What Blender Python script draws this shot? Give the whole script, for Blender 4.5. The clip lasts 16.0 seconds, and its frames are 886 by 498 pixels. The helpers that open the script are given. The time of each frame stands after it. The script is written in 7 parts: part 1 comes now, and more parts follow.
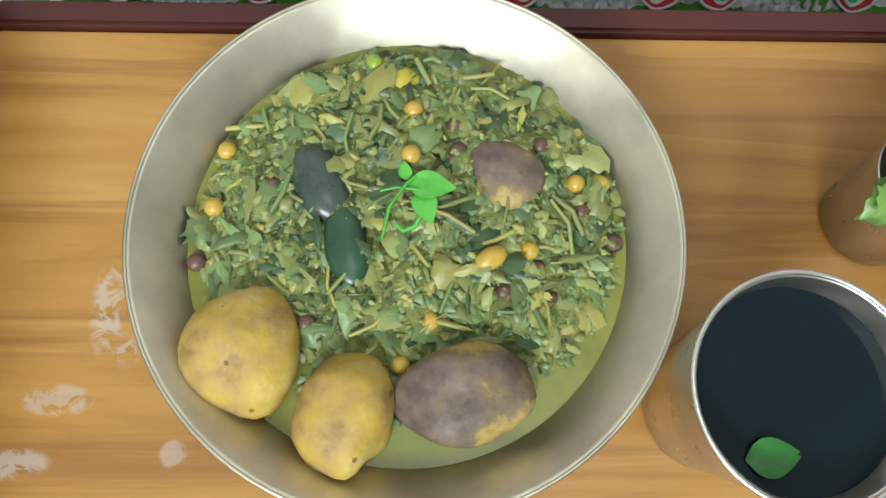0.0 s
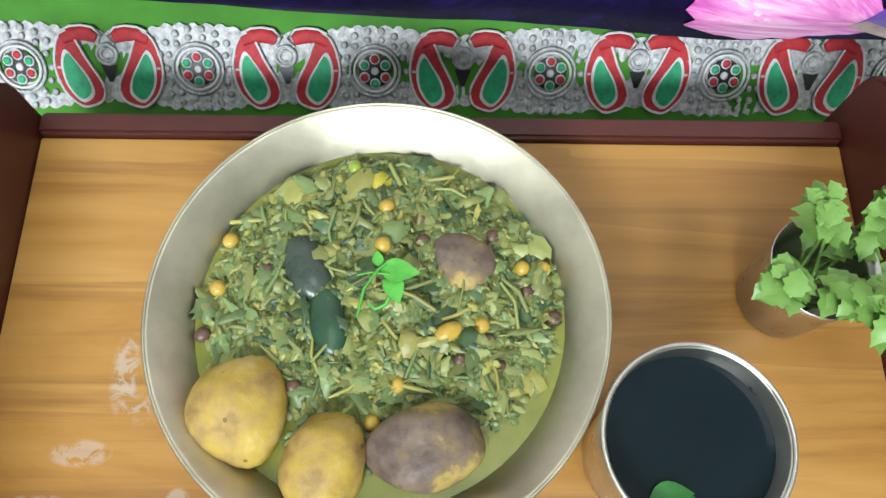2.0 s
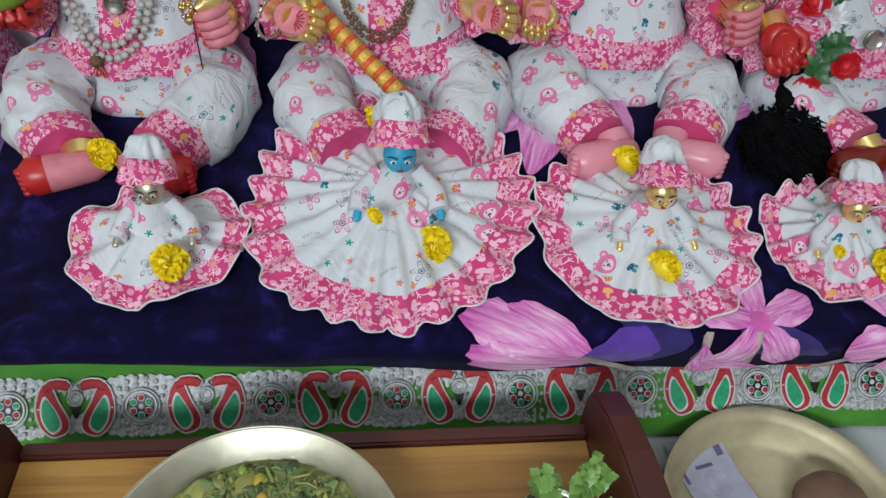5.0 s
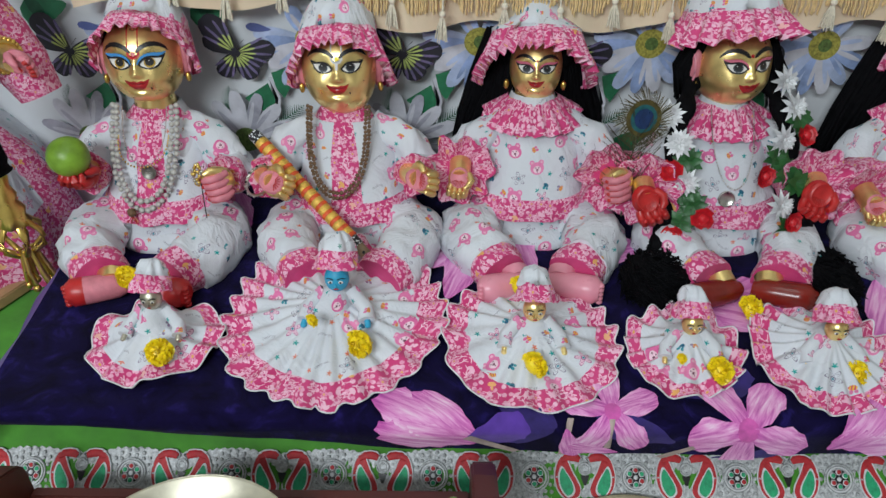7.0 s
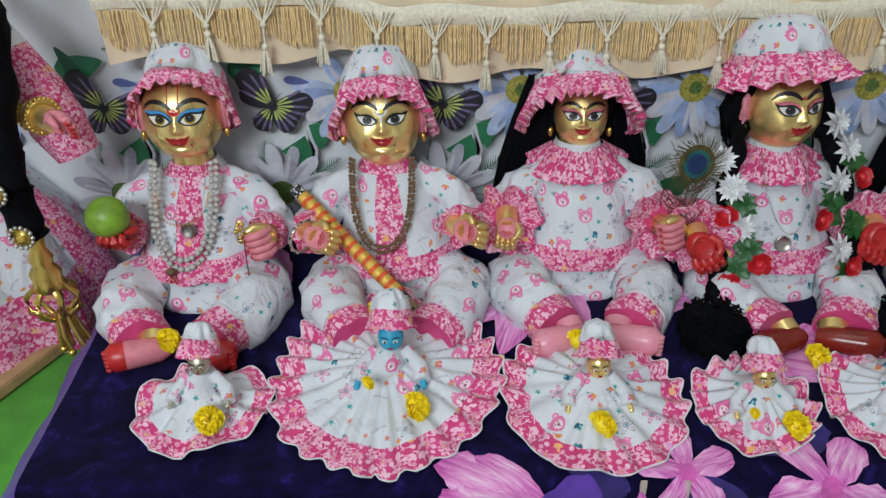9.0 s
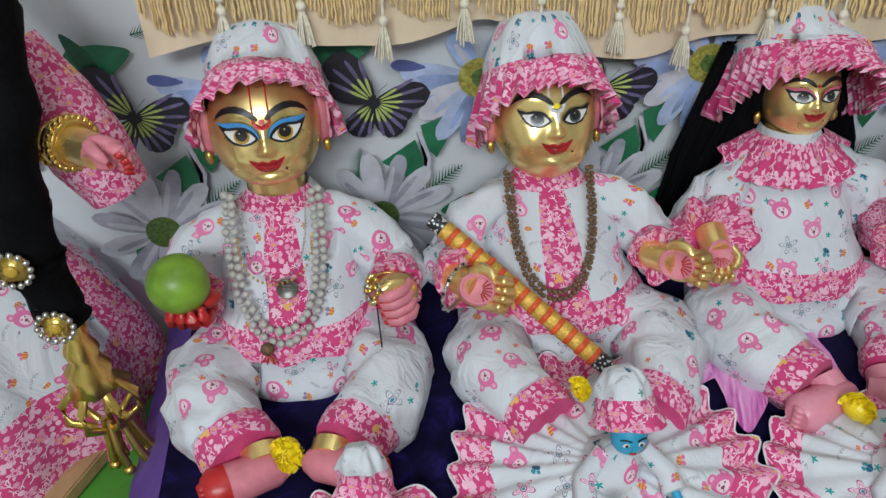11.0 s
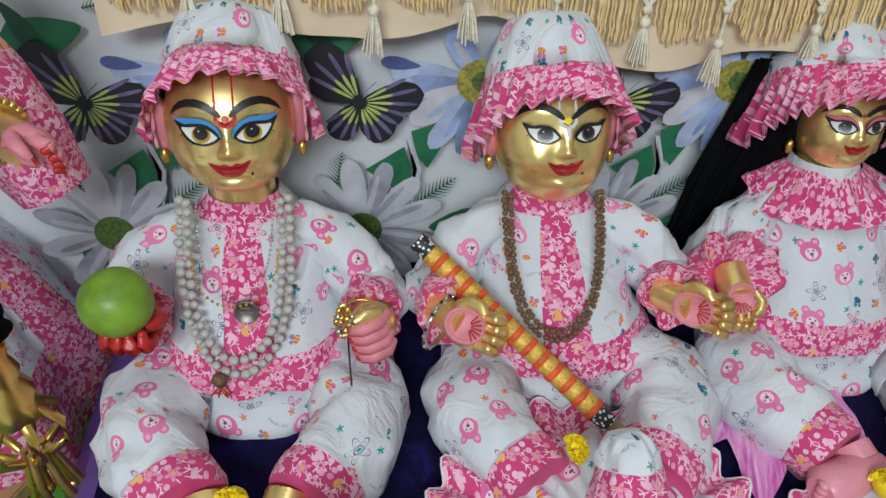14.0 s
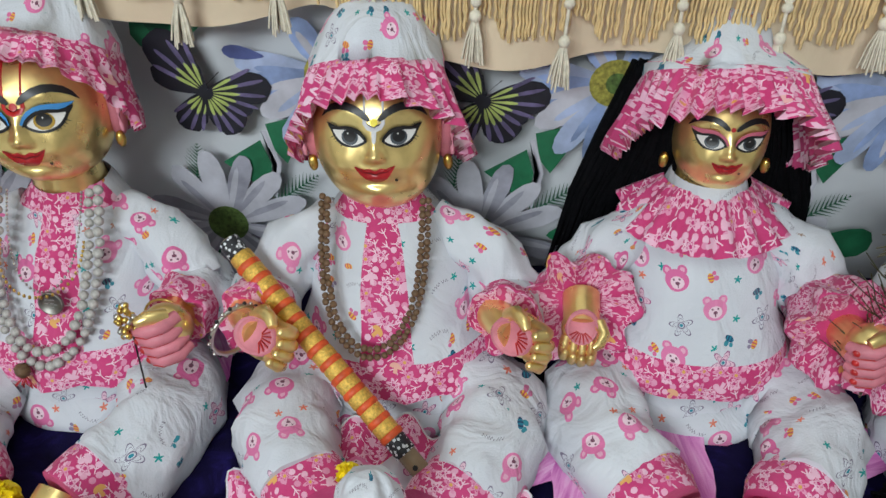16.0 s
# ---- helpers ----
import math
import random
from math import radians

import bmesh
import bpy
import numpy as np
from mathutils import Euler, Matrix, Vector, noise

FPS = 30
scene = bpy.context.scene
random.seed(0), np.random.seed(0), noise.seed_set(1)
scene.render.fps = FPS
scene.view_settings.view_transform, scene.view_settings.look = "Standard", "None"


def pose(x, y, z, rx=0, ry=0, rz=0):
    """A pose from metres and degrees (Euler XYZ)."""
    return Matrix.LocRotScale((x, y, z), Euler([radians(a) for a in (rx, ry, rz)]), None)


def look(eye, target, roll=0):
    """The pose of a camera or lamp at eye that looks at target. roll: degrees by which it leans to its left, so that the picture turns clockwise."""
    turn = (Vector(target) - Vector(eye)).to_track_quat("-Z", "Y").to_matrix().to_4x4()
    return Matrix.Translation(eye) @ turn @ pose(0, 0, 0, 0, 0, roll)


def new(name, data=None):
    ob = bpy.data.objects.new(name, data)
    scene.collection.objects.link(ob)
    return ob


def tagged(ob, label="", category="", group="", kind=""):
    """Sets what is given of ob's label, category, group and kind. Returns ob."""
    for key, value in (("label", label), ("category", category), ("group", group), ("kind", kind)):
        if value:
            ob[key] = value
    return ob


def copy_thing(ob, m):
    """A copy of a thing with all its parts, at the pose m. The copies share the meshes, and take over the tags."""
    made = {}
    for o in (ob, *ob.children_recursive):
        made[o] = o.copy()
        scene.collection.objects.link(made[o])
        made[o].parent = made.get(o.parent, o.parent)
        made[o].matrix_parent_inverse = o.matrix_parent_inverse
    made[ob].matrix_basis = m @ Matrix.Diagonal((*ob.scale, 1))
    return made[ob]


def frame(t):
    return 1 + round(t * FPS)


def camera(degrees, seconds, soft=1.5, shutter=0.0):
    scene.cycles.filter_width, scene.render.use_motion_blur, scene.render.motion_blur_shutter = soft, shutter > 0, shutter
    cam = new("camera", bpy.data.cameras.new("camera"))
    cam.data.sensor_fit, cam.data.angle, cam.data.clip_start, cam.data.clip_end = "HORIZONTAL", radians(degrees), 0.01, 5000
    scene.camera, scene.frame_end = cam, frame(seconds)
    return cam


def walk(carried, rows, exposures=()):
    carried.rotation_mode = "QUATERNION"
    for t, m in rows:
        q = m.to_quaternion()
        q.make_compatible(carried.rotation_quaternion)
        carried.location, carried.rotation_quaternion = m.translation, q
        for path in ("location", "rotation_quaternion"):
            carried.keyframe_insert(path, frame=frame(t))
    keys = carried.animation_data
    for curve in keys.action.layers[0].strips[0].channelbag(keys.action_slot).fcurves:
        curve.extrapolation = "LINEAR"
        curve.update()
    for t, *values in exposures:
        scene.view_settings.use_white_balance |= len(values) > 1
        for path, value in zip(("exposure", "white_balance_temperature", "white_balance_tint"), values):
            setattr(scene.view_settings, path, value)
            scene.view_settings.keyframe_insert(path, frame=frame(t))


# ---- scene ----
cam = camera(61.2, 16.0)
METRES, EYE, TILT, LEAN, TURN = 1.76, 0.355, -75.0, -1.5, 0.0
ROWS = [
    (0.0, 0.0, 0.0, 0.0, -0.0, 0.0, -0.0),
    (0.5, 0.0008, 0.0083, 0.0105, -0.03, -3.41, -0.17),
    (1.0, 0.0033, -0.0023, 0.0094, 0.16, -1.97, -0.02),
    (1.5, 0.011, -0.0229, 0.0042, 0.05, 5.37, 0.22),
    (2.0, 0.0115, -0.0366, 0.0024, 0.39, 5.09, -0.01),
    (2.5, 0.0122, -0.0338, 0.0112, 2.22, 2.74, -0.67),
    (3.0, 0.0033, -0.0316, 0.0102, 0.02, 7.44, 3.17),
    (3.5, -0.0027, -0.062, 0.0089, -1.87, 17.52, 1.48),
    (4.0, 0.0028, -0.0932, 0.0042, -2.89, 22.19, 4.55),
    (4.5, 0.0177, -0.1191, -0.005, -3.03, 24.89, 5.98),
    (5.0, 0.0591, -0.1595, -0.032, -1.86, 28.59, 3.41),
    (7.5, 0.1519, -0.2421, -0.1465, 1.76, 43.53, -0.31),
    (8.0, 0.1476, -0.2362, -0.1444, 1.81, 43.73, -0.33),
    (8.5, 0.1355, -0.2379, -0.1357, 1.91, 44.25, -0.26),
    (9.0, 0.1085, -0.2371, -0.1187, 2.38, 45.1, 0.92),
    (9.5, 0.0803, -0.2325, -0.097, 0.97, 44.83, 2.52),
    (10.0, 0.035, -0.2152, -0.0528, 1.71, 43.82, 5.29),
    (12.5, -0.0835, -0.1121, 0.1155, -0.94, 40.92, 8.15),
    (13.0, -0.0788, -0.1156, 0.111, -1.86, 41.14, 7.66),
    (13.5, -0.0587, -0.1256, 0.0957, -1.3, 41.25, 5.66),
    (14.0, -0.0356, -0.132, 0.0896, -1.46, 41.43, 5.28),
    (14.5, -0.0071, -0.1294, 0.0945, -0.94, 41.36, 6.0),
    (15.0, 0.0529, -0.1215, 0.1071, -0.04, 40.35, 0.57),
    (15.5, 0.0897, -0.1225, 0.1151, 1.97, 40.19, -2.36),
    (16.0, 0.1028, -0.1203, 0.1133, 1.98, 40.09, -2.44),
]
walk(cam, [(t, pose(0, 0, EYE, TILT, LEAN, TURN) @ pose(METRES * x, METRES * y, METRES * z, 90 + pitch, roll, yaw)) for t, x, y, z, yaw, pitch, roll in ROWS],
     exposures=[(0.0, 0.76), (0.8, 0.76), (1.5, 0.88), (2.6, 0.92), (3.2, 0.55), (3.7, 0.14), (4.4, 0.0), (10.0, 0.0), (12.5, 0.03), (16.0, 0.06)])

# ---- light ----
world = bpy.data.worlds.new("world")
world.use_nodes = True
world.node_tree.nodes["Background"].inputs[0].default_value = (0.9, 0.95, 1.0, 1)
world.node_tree.nodes["Background"].inputs[1].default_value = 0.3
scene.world = world


def area_lamp(name, eye, target, sx, sy, watts, colour):
    data = bpy.data.lights.new(name, "AREA")
    data.shape, data.size, data.size_y, data.energy, data.color = "RECTANGLE", sx, sy, watts, colour
    ob = new(name, data)
    ob.matrix_world = look(eye, target)
    return ob


area_lamp("tube_light", (-0.50, -1.80, 1.64), (0.1, 0.5, 0.25), 1.2, 0.45, 47, (0.90, 0.985, 1.03))
# added weak fill from above, no fitting of the room
area_lamp("overhead_fill_light", (0.25, -0.1, 2.32), (0.25, 0.2, 0.0), 0.7, 0.7, 4, (0.92, 1.0, 0.97))


# ---- materials ----
class Net:
    """A small builder for node materials."""

    def __init__(self, name):
        self.mat = bpy.data.materials.new(name)
        self.mat.use_nodes = True
        self.t = self.mat.node_tree
        self.p = self.t.nodes["Principled BSDF"]
        self.co = self.node("ShaderNodeTexCoord").outputs["Object"]

    def node(self, kind, **props):
        n = self.t.nodes.new(kind)
        for k, v in props.items():
            if k == "operation":
                n.operation = v
            elif k == "feature":
                n.feature = v
            elif k == "data_type":
                n.data_type = v
        return n

    def link(self, a, b):
        self.t.links.new(a, b)

    def put(self, sock, v):
        if isinstance(v, (int, float)):
            sock.default_value = v
        elif isinstance(v, (tuple, list)):
            sock.default_value = (*v, 1) if len(v) == 3 and len(sock.default_value) == 4 else v
        else:
            self.link(v, sock)

    def math(self, op, a, b=0.0):
        n = self.node("ShaderNodeMath", operation=op)
        self.put(n.inputs[0], a), self.put(n.inputs[1], b)
        return n.outputs[0]

    def mapped(self, scale=(1, 1, 1), shift=(0, 0, 0), rot=(0, 0, 0)):
        n = self.node("ShaderNodeMapping")
        self.link(self.co, n.inputs[0])
        n.inputs["Scale"].default_value, n.inputs["Location"].default_value, n.inputs["Rotation"].default_value = scale, shift, rot
        return n.outputs[0]

    def noise(self, scale, detail=4, rough=0.55, vec=None, distort=0.0):
        n = self.node("ShaderNodeTexNoise")
        self.link(vec or self.co, n.inputs["Vector"])
        n.inputs["Scale"].default_value, n.inputs["Detail"].default_value = scale, detail
        n.inputs["Roughness"].default_value, n.inputs["Distortion"].default_value = rough, distort
        return n.outputs["Fac"]

    def voronoi(self, scale, vec=None, feature="F1"):
        n = self.node("ShaderNodeTexVoronoi", feature=feature)
        self.link(vec or self.co, n.inputs["Vector"])
        n.inputs["Scale"].default_value = scale
        return n.outputs["Distance"], n.outputs["Color"]

    def mix(self, fac, a, b):
        n = self.node("ShaderNodeMix", data_type="RGBA")
        self.put(n.inputs[0], fac), self.put(n.inputs[6], a), self.put(n.inputs[7], b)
        return n.outputs[2]

    def ramp(self, fac, stops):
        n = self.node("ShaderNodeValToRGB")
        self.link(fac, n.inputs[0])
        while len(n.color_ramp.elements) < len(stops):
            n.color_ramp.elements.new(0.5)
        for e, (pos, col) in zip(n.color_ramp.elements, stops):
            e.position, e.color = pos, (*col, 1)
        return n.outputs[0]

    def red(self, col):
        n = self.node("ShaderNodeSeparateColor")
        self.link(col, n.inputs[0])
        return n.outputs[0], n.outputs[1], n.outputs[2]

    def bump(self, height, strength=0.2, distance=0.002):
        n = self.node("ShaderNodeBump")
        n.inputs["Strength"].default_value, n.inputs["Distance"].default_value = strength, distance
        self.link(height, n.inputs["Height"])
        self.link(n.outputs[0], self.p.inputs["Normal"])

    def done(self, colour, rough=0.6, metal=0.0, sheen=0.0, spec=0.5, coat=0.0):
        self.put(self.p.inputs["Base Color"], colour), self.put(self.p.inputs["Roughness"], rough)
        self.p.inputs["Metallic"].default_value, self.p.inputs["Specular IOR Level"].default_value = metal, spec
        self.p.inputs["Sheen Weight"].default_value, self.p.inputs["Coat Weight"].default_value = sheen, coat
        return self.mat


def shade(c, k):
    return tuple(min(1.0, v * k) for v in c)


def plain(name, c, rough=0.6, metal=0.0, var=0.25, scale=40, bump=0.15, bscale=250, sheen=0.0, spec=0.5, coat=0.0, dist=0.001):
    n = Net(name)
    col = n.ramp(n.noise(scale, 5), [(0.3, shade(c, 1 - var)), (0.7, shade(c, 1 + var * 0.6))])
    r = n.math("ADD", n.math("MULTIPLY", n.noise(scale * 2.3, 3), 0.16), rough - 0.08)
    n.bump(n.noise(bscale, 4), bump, dist)
    return n.done(col, r, metal, sheen, spec, coat)


def motif(n, col, scale, lo, hi, share, paint, vec=None):
    """Scattered spots or rings of one paint over col."""
    d, c = n.voronoi(scale, vec)
    r, g, b = n.red(c)
    m = n.math("MULTIPLY", n.math("LESS_THAN", d, hi), n.math("GREATER_THAN", d, lo))
    m = n.math("MULTIPLY", m, n.math("LESS_THAN", r, share))
    return n.mix(m, col, n.ramp(g, paint) if isinstance(paint, list) else paint)


class Cells(Net):
    """A cloth print of small drawn figures, one to a cell, laid out along the weave."""

    def cells(self, scale, spin=1.0, loose=0.5):
        n = self.node("ShaderNodeTexVoronoi")
        n.voronoi_dimensions = "2D"
        weave = self.node("ShaderNodeTexCoord").outputs["UV"]
        self.link(weave, n.inputs["Vector"])
        n.inputs["Scale"].default_value, n.inputs["Randomness"].default_value = scale, loose
        off = self.node("ShaderNodeVectorMath", operation="SUBTRACT")
        self.link(weave, off.inputs[0]), self.link(n.outputs["Position"], off.inputs[1])
        sp = self.node("ShaderNodeSeparateXYZ")
        self.link(off.outputs[0], sp.inputs[0])
        u, v = sp.outputs[0], sp.outputs[1]
        r, g, bl = self.red(n.outputs["Color"])
        a = self.math("MULTIPLY", self.math("SUBTRACT", bl, 0.5), 6.283 * spin)
        c, s = self.math("COSINE", a), self.math("SINE", a)
        uu = self.math("SUBTRACT", self.math("MULTIPLY", u, c), self.math("MULTIPLY", v, s))
        vv = self.math("ADD", self.math("MULTIPLY", u, s), self.math("MULTIPLY", v, c))
        return uu, vv, r, g

    def span(self, r, lo, hi):
        return self.math("MULTIPLY", self.math("GREATER_THAN", r, lo), self.math("LESS_THAN", r, hi))

    def dist(self, u, v, x=0.0, y=0.0, sx=1.0, sy=1.0):
        a = self.math("MULTIPLY", self.math("SUBTRACT", u, x), sx)
        c = self.math("MULTIPLY", self.math("SUBTRACT", v, y), sy)
        return self.math("SQRT", self.math("ADD", self.math("MULTIPLY", a, a), self.math("MULTIPLY", c, c)))

    def under(self, d, r):
        return self.math("LESS_THAN", d, r)

    def both(self, *m):
        out = m[0]
        for k in m[1:]:
            out = self.math("MULTIPLY", out, k)
        return out

    def either(self, *m):
        out = m[0]
        for k in m[1:]:
            out = self.math("MAXIMUM", out, k)
        return out

    def petals(self, u, v, n, deep=0.26):
        t = self.math("ARCTAN2", v, u)
        return self.math("ADD", self.math("MULTIPLY", self.math("COSINE", self.math("MULTIPLY", t, float(n))), deep), 1 - deep)


def white_print():
    n = Cells("white_printed_cotton")
    col = n.ramp(n.noise(14, 4), [(0.3, (0.60, 0.62, 0.67)), (0.7, (0.68, 0.70, 0.745))])
    # little bees and stars between the larger figures
    u, v, r, g = n.cells(46, 1.0, 0.7)
    body = n.under(n.dist(u, v, 0, 0, 1, 1.6), 0.0042)
    stripe = n.math("GREATER_THAN", n.math("SINE", n.math("MULTIPLY", u, 2300.0)), 0.1)
    bee = n.span(r, 0.0, 0.26)
    wings = n.either(n.under(n.dist(u, v, 0.0008, 0.0045, 1, 0.8), 0.0021), n.under(n.dist(u, v, -0.0036, 0.0036, 1, 1), 0.0018))
    col = n.mix(n.both(bee, wings), col, n.ramp(g, [(0.3, (0.70, 0.16, 0.34)), (0.6, (0.04, 0.27, 0.34))]))
    col = n.mix(n.both(bee, body), col, n.ramp(g, [(0.0, (0.80, 0.42, 0.05)), (0.5, (0.80, 0.45, 0.06)), (0.6, (0.03, 0.22, 0.32)), (0.9, (0.02, 0.20, 0.30))]))
    col = n.mix(n.both(bee, body, stripe), col, n.ramp(g, [(0.5, (0.60, 0.10, 0.14)), (0.6, (0.02, 0.05, 0.12))]))
    star = n.math("DIVIDE", n.dist(u, v), n.petals(u, v, 5, 0.32))
    col = n.mix(n.both(n.span(r, 0.34, 0.62), n.under(star, 0.0037)), col, n.ramp(g, [(0.0, (0.01, 0.30, 0.30)), (0.65, (0.01, 0.33, 0.30)), (0.75, (0.75, 0.20, 0.12))]))
    # larger figures, one kind to a cell
    u, v, r, g = n.cells(27.5, 0.28, 0.5)
    clear = n.span(r, 0.0, 0.78)
    col = n.mix(n.both(clear, n.under(n.dist(u, v), 0.0125)), col, n.ramp(n.noise(14, 4), [(0.3, (0.60, 0.62, 0.67)), (0.7, (0.68, 0.70, 0.745))]))
    R0 = 0.0102
    on = n.span(r, 0.0, 0.30)
    ears = n.either(n.under(n.dist(u, v, 0.66 * R0, 0.80 * R0), 0.40 * R0), n.under(n.dist(u, v, -0.66 * R0, 0.80 * R0), 0.40 * R0))
    inner = n.either(n.under(n.dist(u, v, 0.66 * R0, 0.82 * R0), 0.20 * R0), n.under(n.dist(u, v, -0.66 * R0, 0.82 * R0), 0.20 * R0))
    pink = n.ramp(g, [(0.2, (0.70, 0.15, 0.35)), (0.8, (0.77, 0.24, 0.44))])
    col = n.mix(n.both(on, ears), col, pink)
    col = n.mix(n.both(on, inner), col, (0.80, 0.42, 0.56))
    col = n.mix(n.both(on, n.under(n.dist(u, v, 0, 0, 1, 1.12), R0)), col, pink)
    col = n.mix(n.both(on, n.under(n.dist(u, v, 0, -0.18 * R0, 1, 1.15), 0.58 * R0)), col, (0.84, 0.62, 0.70))
    dots = n.either(n.under(n.dist(u, v, 0.24 * R0, 0.08 * R0), 0.09 * R0), n.under(n.dist(u, v, -0.24 * R0, 0.08 * R0), 0.09 * R0), n.under(n.dist(u, v, 0, -0.22 * R0, 0.8, 1.1), 0.15 * R0))
    mouth = n.both(n.under(n.math("ABSOLUTE", u), 0.05 * R0), n.span(v, -0.58 * R0, -0.2 * R0))
    col = n.mix(n.both(on, n.either(dots, mouth)), col, (0.20, 0.07, 0.12))
    # five-petalled flowers drawn in line
    on = n.span(r, 0.30, 0.56)
    d = n.math("DIVIDE", n.dist(u, v), n.petals(u, v, 5, 0.30))
    line = n.both(n.under(d, 0.0108), n.math("GREATER_THAN", d, 0.0095))
    line = n.either(line, n.both(n.under(d, 0.0070), n.math("GREATER_THAN", d, 0.0064)))
    fill = n.both(n.under(d, 0.0096), n.math("GREATER_THAN", n.dist(u, v), 0.0030))
    col = n.mix(n.both(on, fill, n.math("GREATER_THAN", g, 0.45)), col, (0.76, 0.52, 0.62))
    col = n.mix(n.both(on, n.either(line, n.both(n.under(n.dist(u, v), 0.0032), n.math("GREATER_THAN", n.dist(u, v), 0.0021)))), col, n.ramp(g, [(0.4, (0.22, 0.19, 0.27)), (0.6, (0.42, 0.10, 0.26))]))
    col = n.mix(n.both(on, n.under(n.dist(u, v), 0.0014)), col, (0.03, 0.25, 0.33))
    # small curved script that cannot be read
    arc = n.math("ADD", v, n.math("MULTIPLY", n.math("MULTIPLY", u, u), 28.0))
    wav = n.math("SUBTRACT", arc, n.math("MULTIPLY", n.math("SINE", n.math("MULTIPLY", u, 2600.0)), 0.0011))
    text = n.both(n.under(n.math("ABSOLUTE", wav), 0.0005), n.under(n.math("ABSOLUTE", u), 0.0092), n.math("GREATER_THAN", n.math("ABSOLUTE", n.math("SUBTRACT", u, 0.002)), 0.0008))
    col = n.mix(n.both(n.span(r, 0.56, 0.78), text), col, (0.24, 0.23, 0.28))
    h = n.math("ADD", n.noise(22, 3, 0.5, n.mapped((1, 1, 0.55)), 1.2), n.math("MULTIPLY", n.noise(700, 2), 0.05))
    n.bump(h, 0.75, 0.009)
    return n.done(col, 0.85, 0, 0.12, 0.25)


def pink_print():
    n = Cells("pink_printed_cotton")
    col = n.ramp(n.noise(30, 4), [(0.3, (0.56, 0.040, 0.165)), (0.7, (0.64, 0.075, 0.225))])
    pale = [(0.2, (0.76, 0.30, 0.46)), (0.8, (0.86, 0.52, 0.65))]
    # dots and sprigs
    u, v, r, g = n.cells(120, 1.0, 0.8)
    col = n.mix(n.both(n.span(r, 0.0, 0.5), n.under(n.dist(u, v), 0.0027)), col, n.ramp(g, pale))
    twig = n.either(n.both(n.under(n.math("ABSOLUTE", u), 0.0005), n.under(n.math("ABSOLUTE", v), 0.0045)), n.both(n.under(n.math("ABSOLUTE", n.math("SUBTRACT", v, n.math("ABSOLUTE", u))), 0.0006), n.under(n.math("ABSOLUTE", u), 0.0036)))
    col = n.mix(n.both(n.span(r, 0.5, 1.0), twig), col, (0.86, 0.60, 0.70))
    # pale flowers, mushrooms and a few ochre ones
    u, v, r, g = n.cells(72, 1.0, 0.75)
    d = n.math("DIVIDE", n.dist(u, v), n.petals(u, v, 5, 0.3))
    fl = n.span(r, 0.0, 0.58)
    col = n.mix(n.both(fl, n.under(d, 0.0068)), col, n.ramp(g, pale))
    col = n.mix(n.both(fl, n.under(d, 0.0036), n.math("GREATER_THAN", d, 0.0028)), col, (0.60, 0.07, 0.22))
    col = n.mix(n.both(fl, n.under(n.dist(u, v), 0.0014)), col, n.ramp(g, [(0.3, (0.74, 0.40, 0.10)), (0.5, (0.58, 0.05, 0.2))]))
    cap = n.both(n.under(n.dist(u, v, 0, 0.001, 1, 1.3), 0.0052), n.math("GREATER_THAN", v, -0.0002))
    stalk = n.both(n.under(n.math("ABSOLUTE", u), 0.0016), n.span(v, -0.0052, 0.0))
    col = n.mix(n.both(n.span(r, 0.62, 0.92), n.either(cap, stalk)), col, n.ramp(g, [(0.0, (0.84, 0.50, 0.62)), (0.8, (0.82, 0.46, 0.60)), (0.9, (0.80, 0.42, 0.14))]))
    h = n.math("ADD", n.noise(34, 3, 0.5), n.math("MULTIPLY", n.noise(700, 2), 0.06))
    n.bump(h, 0.6, 0.007)
    return n.done(col, 0.85, 0, 0.12, 0.25)


def gold_metal(name, c=(0.72, 0.50, 0.17), rough=0.26, metal=1.0):
    n = Net(name)
    col = n.ramp(n.noise(22, 5, 0.6), [(0.30, shade(c, 0.72)), (0.55, c), (0.8, shade(c, 1.18))])
    r = n.math("ADD", n.math("MULTIPLY", n.noise(60, 4), 0.2), rough - 0.1)
    n.bump(n.noise(35, 3), 0.10, 0.003)
    return n.done(col, r, metal)


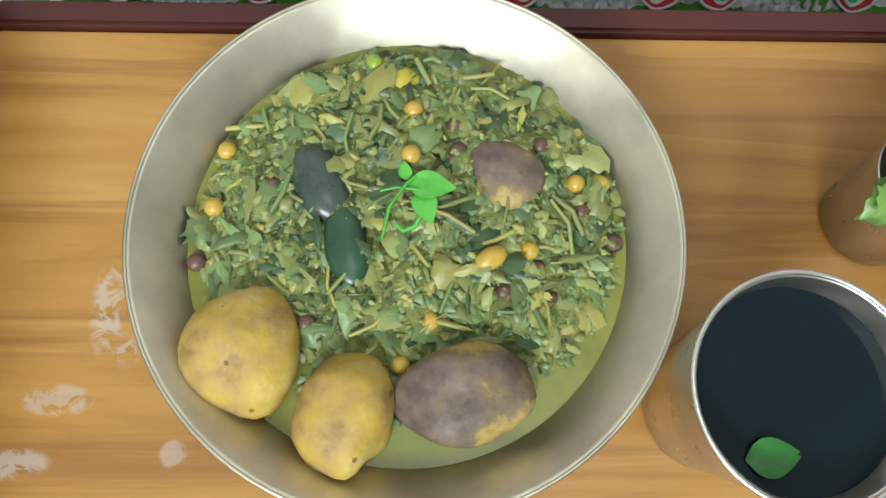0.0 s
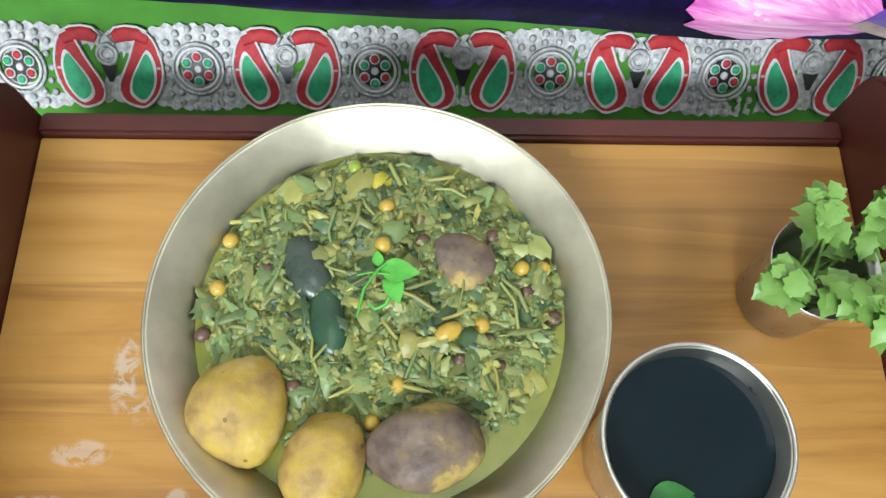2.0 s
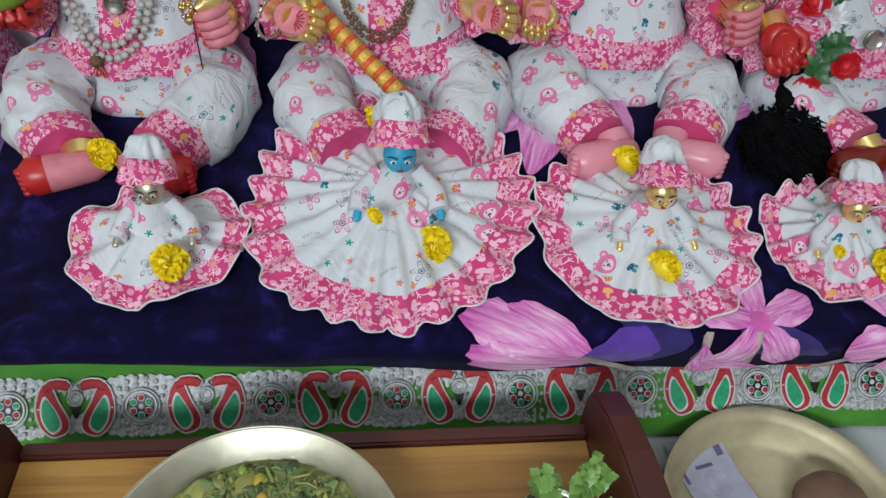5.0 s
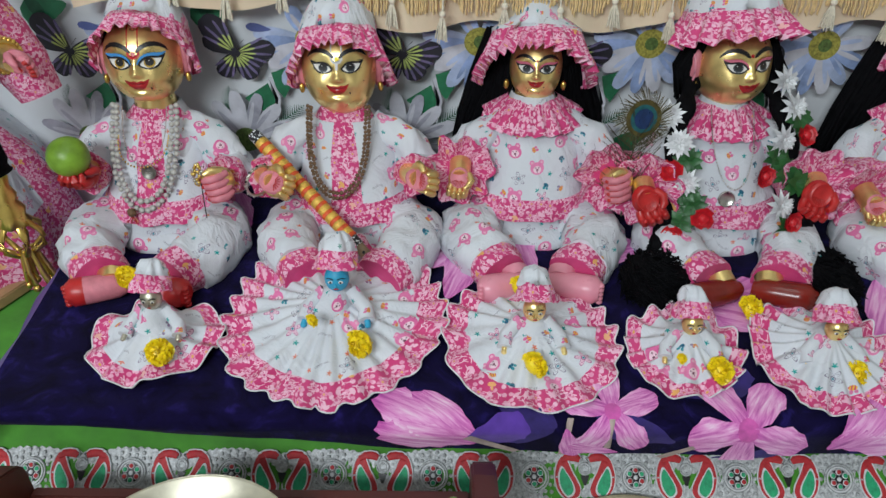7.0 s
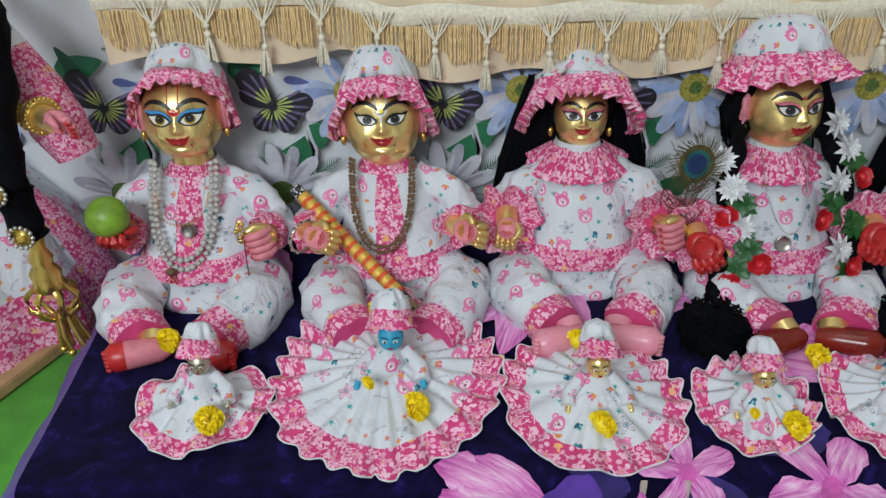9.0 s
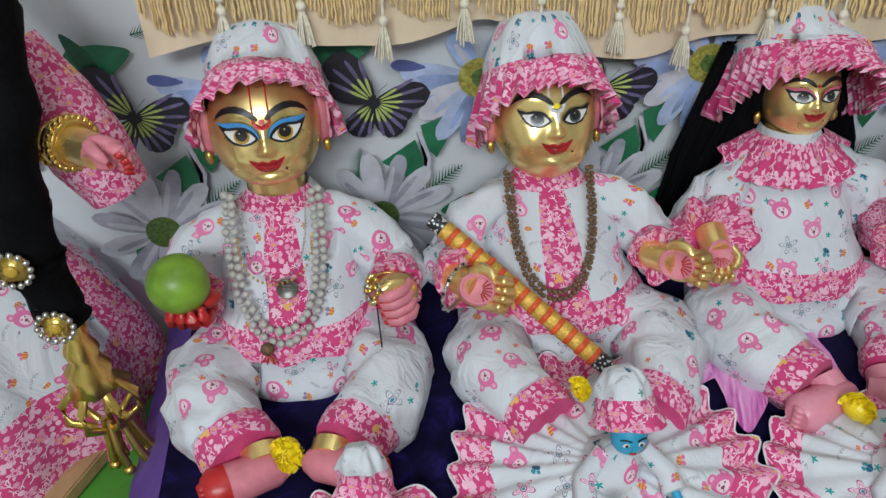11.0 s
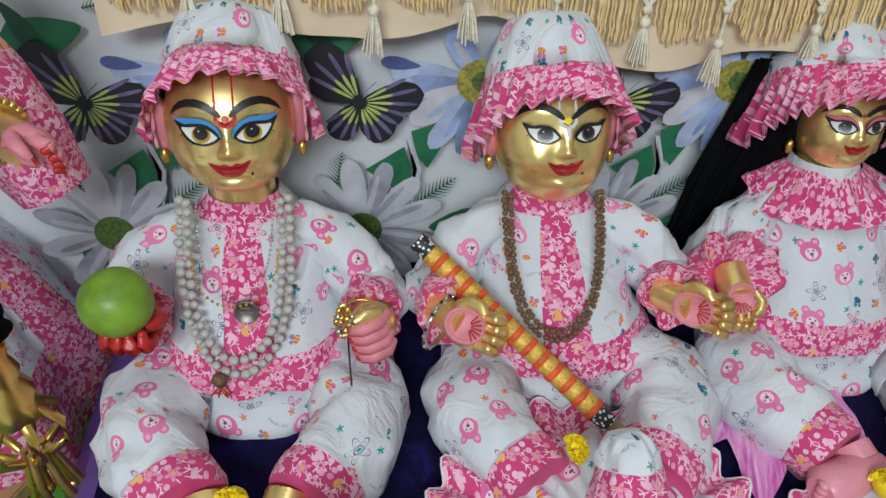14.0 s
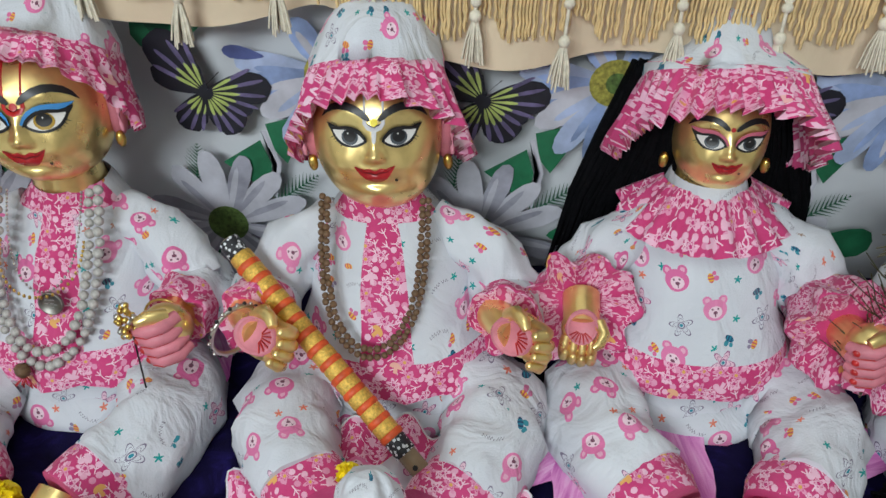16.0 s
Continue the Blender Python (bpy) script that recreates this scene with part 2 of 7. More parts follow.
def wood_top():
    n = Net("honey_wood_grain")
    a = n.noise(1.0, 6, 0.6, n.mapped((3.0, 26, 26)), 0.6)
    col = n.ramp(a, [(0.28, (0.25, 0.105, 0.022)), (0.45, (0.42, 0.205, 0.045)), (0.6, (0.49, 0.255, 0.066)), (0.78, (0.55, 0.31, 0.095))])
    b = n.noise(1.0, 5, 0.65, n.mapped((1.6, 60, 60), (3, 1, 2)), 0.5)
    col = n.mix(n.math("MULTIPLY", n.red(n.ramp(b, [(0.52, (0, 0, 0)), (0.66, (1, 1, 1))]))[0], 0.55), col, (0.20, 0.080, 0.020))
    col = n.mix(n.math("MULTIPLY", n.math("GREATER_THAN", n.noise(1.0, 3, 0.5, n.mapped((1.2, 9, 9), (3, 1, 2)), 0.3), 0.60), 0.35), col, (0.26, 0.11, 0.03))
    # dried milky spills
    sp = n.node("ShaderNodeSeparateXYZ")
    n.link(n.co, sp.inputs[0])
    wet = n.noise(95, 5, 0.65, None, 0.8)
    for x, y, rx, ry, k in ((-0.150, 0.066, 0.009, 0.026, 0.55), (-0.140, 0.045, 0.008, 0.010, 0.5), (-0.168, 0.022, 0.018, 0.008, 0.4), (-0.186, -0.006, 0.020, 0.008, 0.5), (-0.113, -0.002, 0.007, 0.007, 0.4), (-0.120, -0.040, 0.022, 0.008, 0.5)):
        u = n.math("DIVIDE", n.math("SUBTRACT", sp.outputs[0], x), rx)
        v = n.math("DIVIDE", n.math("SUBTRACT", sp.outputs[1], y), ry)
        d = n.math("SQRT", n.math("ADD", n.math("MULTIPLY", u, u), n.math("MULTIPLY", v, v)))
        m = n.math("MULTIPLY", n.math("MAXIMUM", n.math("SUBTRACT", 1.0, d), 0.0), n.red(n.ramp(wet, [(0.46, (0, 0, 0)), (0.60, (1, 1, 1))]))[0])
        col = n.mix(n.math("MINIMUM", n.math("MULTIPLY", m, 2.0), k), col, (0.52, 0.47, 0.42))
    n.bump(n.noise(1.0, 6, 0.6, n.mapped((12, 220, 220))), 0.08, 0.001)
    r = n.math("ADD", n.math("MULTIPLY", n.noise(9, 4), 0.25), 0.26)
    return n.done(col, r, 0, 0, 0.5)


def velvet():
    n = Net("purple_plush_velvet")
    col = n.ramp(n.noise(22, 5, 0.6, None, 1.4), [(0.34, (0.003, 0.0015, 0.015)), (0.55, (0.006, 0.0035, 0.036)), (0.70, (0.018, 0.011, 0.11)), (0.82, (0.055, 0.034, 0.24))])
    n.bump(n.noise(900, 3), 0.6, 0.001)
    return n.done(col, 0.9, 0, 0.04, 0.08)


def plush_pink():
    n = Net("pink_plush_flower")
    weave = n.node("ShaderNodeTexCoord").outputs["UV"]
    sp = n.node("ShaderNodeSeparateXYZ")
    n.link(weave, sp.inputs[0])
    m = n.node("ShaderNodeMapping")
    n.link(weave, m.inputs[0])
    m.inputs["Scale"].default_value = (2.2, 13.0, 1.0)
    streak = n.noise(1.0, 5, 0.6, m.outputs[0], 0.7)
    deep = n.ramp(streak, [(0.30, (0.30, 0.02, 0.24)), (0.45, (0.56, 0.07, 0.40)), (0.60, (0.74, 0.20, 0.56)), (0.75, (0.88, 0.55, 0.76))])
    light = n.ramp(streak, [(0.30, (0.62, 0.12, 0.46)), (0.5, (0.84, 0.38, 0.68)), (0.7, (0.92, 0.70, 0.84))])
    col = n.mix(n.math("MULTIPLY", n.math("SUBTRACT", 1.0, n.math("ABSOLUTE", n.math("SUBTRACT", n.math("MULTIPLY", sp.outputs[0], 1.9), 1.05))), 0.85), deep, light)
    n.bump(n.noise(900, 3), 0.6, 0.001)
    return n.done(col, 0.9, 0, 0.3, 0.2)


def mush():
    n = Net("stewed_greens")
    a = n.noise(75, 6, 0.65, None, 0.8)
    col = n.ramp(a, [(0.32, (0.025, 0.036, 0.008)), (0.43, (0.105, 0.135, 0.030)), (0.55, (0.20, 0.225, 0.060)), (0.7, (0.32, 0.32, 0.09))])
    n.bump(n.noise(160, 6, 0.7), 0.8, 0.004)
    return n.done(col, n.math("ADD", n.math("MULTIPLY", n.noise(120, 3), 0.35), 0.22), 0, 0, 0.5)


def potato(name, stops):
    n = Net(name)
    col = n.ramp(n.noise(36, 5, 0.62), stops)
    d, c = n.voronoi(95)
    col = n.mix(n.math("MULTIPLY", n.math("LESS_THAN", d, 0.12), 0.8), col, (0.12, 0.08, 0.02))
    n.bump(n.noise(80, 5, 0.5), 0.4, 0.004)
    r = n.math("ADD", n.math("MULTIPLY", n.noise(90, 4), 0.4), 0.34)
    return n.done(col, r, 0, 0, 0.4)


def leafy(name, c, var=0.3):
    n = Net(name)
    info = n.node("ShaderNodeNewGeometry").outputs["Random Per Island"]
    col = n.ramp(info, [(0.0, shade(c, 1 - var)), (0.5, c), (1.0, shade(c, 1 + 1.2 * var))])
    col = n.mix(n.math("MULTIPLY", n.noise(180, 4), var * 1.3), col, shade(c, 0.6))
    n.bump(n.noise(300, 3), 0.3, 0.001)
    return n.done(col, 0.42, 0, 0, 0.5)


WHITE, PINK = white_print(), pink_print()
GOLD, BRASS = gold_metal("polished_gold", (0.95, 0.71, 0.29), 0.30, 0.85), gold_metal("bright_gold", (0.80, 0.56, 0.15), 0.3)
BELL = gold_metal("dull_bell_metal", (0.60, 0.565, 0.45), 0.42)
STEEL = gold_metal("brushed_steel", (0.62, 0.60, 0.56), 0.3)
SILVER = plain("silver_thread", (0.56, 0.57, 0.58), 0.5, 0.15, 0.5, 240, 0.9, 420)
WOOD = wood_top()
MAROON = plain("maroon_painted_wood", (0.085, 0.018, 0.014), 0.42, 0, 0.25, 14, 0.12, 120)
VELVET, PLUSH = velvet(), plush_pink()
LILAC = plain("lilac_satin_binding", (0.095, 0.038, 0.30), 0.5, 0, 0.35, 25, 0.3, 80, 0.05)
STEMTAN = plain("tan_plush_stem", (0.42, 0.33, 0.30), 0.9, 0, 0.3, 60, 0.4, 600)
VIOLET = plain("violet_plush_petal", (0.10, 0.035, 0.34), 0.9, 0, 0.3, 40, 0.4, 600, 0.3)
GREEN = plain("green_altar_cloth", (0.060, 0.27, 0.016), 0.75, 0, 0.3, 18, 0.35, 120, 0.2)
RED = plain("red_embroidery", (0.50, 0.022, 0.03), 0.6, 0, 0.25, 200, 0.5, 700)
EMERALD = plain("green_embroidery", (0.018, 0.38, 0.17), 0.55, 0, 0.3, 200, 0.5, 700)
WHITETHREAD = plain("white_thread", (0.72, 0.72, 0.74), 0.7, 0, 0.15, 200, 0.4, 700)
BLACK = plain("black_paint", (0.012, 0.011, 0.012), 0.4, 0, 0.2, 60, 0.05)
HAIR = plain("black_hair", (0.003, 0.003, 0.004), 0.75, 0, 0.4, 150, 0.9, 500, 0.0, 0.08)
EYEWHITE = plain("eye_white_paint", (0.78, 0.76, 0.72), 0.35, 0, 0.05)
BLUELID = plain("blue_paint", (0.06, 0.28, 0.62), 0.4, 0, 0.1)
PINKLID = plain("pink_paint", (0.62, 0.15, 0.22), 0.4, 0, 0.1)
IRIS = plain("amber_paint", (0.48, 0.30, 0.03), 0.3, 0, 0.2)
IRISBLUE = plain("grey_blue_paint", (0.07, 0.085, 0.10), 0.3, 0, 0.2)
LIPDARK = plain("dark_crimson_paint", (0.16, 0.006, 0.008), 0.4, 0, 0.2)
LIPS = plain("crimson_paint", (0.42, 0.016, 0.020), 0.28, 0, 0.2)
BLUSH = plain("rose_skin_paint", (0.66, 0.21, 0.26), 0.5, 0, 0.2, 60)
PINKFOOT = plain("glossy_pink_paint", (0.74, 0.28, 0.36), 0.3, 0, 0.1, 30, 0.05)
REDFOOT = plain("glossy_red_brown_paint", (0.22, 0.016, 0.010), 0.22, 0, 0.35, 25, 0.05)
REDPAINT = plain("bright_red_paint", (0.50, 0.02, 0.02), 0.35, 0, 0.25, 50, 0.1)
BLUESKIN = plain("turquoise_paint", (0.03, 0.36, 0.58), 0.5, 0, 0.1)
CREAM = plain("cream_valance_cloth", (0.76, 0.62, 0.44), 0.8, 0, 0.12, 12, 0.3, 160, 0.2)
FRINGE = plain("golden_cream_cord", (0.78, 0.57, 0.28), 0.65, 0, 0.25, 120, 0.5, 900)
IVORY = plain("ivory_silk_tassel", (0.76, 0.70, 0.56), 0.6, 0, 0.2, 200, 0.6, 900)
MARIGOLD = leafy("marigold_petal", (0.95, 0.72, 0.015), 0.12)
MARIORANGE = leafy("orange_marigold_petal", (0.80, 0.22, 0.008))
WHITEPETAL = leafy("white_petal", (0.70, 0.71, 0.73))
DARKLEAF = leafy("dark_green_leaf", (0.020, 0.10, 0.025))
HERB = leafy("fresh_herb_leaf", (0.17, 0.33, 0.070))
BASIL = plain("bright_basil_leaf", (0.085, 0.40, 0.05), 0.45, 0, 0.3, 90, 0.3, 300)
ROSE = leafy("red_rose_petal", (0.58, 0.012, 0.022))
LIME = plain("green_lime_peel", (0.185, 0.34, 0.028), 0.38, 0, 0.45, 30, 0.3, 260)
SATIN = plain("white_satin_backdrop", (0.72, 0.74, 0.77), 0.55, 0, 0.12, 5, 0.25, 14, 0.1, 0.4, 0, 0.01)
BEAD = plain("pale_wooden_bead", (0.50, 0.48, 0.45), 0.6, 0, 0.35, 300, 0.3)
DARKBEAD = plain("brown_wooden_bead", (0.16, 0.09, 0.045), 0.65, 0, 0.4, 300, 0.3)
CHAIN = gold_metal("silver_chain", (0.60, 0.58, 0.54), 0.3)
COIN = gold_metal("old_silver_medal", (0.30, 0.29, 0.26), 0.45)
TILE = plain("pale_floor_tile", (0.55, 0.57, 0.60), 0.3, 0, 0.08, 8, 0.05)
WALLPAINT = plain("cream_wall_paint", (0.72, 0.70, 0.64), 0.8, 0, 0.06, 6, 0.1)
CEIL = plain("white_ceiling_paint", (0.80, 0.80, 0.78), 0.85, 0, 0.05, 6, 0.1)


# ---- geometry ----
class Geo:
    """Collects vertices and faces of one mesh with its materials."""

    def __init__(self):
        self.v, self.f, self.m, self.mats, self.uv = [], [], [], [], []

    def slot(self, mat):
        if mat not in self.mats:
            self.mats.append(mat)
        return self.mats.index(mat)

    def add(self, verts, faces, mat, uv=None):
        base, k = len(self.v), self.slot(mat) if not isinstance(mat, list) else None
        self.v += [tuple(p) for p in verts]
        for i, q in enumerate(faces):
            self.f.append([base + a for a in q])
            self.m.append(k if k is not None else self.slot(mat[i]))
            self.uv += uv[i] if uv else [(0.0, 0.0)] * len(q)
        return base

    def grid(self, fn, nu, nv, mat, wrap=False, flat_uv=None):
        """fn(i, j) for i over nu rows and j over nv columns; mat may be a function of (i, j).
        Printed cloth is laid out in true lengths from the front of the form; flat_uv(i, j) lays it out otherwise."""
        verts = [fn(i, j) for i in range(nu) for j in range(nv)]
        faces, mats, cells = [], [], []
        for i in range(nu - 1):
            for j in range(nv if wrap else nv - 1):
                b = (j + 1) % nv
                faces.append((i * nv + j, i * nv + b, (i + 1) * nv + b, (i + 1) * nv + j))
                cells.append((i, j))
                mats.append(mat(i, j) if not hasattr(mat, "node_tree") else mat)
        uv = None
        if any(m is WHITE or m is PINK or m is PLUSH for m in mats):
            shift = (0.377 * len(self.f) ** 0.5 % 1.0, 0.731 * len(self.v) ** 0.5 % 1.0)
            if flat_uv:
                uv = [[flat_uv(i, j), flat_uv(i, j + 1), flat_uv(i + 1, j + 1), flat_uv(i + 1, j)] for i, j in cells]
            else:
                a = np.array([tuple(p) for p in verts]).reshape(nu, nv, 3)
                mid = int(np.argmin(a[nu // 2, :, 1])) if wrap else nv // 2
                first = (mid + nv // 2) % nv if wrap else 0
                order = [(first + k) % nv for k in range(nv + 1)] if wrap else list(range(nv))
                step = np.linalg.norm(np.diff(a[:, order], axis=1), axis=2)
                run = np.concatenate([np.zeros((nu, 1)), np.cumsum(step, axis=1)], axis=1)
                run = run - run[:, [nv - nv // 2 if wrap else nv // 2]] + shift[0]
                rise = np.concatenate([[0.0], np.cumsum(np.linalg.norm(np.diff(a[:, mid], axis=0), axis=1))]) + shift[1]
                uv = []
                for i, j in cells:
                    k = (j - first) % nv if wrap else j
                    uv.append([(run[i, k], rise[i]), (run[i, k + 1], rise[i]), (run[i + 1, k + 1], rise[i + 1]), (run[i + 1, k], rise[i + 1])])
        self.add(verts, faces, mats, uv)

    def tube(self, pts, radii, mat, seg=12, flat=1.0, cap=True, rough=0.0, seed=0.0, up=(0, 0, 1), pleat=None, folds=9, hold=None):
        pts = [Vector(p) for p in pts]
        n = len(pts)
        radii = [radii] * n if isinstance(radii, (int, float)) else radii
        rings = []
        for i, p in enumerate(pts):
            e = min(i, hold) if hold else i
            d = (pts[min(e + 1, n - 1, hold or n)] - pts[max(e - 1, 0)]).normalized()
            a = d.cross(Vector(up))
            a = a.normalized() if a.length > 1e-4 else Vector((1, 0, 0))
            b = a.cross(d).normalized()
            ring = []
            for j in range(seg):
                t = 2 * math.pi * j / seg
                rr = radii[i] * (1 + (pleat[i] * math.sin(folds * t + seed) if pleat else 0.0))
                q = p + a * math.cos(t) * rr + b * math.sin(t) * rr * flat
                if rough:
                    q = q + (q - p).normalized() * rough * noise.noise(q * 45 + Vector((seed, 0, 0)))
                ring.append(q)
            rings.append(ring)
        run, mean = [0.0], 2 * math.pi * sorted(radii)[n // 2] / seg
        for a, b in zip(pts, pts[1:]):
            run.append(run[-1] + math.hypot((b - a).length, radii[len(run)] - radii[len(run) - 1]))
        if pleat:
            ring = rings[int(n * 0.8)]
            mean = sum((ring[j] - ring[j - 1]).length for j in range(seg)) / seg
        s0 = (0.377 * len(self.v) ** 0.5 % 1.0)
        self.grid(lambda i, j: rings[i][j], n, seg, mat if hasattr(mat, "node_tree") else (lambda i, j: mat[min(i, len(mat) - 1)]), True, lambda i, j: (s0 + mean * j, s0 + run[i]))
        if cap:
            ends = (mat, mat) if hasattr(mat, "node_tree") else (mat[0], mat[-1])
            self.add(rings[0], [tuple(range(seg))], ends[0])
            self.add(rings[-1], [tuple(range(seg))][::-1], ends[1])

    def blob(self, c, r, mat, m=None, seg=16, rings=10, rough=0.0, freq=30, seed=0.0):
        c, r = Vector(c), (r, r, r) if isinstance(r, (int, float)) else r

        def fn(i, j):
            a, t = math.pi * i / rings, 2 * math.pi * j / seg
            q = Vector((math.sin(a) * math.cos(t) * r[0], math.sin(a) * math.sin(t) * r[1], math.cos(a) * r[2]))
            if rough:
                q = q * (1 + rough * noise.noise(q * freq + Vector((seed, seed, 0))))
            if m is not None:
                q = m @ q
            return c + q
        self.grid(fn, rings + 1, seg, mat, True)

    def lathe(self, profile, mat, seg=32, m=None, warp=None):
        def fn(i, j):
            t = 2 * math.pi * j / seg
            r, z = profile[i]
            q = Vector((r * math.cos(t), r * math.sin(t), z))
            if warp:
                q = warp(q, t, i)
            return m @ q if m is not None else q
        ring = max(p[0] for p in profile) * 0.8
        run = [0.0]
        for a, b in zip(profile, profile[1:]):
            run.append(run[-1] + math.hypot(a[0] - b[0], a[1] - b[1]))
        self.grid(fn, len(profile), seg, mat, True, lambda i, j: (2 * math.pi * j / seg * ring, run[i]))

    def box(self, lo, hi, mat, bevel=0.0):
        bm = bmesh.new()
        bmesh.ops.create_cube(bm, size=1)
        lo, hi = Vector(lo), Vector(hi)
        for v in bm.verts:
            v.co = Vector(((lo[k] + hi[k]) / 2 + v.co[k] * (hi[k] - lo[k]) for k in range(3)))
        if bevel:
            bmesh.ops.bevel(bm, geom=bm.edges[:], offset=bevel, segments=2, affect="EDGES")
        bm.verts.index_update()
        self.add([v.co for v in bm.verts], [[v.index for v in f.verts] for f in bm.faces], mat)
        bm.free()

    def patch(self, outline, fn, mat, rings=2, axis=None):
        """A filled outline of 2D points laid on a surface by fn(x, z); axis (base, angle, length, width) lays out its grain."""
        n = len(outline)
        cx, cz = sum(p[0] for p in outline) / n, sum(p[1] for p in outline) / n
        verts = [fn(cx, cz)]
        for k in range(1, rings + 1):
            s = k / rings
            verts += [fn(cx + (p[0] - cx) * s, cz + (p[1] - cz) * s) for p in outline]
        faces = [(0, 1 + i, 1 + (i + 1) % n) for i in range(n)]
        for k in range(rings - 1):
            a, b = 1 + k * n, 1 + (k + 1) * n
            faces += [(a + i, b + i, b + (i + 1) % n, a + (i + 1) % n) for i in range(n)]
        uv = None
        if axis:
            (bx, bz), ang, length, width = axis
            flat = [(cx, cz)] + [(cx + (p[0] - cx) * k / rings, cz + (p[1] - cz) * k / rings) for k in range(1, rings + 1) for p in outline]
            c, s = math.cos(ang), math.sin(ang)
            grain = [(((x - bx) * c + (z - bz) * s) / length, bx * 7 + ang + ((z - bz) * c - (x - bx) * s) / (2 * width)) for x, z in flat]
            uv = [[grain[q] for q in f] for f in faces]
        self.add(verts, faces, mat, uv)

    def build(self, name, parent=None, label="", smooth=True):
        me = bpy.data.meshes.new(name)
        me.from_pydata(self.v, [], self.f)
        for m in self.mats:
            me.materials.append(m)
        me.polygons.foreach_set("material_index", self.m)
        me.polygons.foreach_set("use_smooth", [smooth] * len(self.f))
        if any(p != (0.0, 0.0) for p in self.uv):
            me.uv_layers.new(name="weave").data.foreach_set("uv", [c for p in self.uv for c in p])
        bm = bmesh.new()
        bm.from_mesh(me)
        bmesh.ops.recalc_face_normals(bm, faces=bm.faces)
        bm.to_mesh(me)
        bm.free()
        ob = new(name, me)
        if parent is not None:
            ob.parent = parent
        if label:
            ob["label"] = label
        return ob


def empty(name, label, category, group="", kind="", at=(0, 0, 0)):
    ob = new(name)
    ob.location = at
    ob.empty_display_size = 0.02
    return tagged(ob, label, category, group, kind)


def rnd(a, b):
    return random.uniform(a, b)


# ---- setting ----
FLOOR = -0.105


def slab(name, lo, hi, mat, bevel=0.0):
    g = Geo()
    g.box(lo, hi, mat, bevel)
    return tagged(g.build(name, smooth=False), kind="structure")


slab("floor", (-2.2, -2.8, FLOOR - 0.1), (2.8, 1.1, FLOOR), TILE)
slab("wall_north", (-2.2, 0.95, FLOOR), (2.8, 1.1, 2.4), WALLPAINT)
# unseen walls and ceiling, added to close the room and bounce the light
slab("wall_south", (-2.2, -2.9, FLOOR), (2.8, -2.8, 2.4), WALLPAINT)
slab("wall_west", (-2.3, -2.8, FLOOR), (-2.2, 1.1, 2.4), WALLPAINT)
slab("wall_east", (2.8, -2.8, FLOOR), (2.9, 1.1, 2.4), WALLPAINT)
slab("ceiling", (-2.3, -2.9, 2.4), (2.9, 1.1, 2.5), CEIL)

# low altar platform with its green cloth
g = Geo()
g.box((-0.95, 0.36, FLOOR), (1.5, 0.93, 0.005), MAROON, 0.004)
tagged(g.build("altar_platform", smooth=False), "low wooden altar platform under a green cloth", "platform")

CLOTH = [(0.90, 0.014), (0.60, 0.014), (0.36, 0.014), (0.345, 0.006), (0.336, -0.016), (0.322, -0.034), (0.300, -0.052), (0.276, -0.078), (0.270, -0.098)]


def cloth_fn(i, j):
    x = -1.0 + 2.55 * j / 170
    y, z = CLOTH[i]
    k = max(0, i - 3) / 5
    return Vector((x, y + 0.004 * k * noise.noise(Vector((x * 14, 1, i * 0.3))), z + 0.0012 * noise.noise(Vector((x * 9, y * 9, 2))) + 0.0))


g = Geo()
g.grid(cloth_fn, len(CLOTH), 171, GREEN)
tagged(g.build("altar_cloth"), "bright green cotton cloth draped over the low platform", "cloth")

# ---- lace trim along the cloth's front ----
LA, LB = Vector((0, 0.3235, -0.032)), Vector((0, 0.2775, -0.0765))
LDIR = (LB - LA).normalized()
LNOR = Vector((0, -LDIR.z, LDIR.y)) * (1 if -LDIR.z < 0 else -1)
if LNOR.z < 0:
    LNOR = -LNOR
LMID = (LA + LB) / 2
PITCH = 0.1285


def lace_at(x, v, h=0.0):
    """A place on the trim: x along it, v up its width from the middle, h above it."""
    return LMID + Vector((x, 0, 0)) - LDIR * v + LNOR * h


trim = empty("lace_trim", "silver lace trim with red and green paisleys on the green cloth", "trim", at=(0, 0, 0))


def ring2(n, r, ph=0.0, sx=1.0, sy=1.0, c=(0, 0)):
    return [(c[0] + r * sx * math.cos(2 * math.pi * k / n + ph), c[1] + r * sy * math.sin(2 * math.pi * k / n + ph)) for k in range(n)]


def lace_band():
    g = Geo()
    nx = 900

    def fn(i, j):
        x = -0.94 + 2.45 * j / nx
        near = ((x + 0.0225) / PITCH + 0.5) % 1.0 - 0.5
        edge = 0.0235 + 0.0055 * math.exp(-(near / 0.26) ** 4) + 0.0030 * abs(math.sin(x * math.pi / 0.0098)) + 0.001 * noise.noise(Vector((x * 300, 0, 0)))
        v = (-1 + i * 0.25) * edge
        return lace_at(x, v, 0.0016 + 0.0009 * noise.noise(Vector((x * 350, v * 350, 5))))
    g.grid(fn, 9, nx + 1, SILVER)
    return g.build("silver_band", trim, "silver thread lace with scalloped edges")


def cord2(g, pts, r, mat, h, closed=True, x0=0.0, seg=5):
    p = [lace_at(x0 + a, b, h) for a, b in pts]
    if closed:
        p.append(p[0])
    g.tube(p, r, mat, seg, 0.8, False)


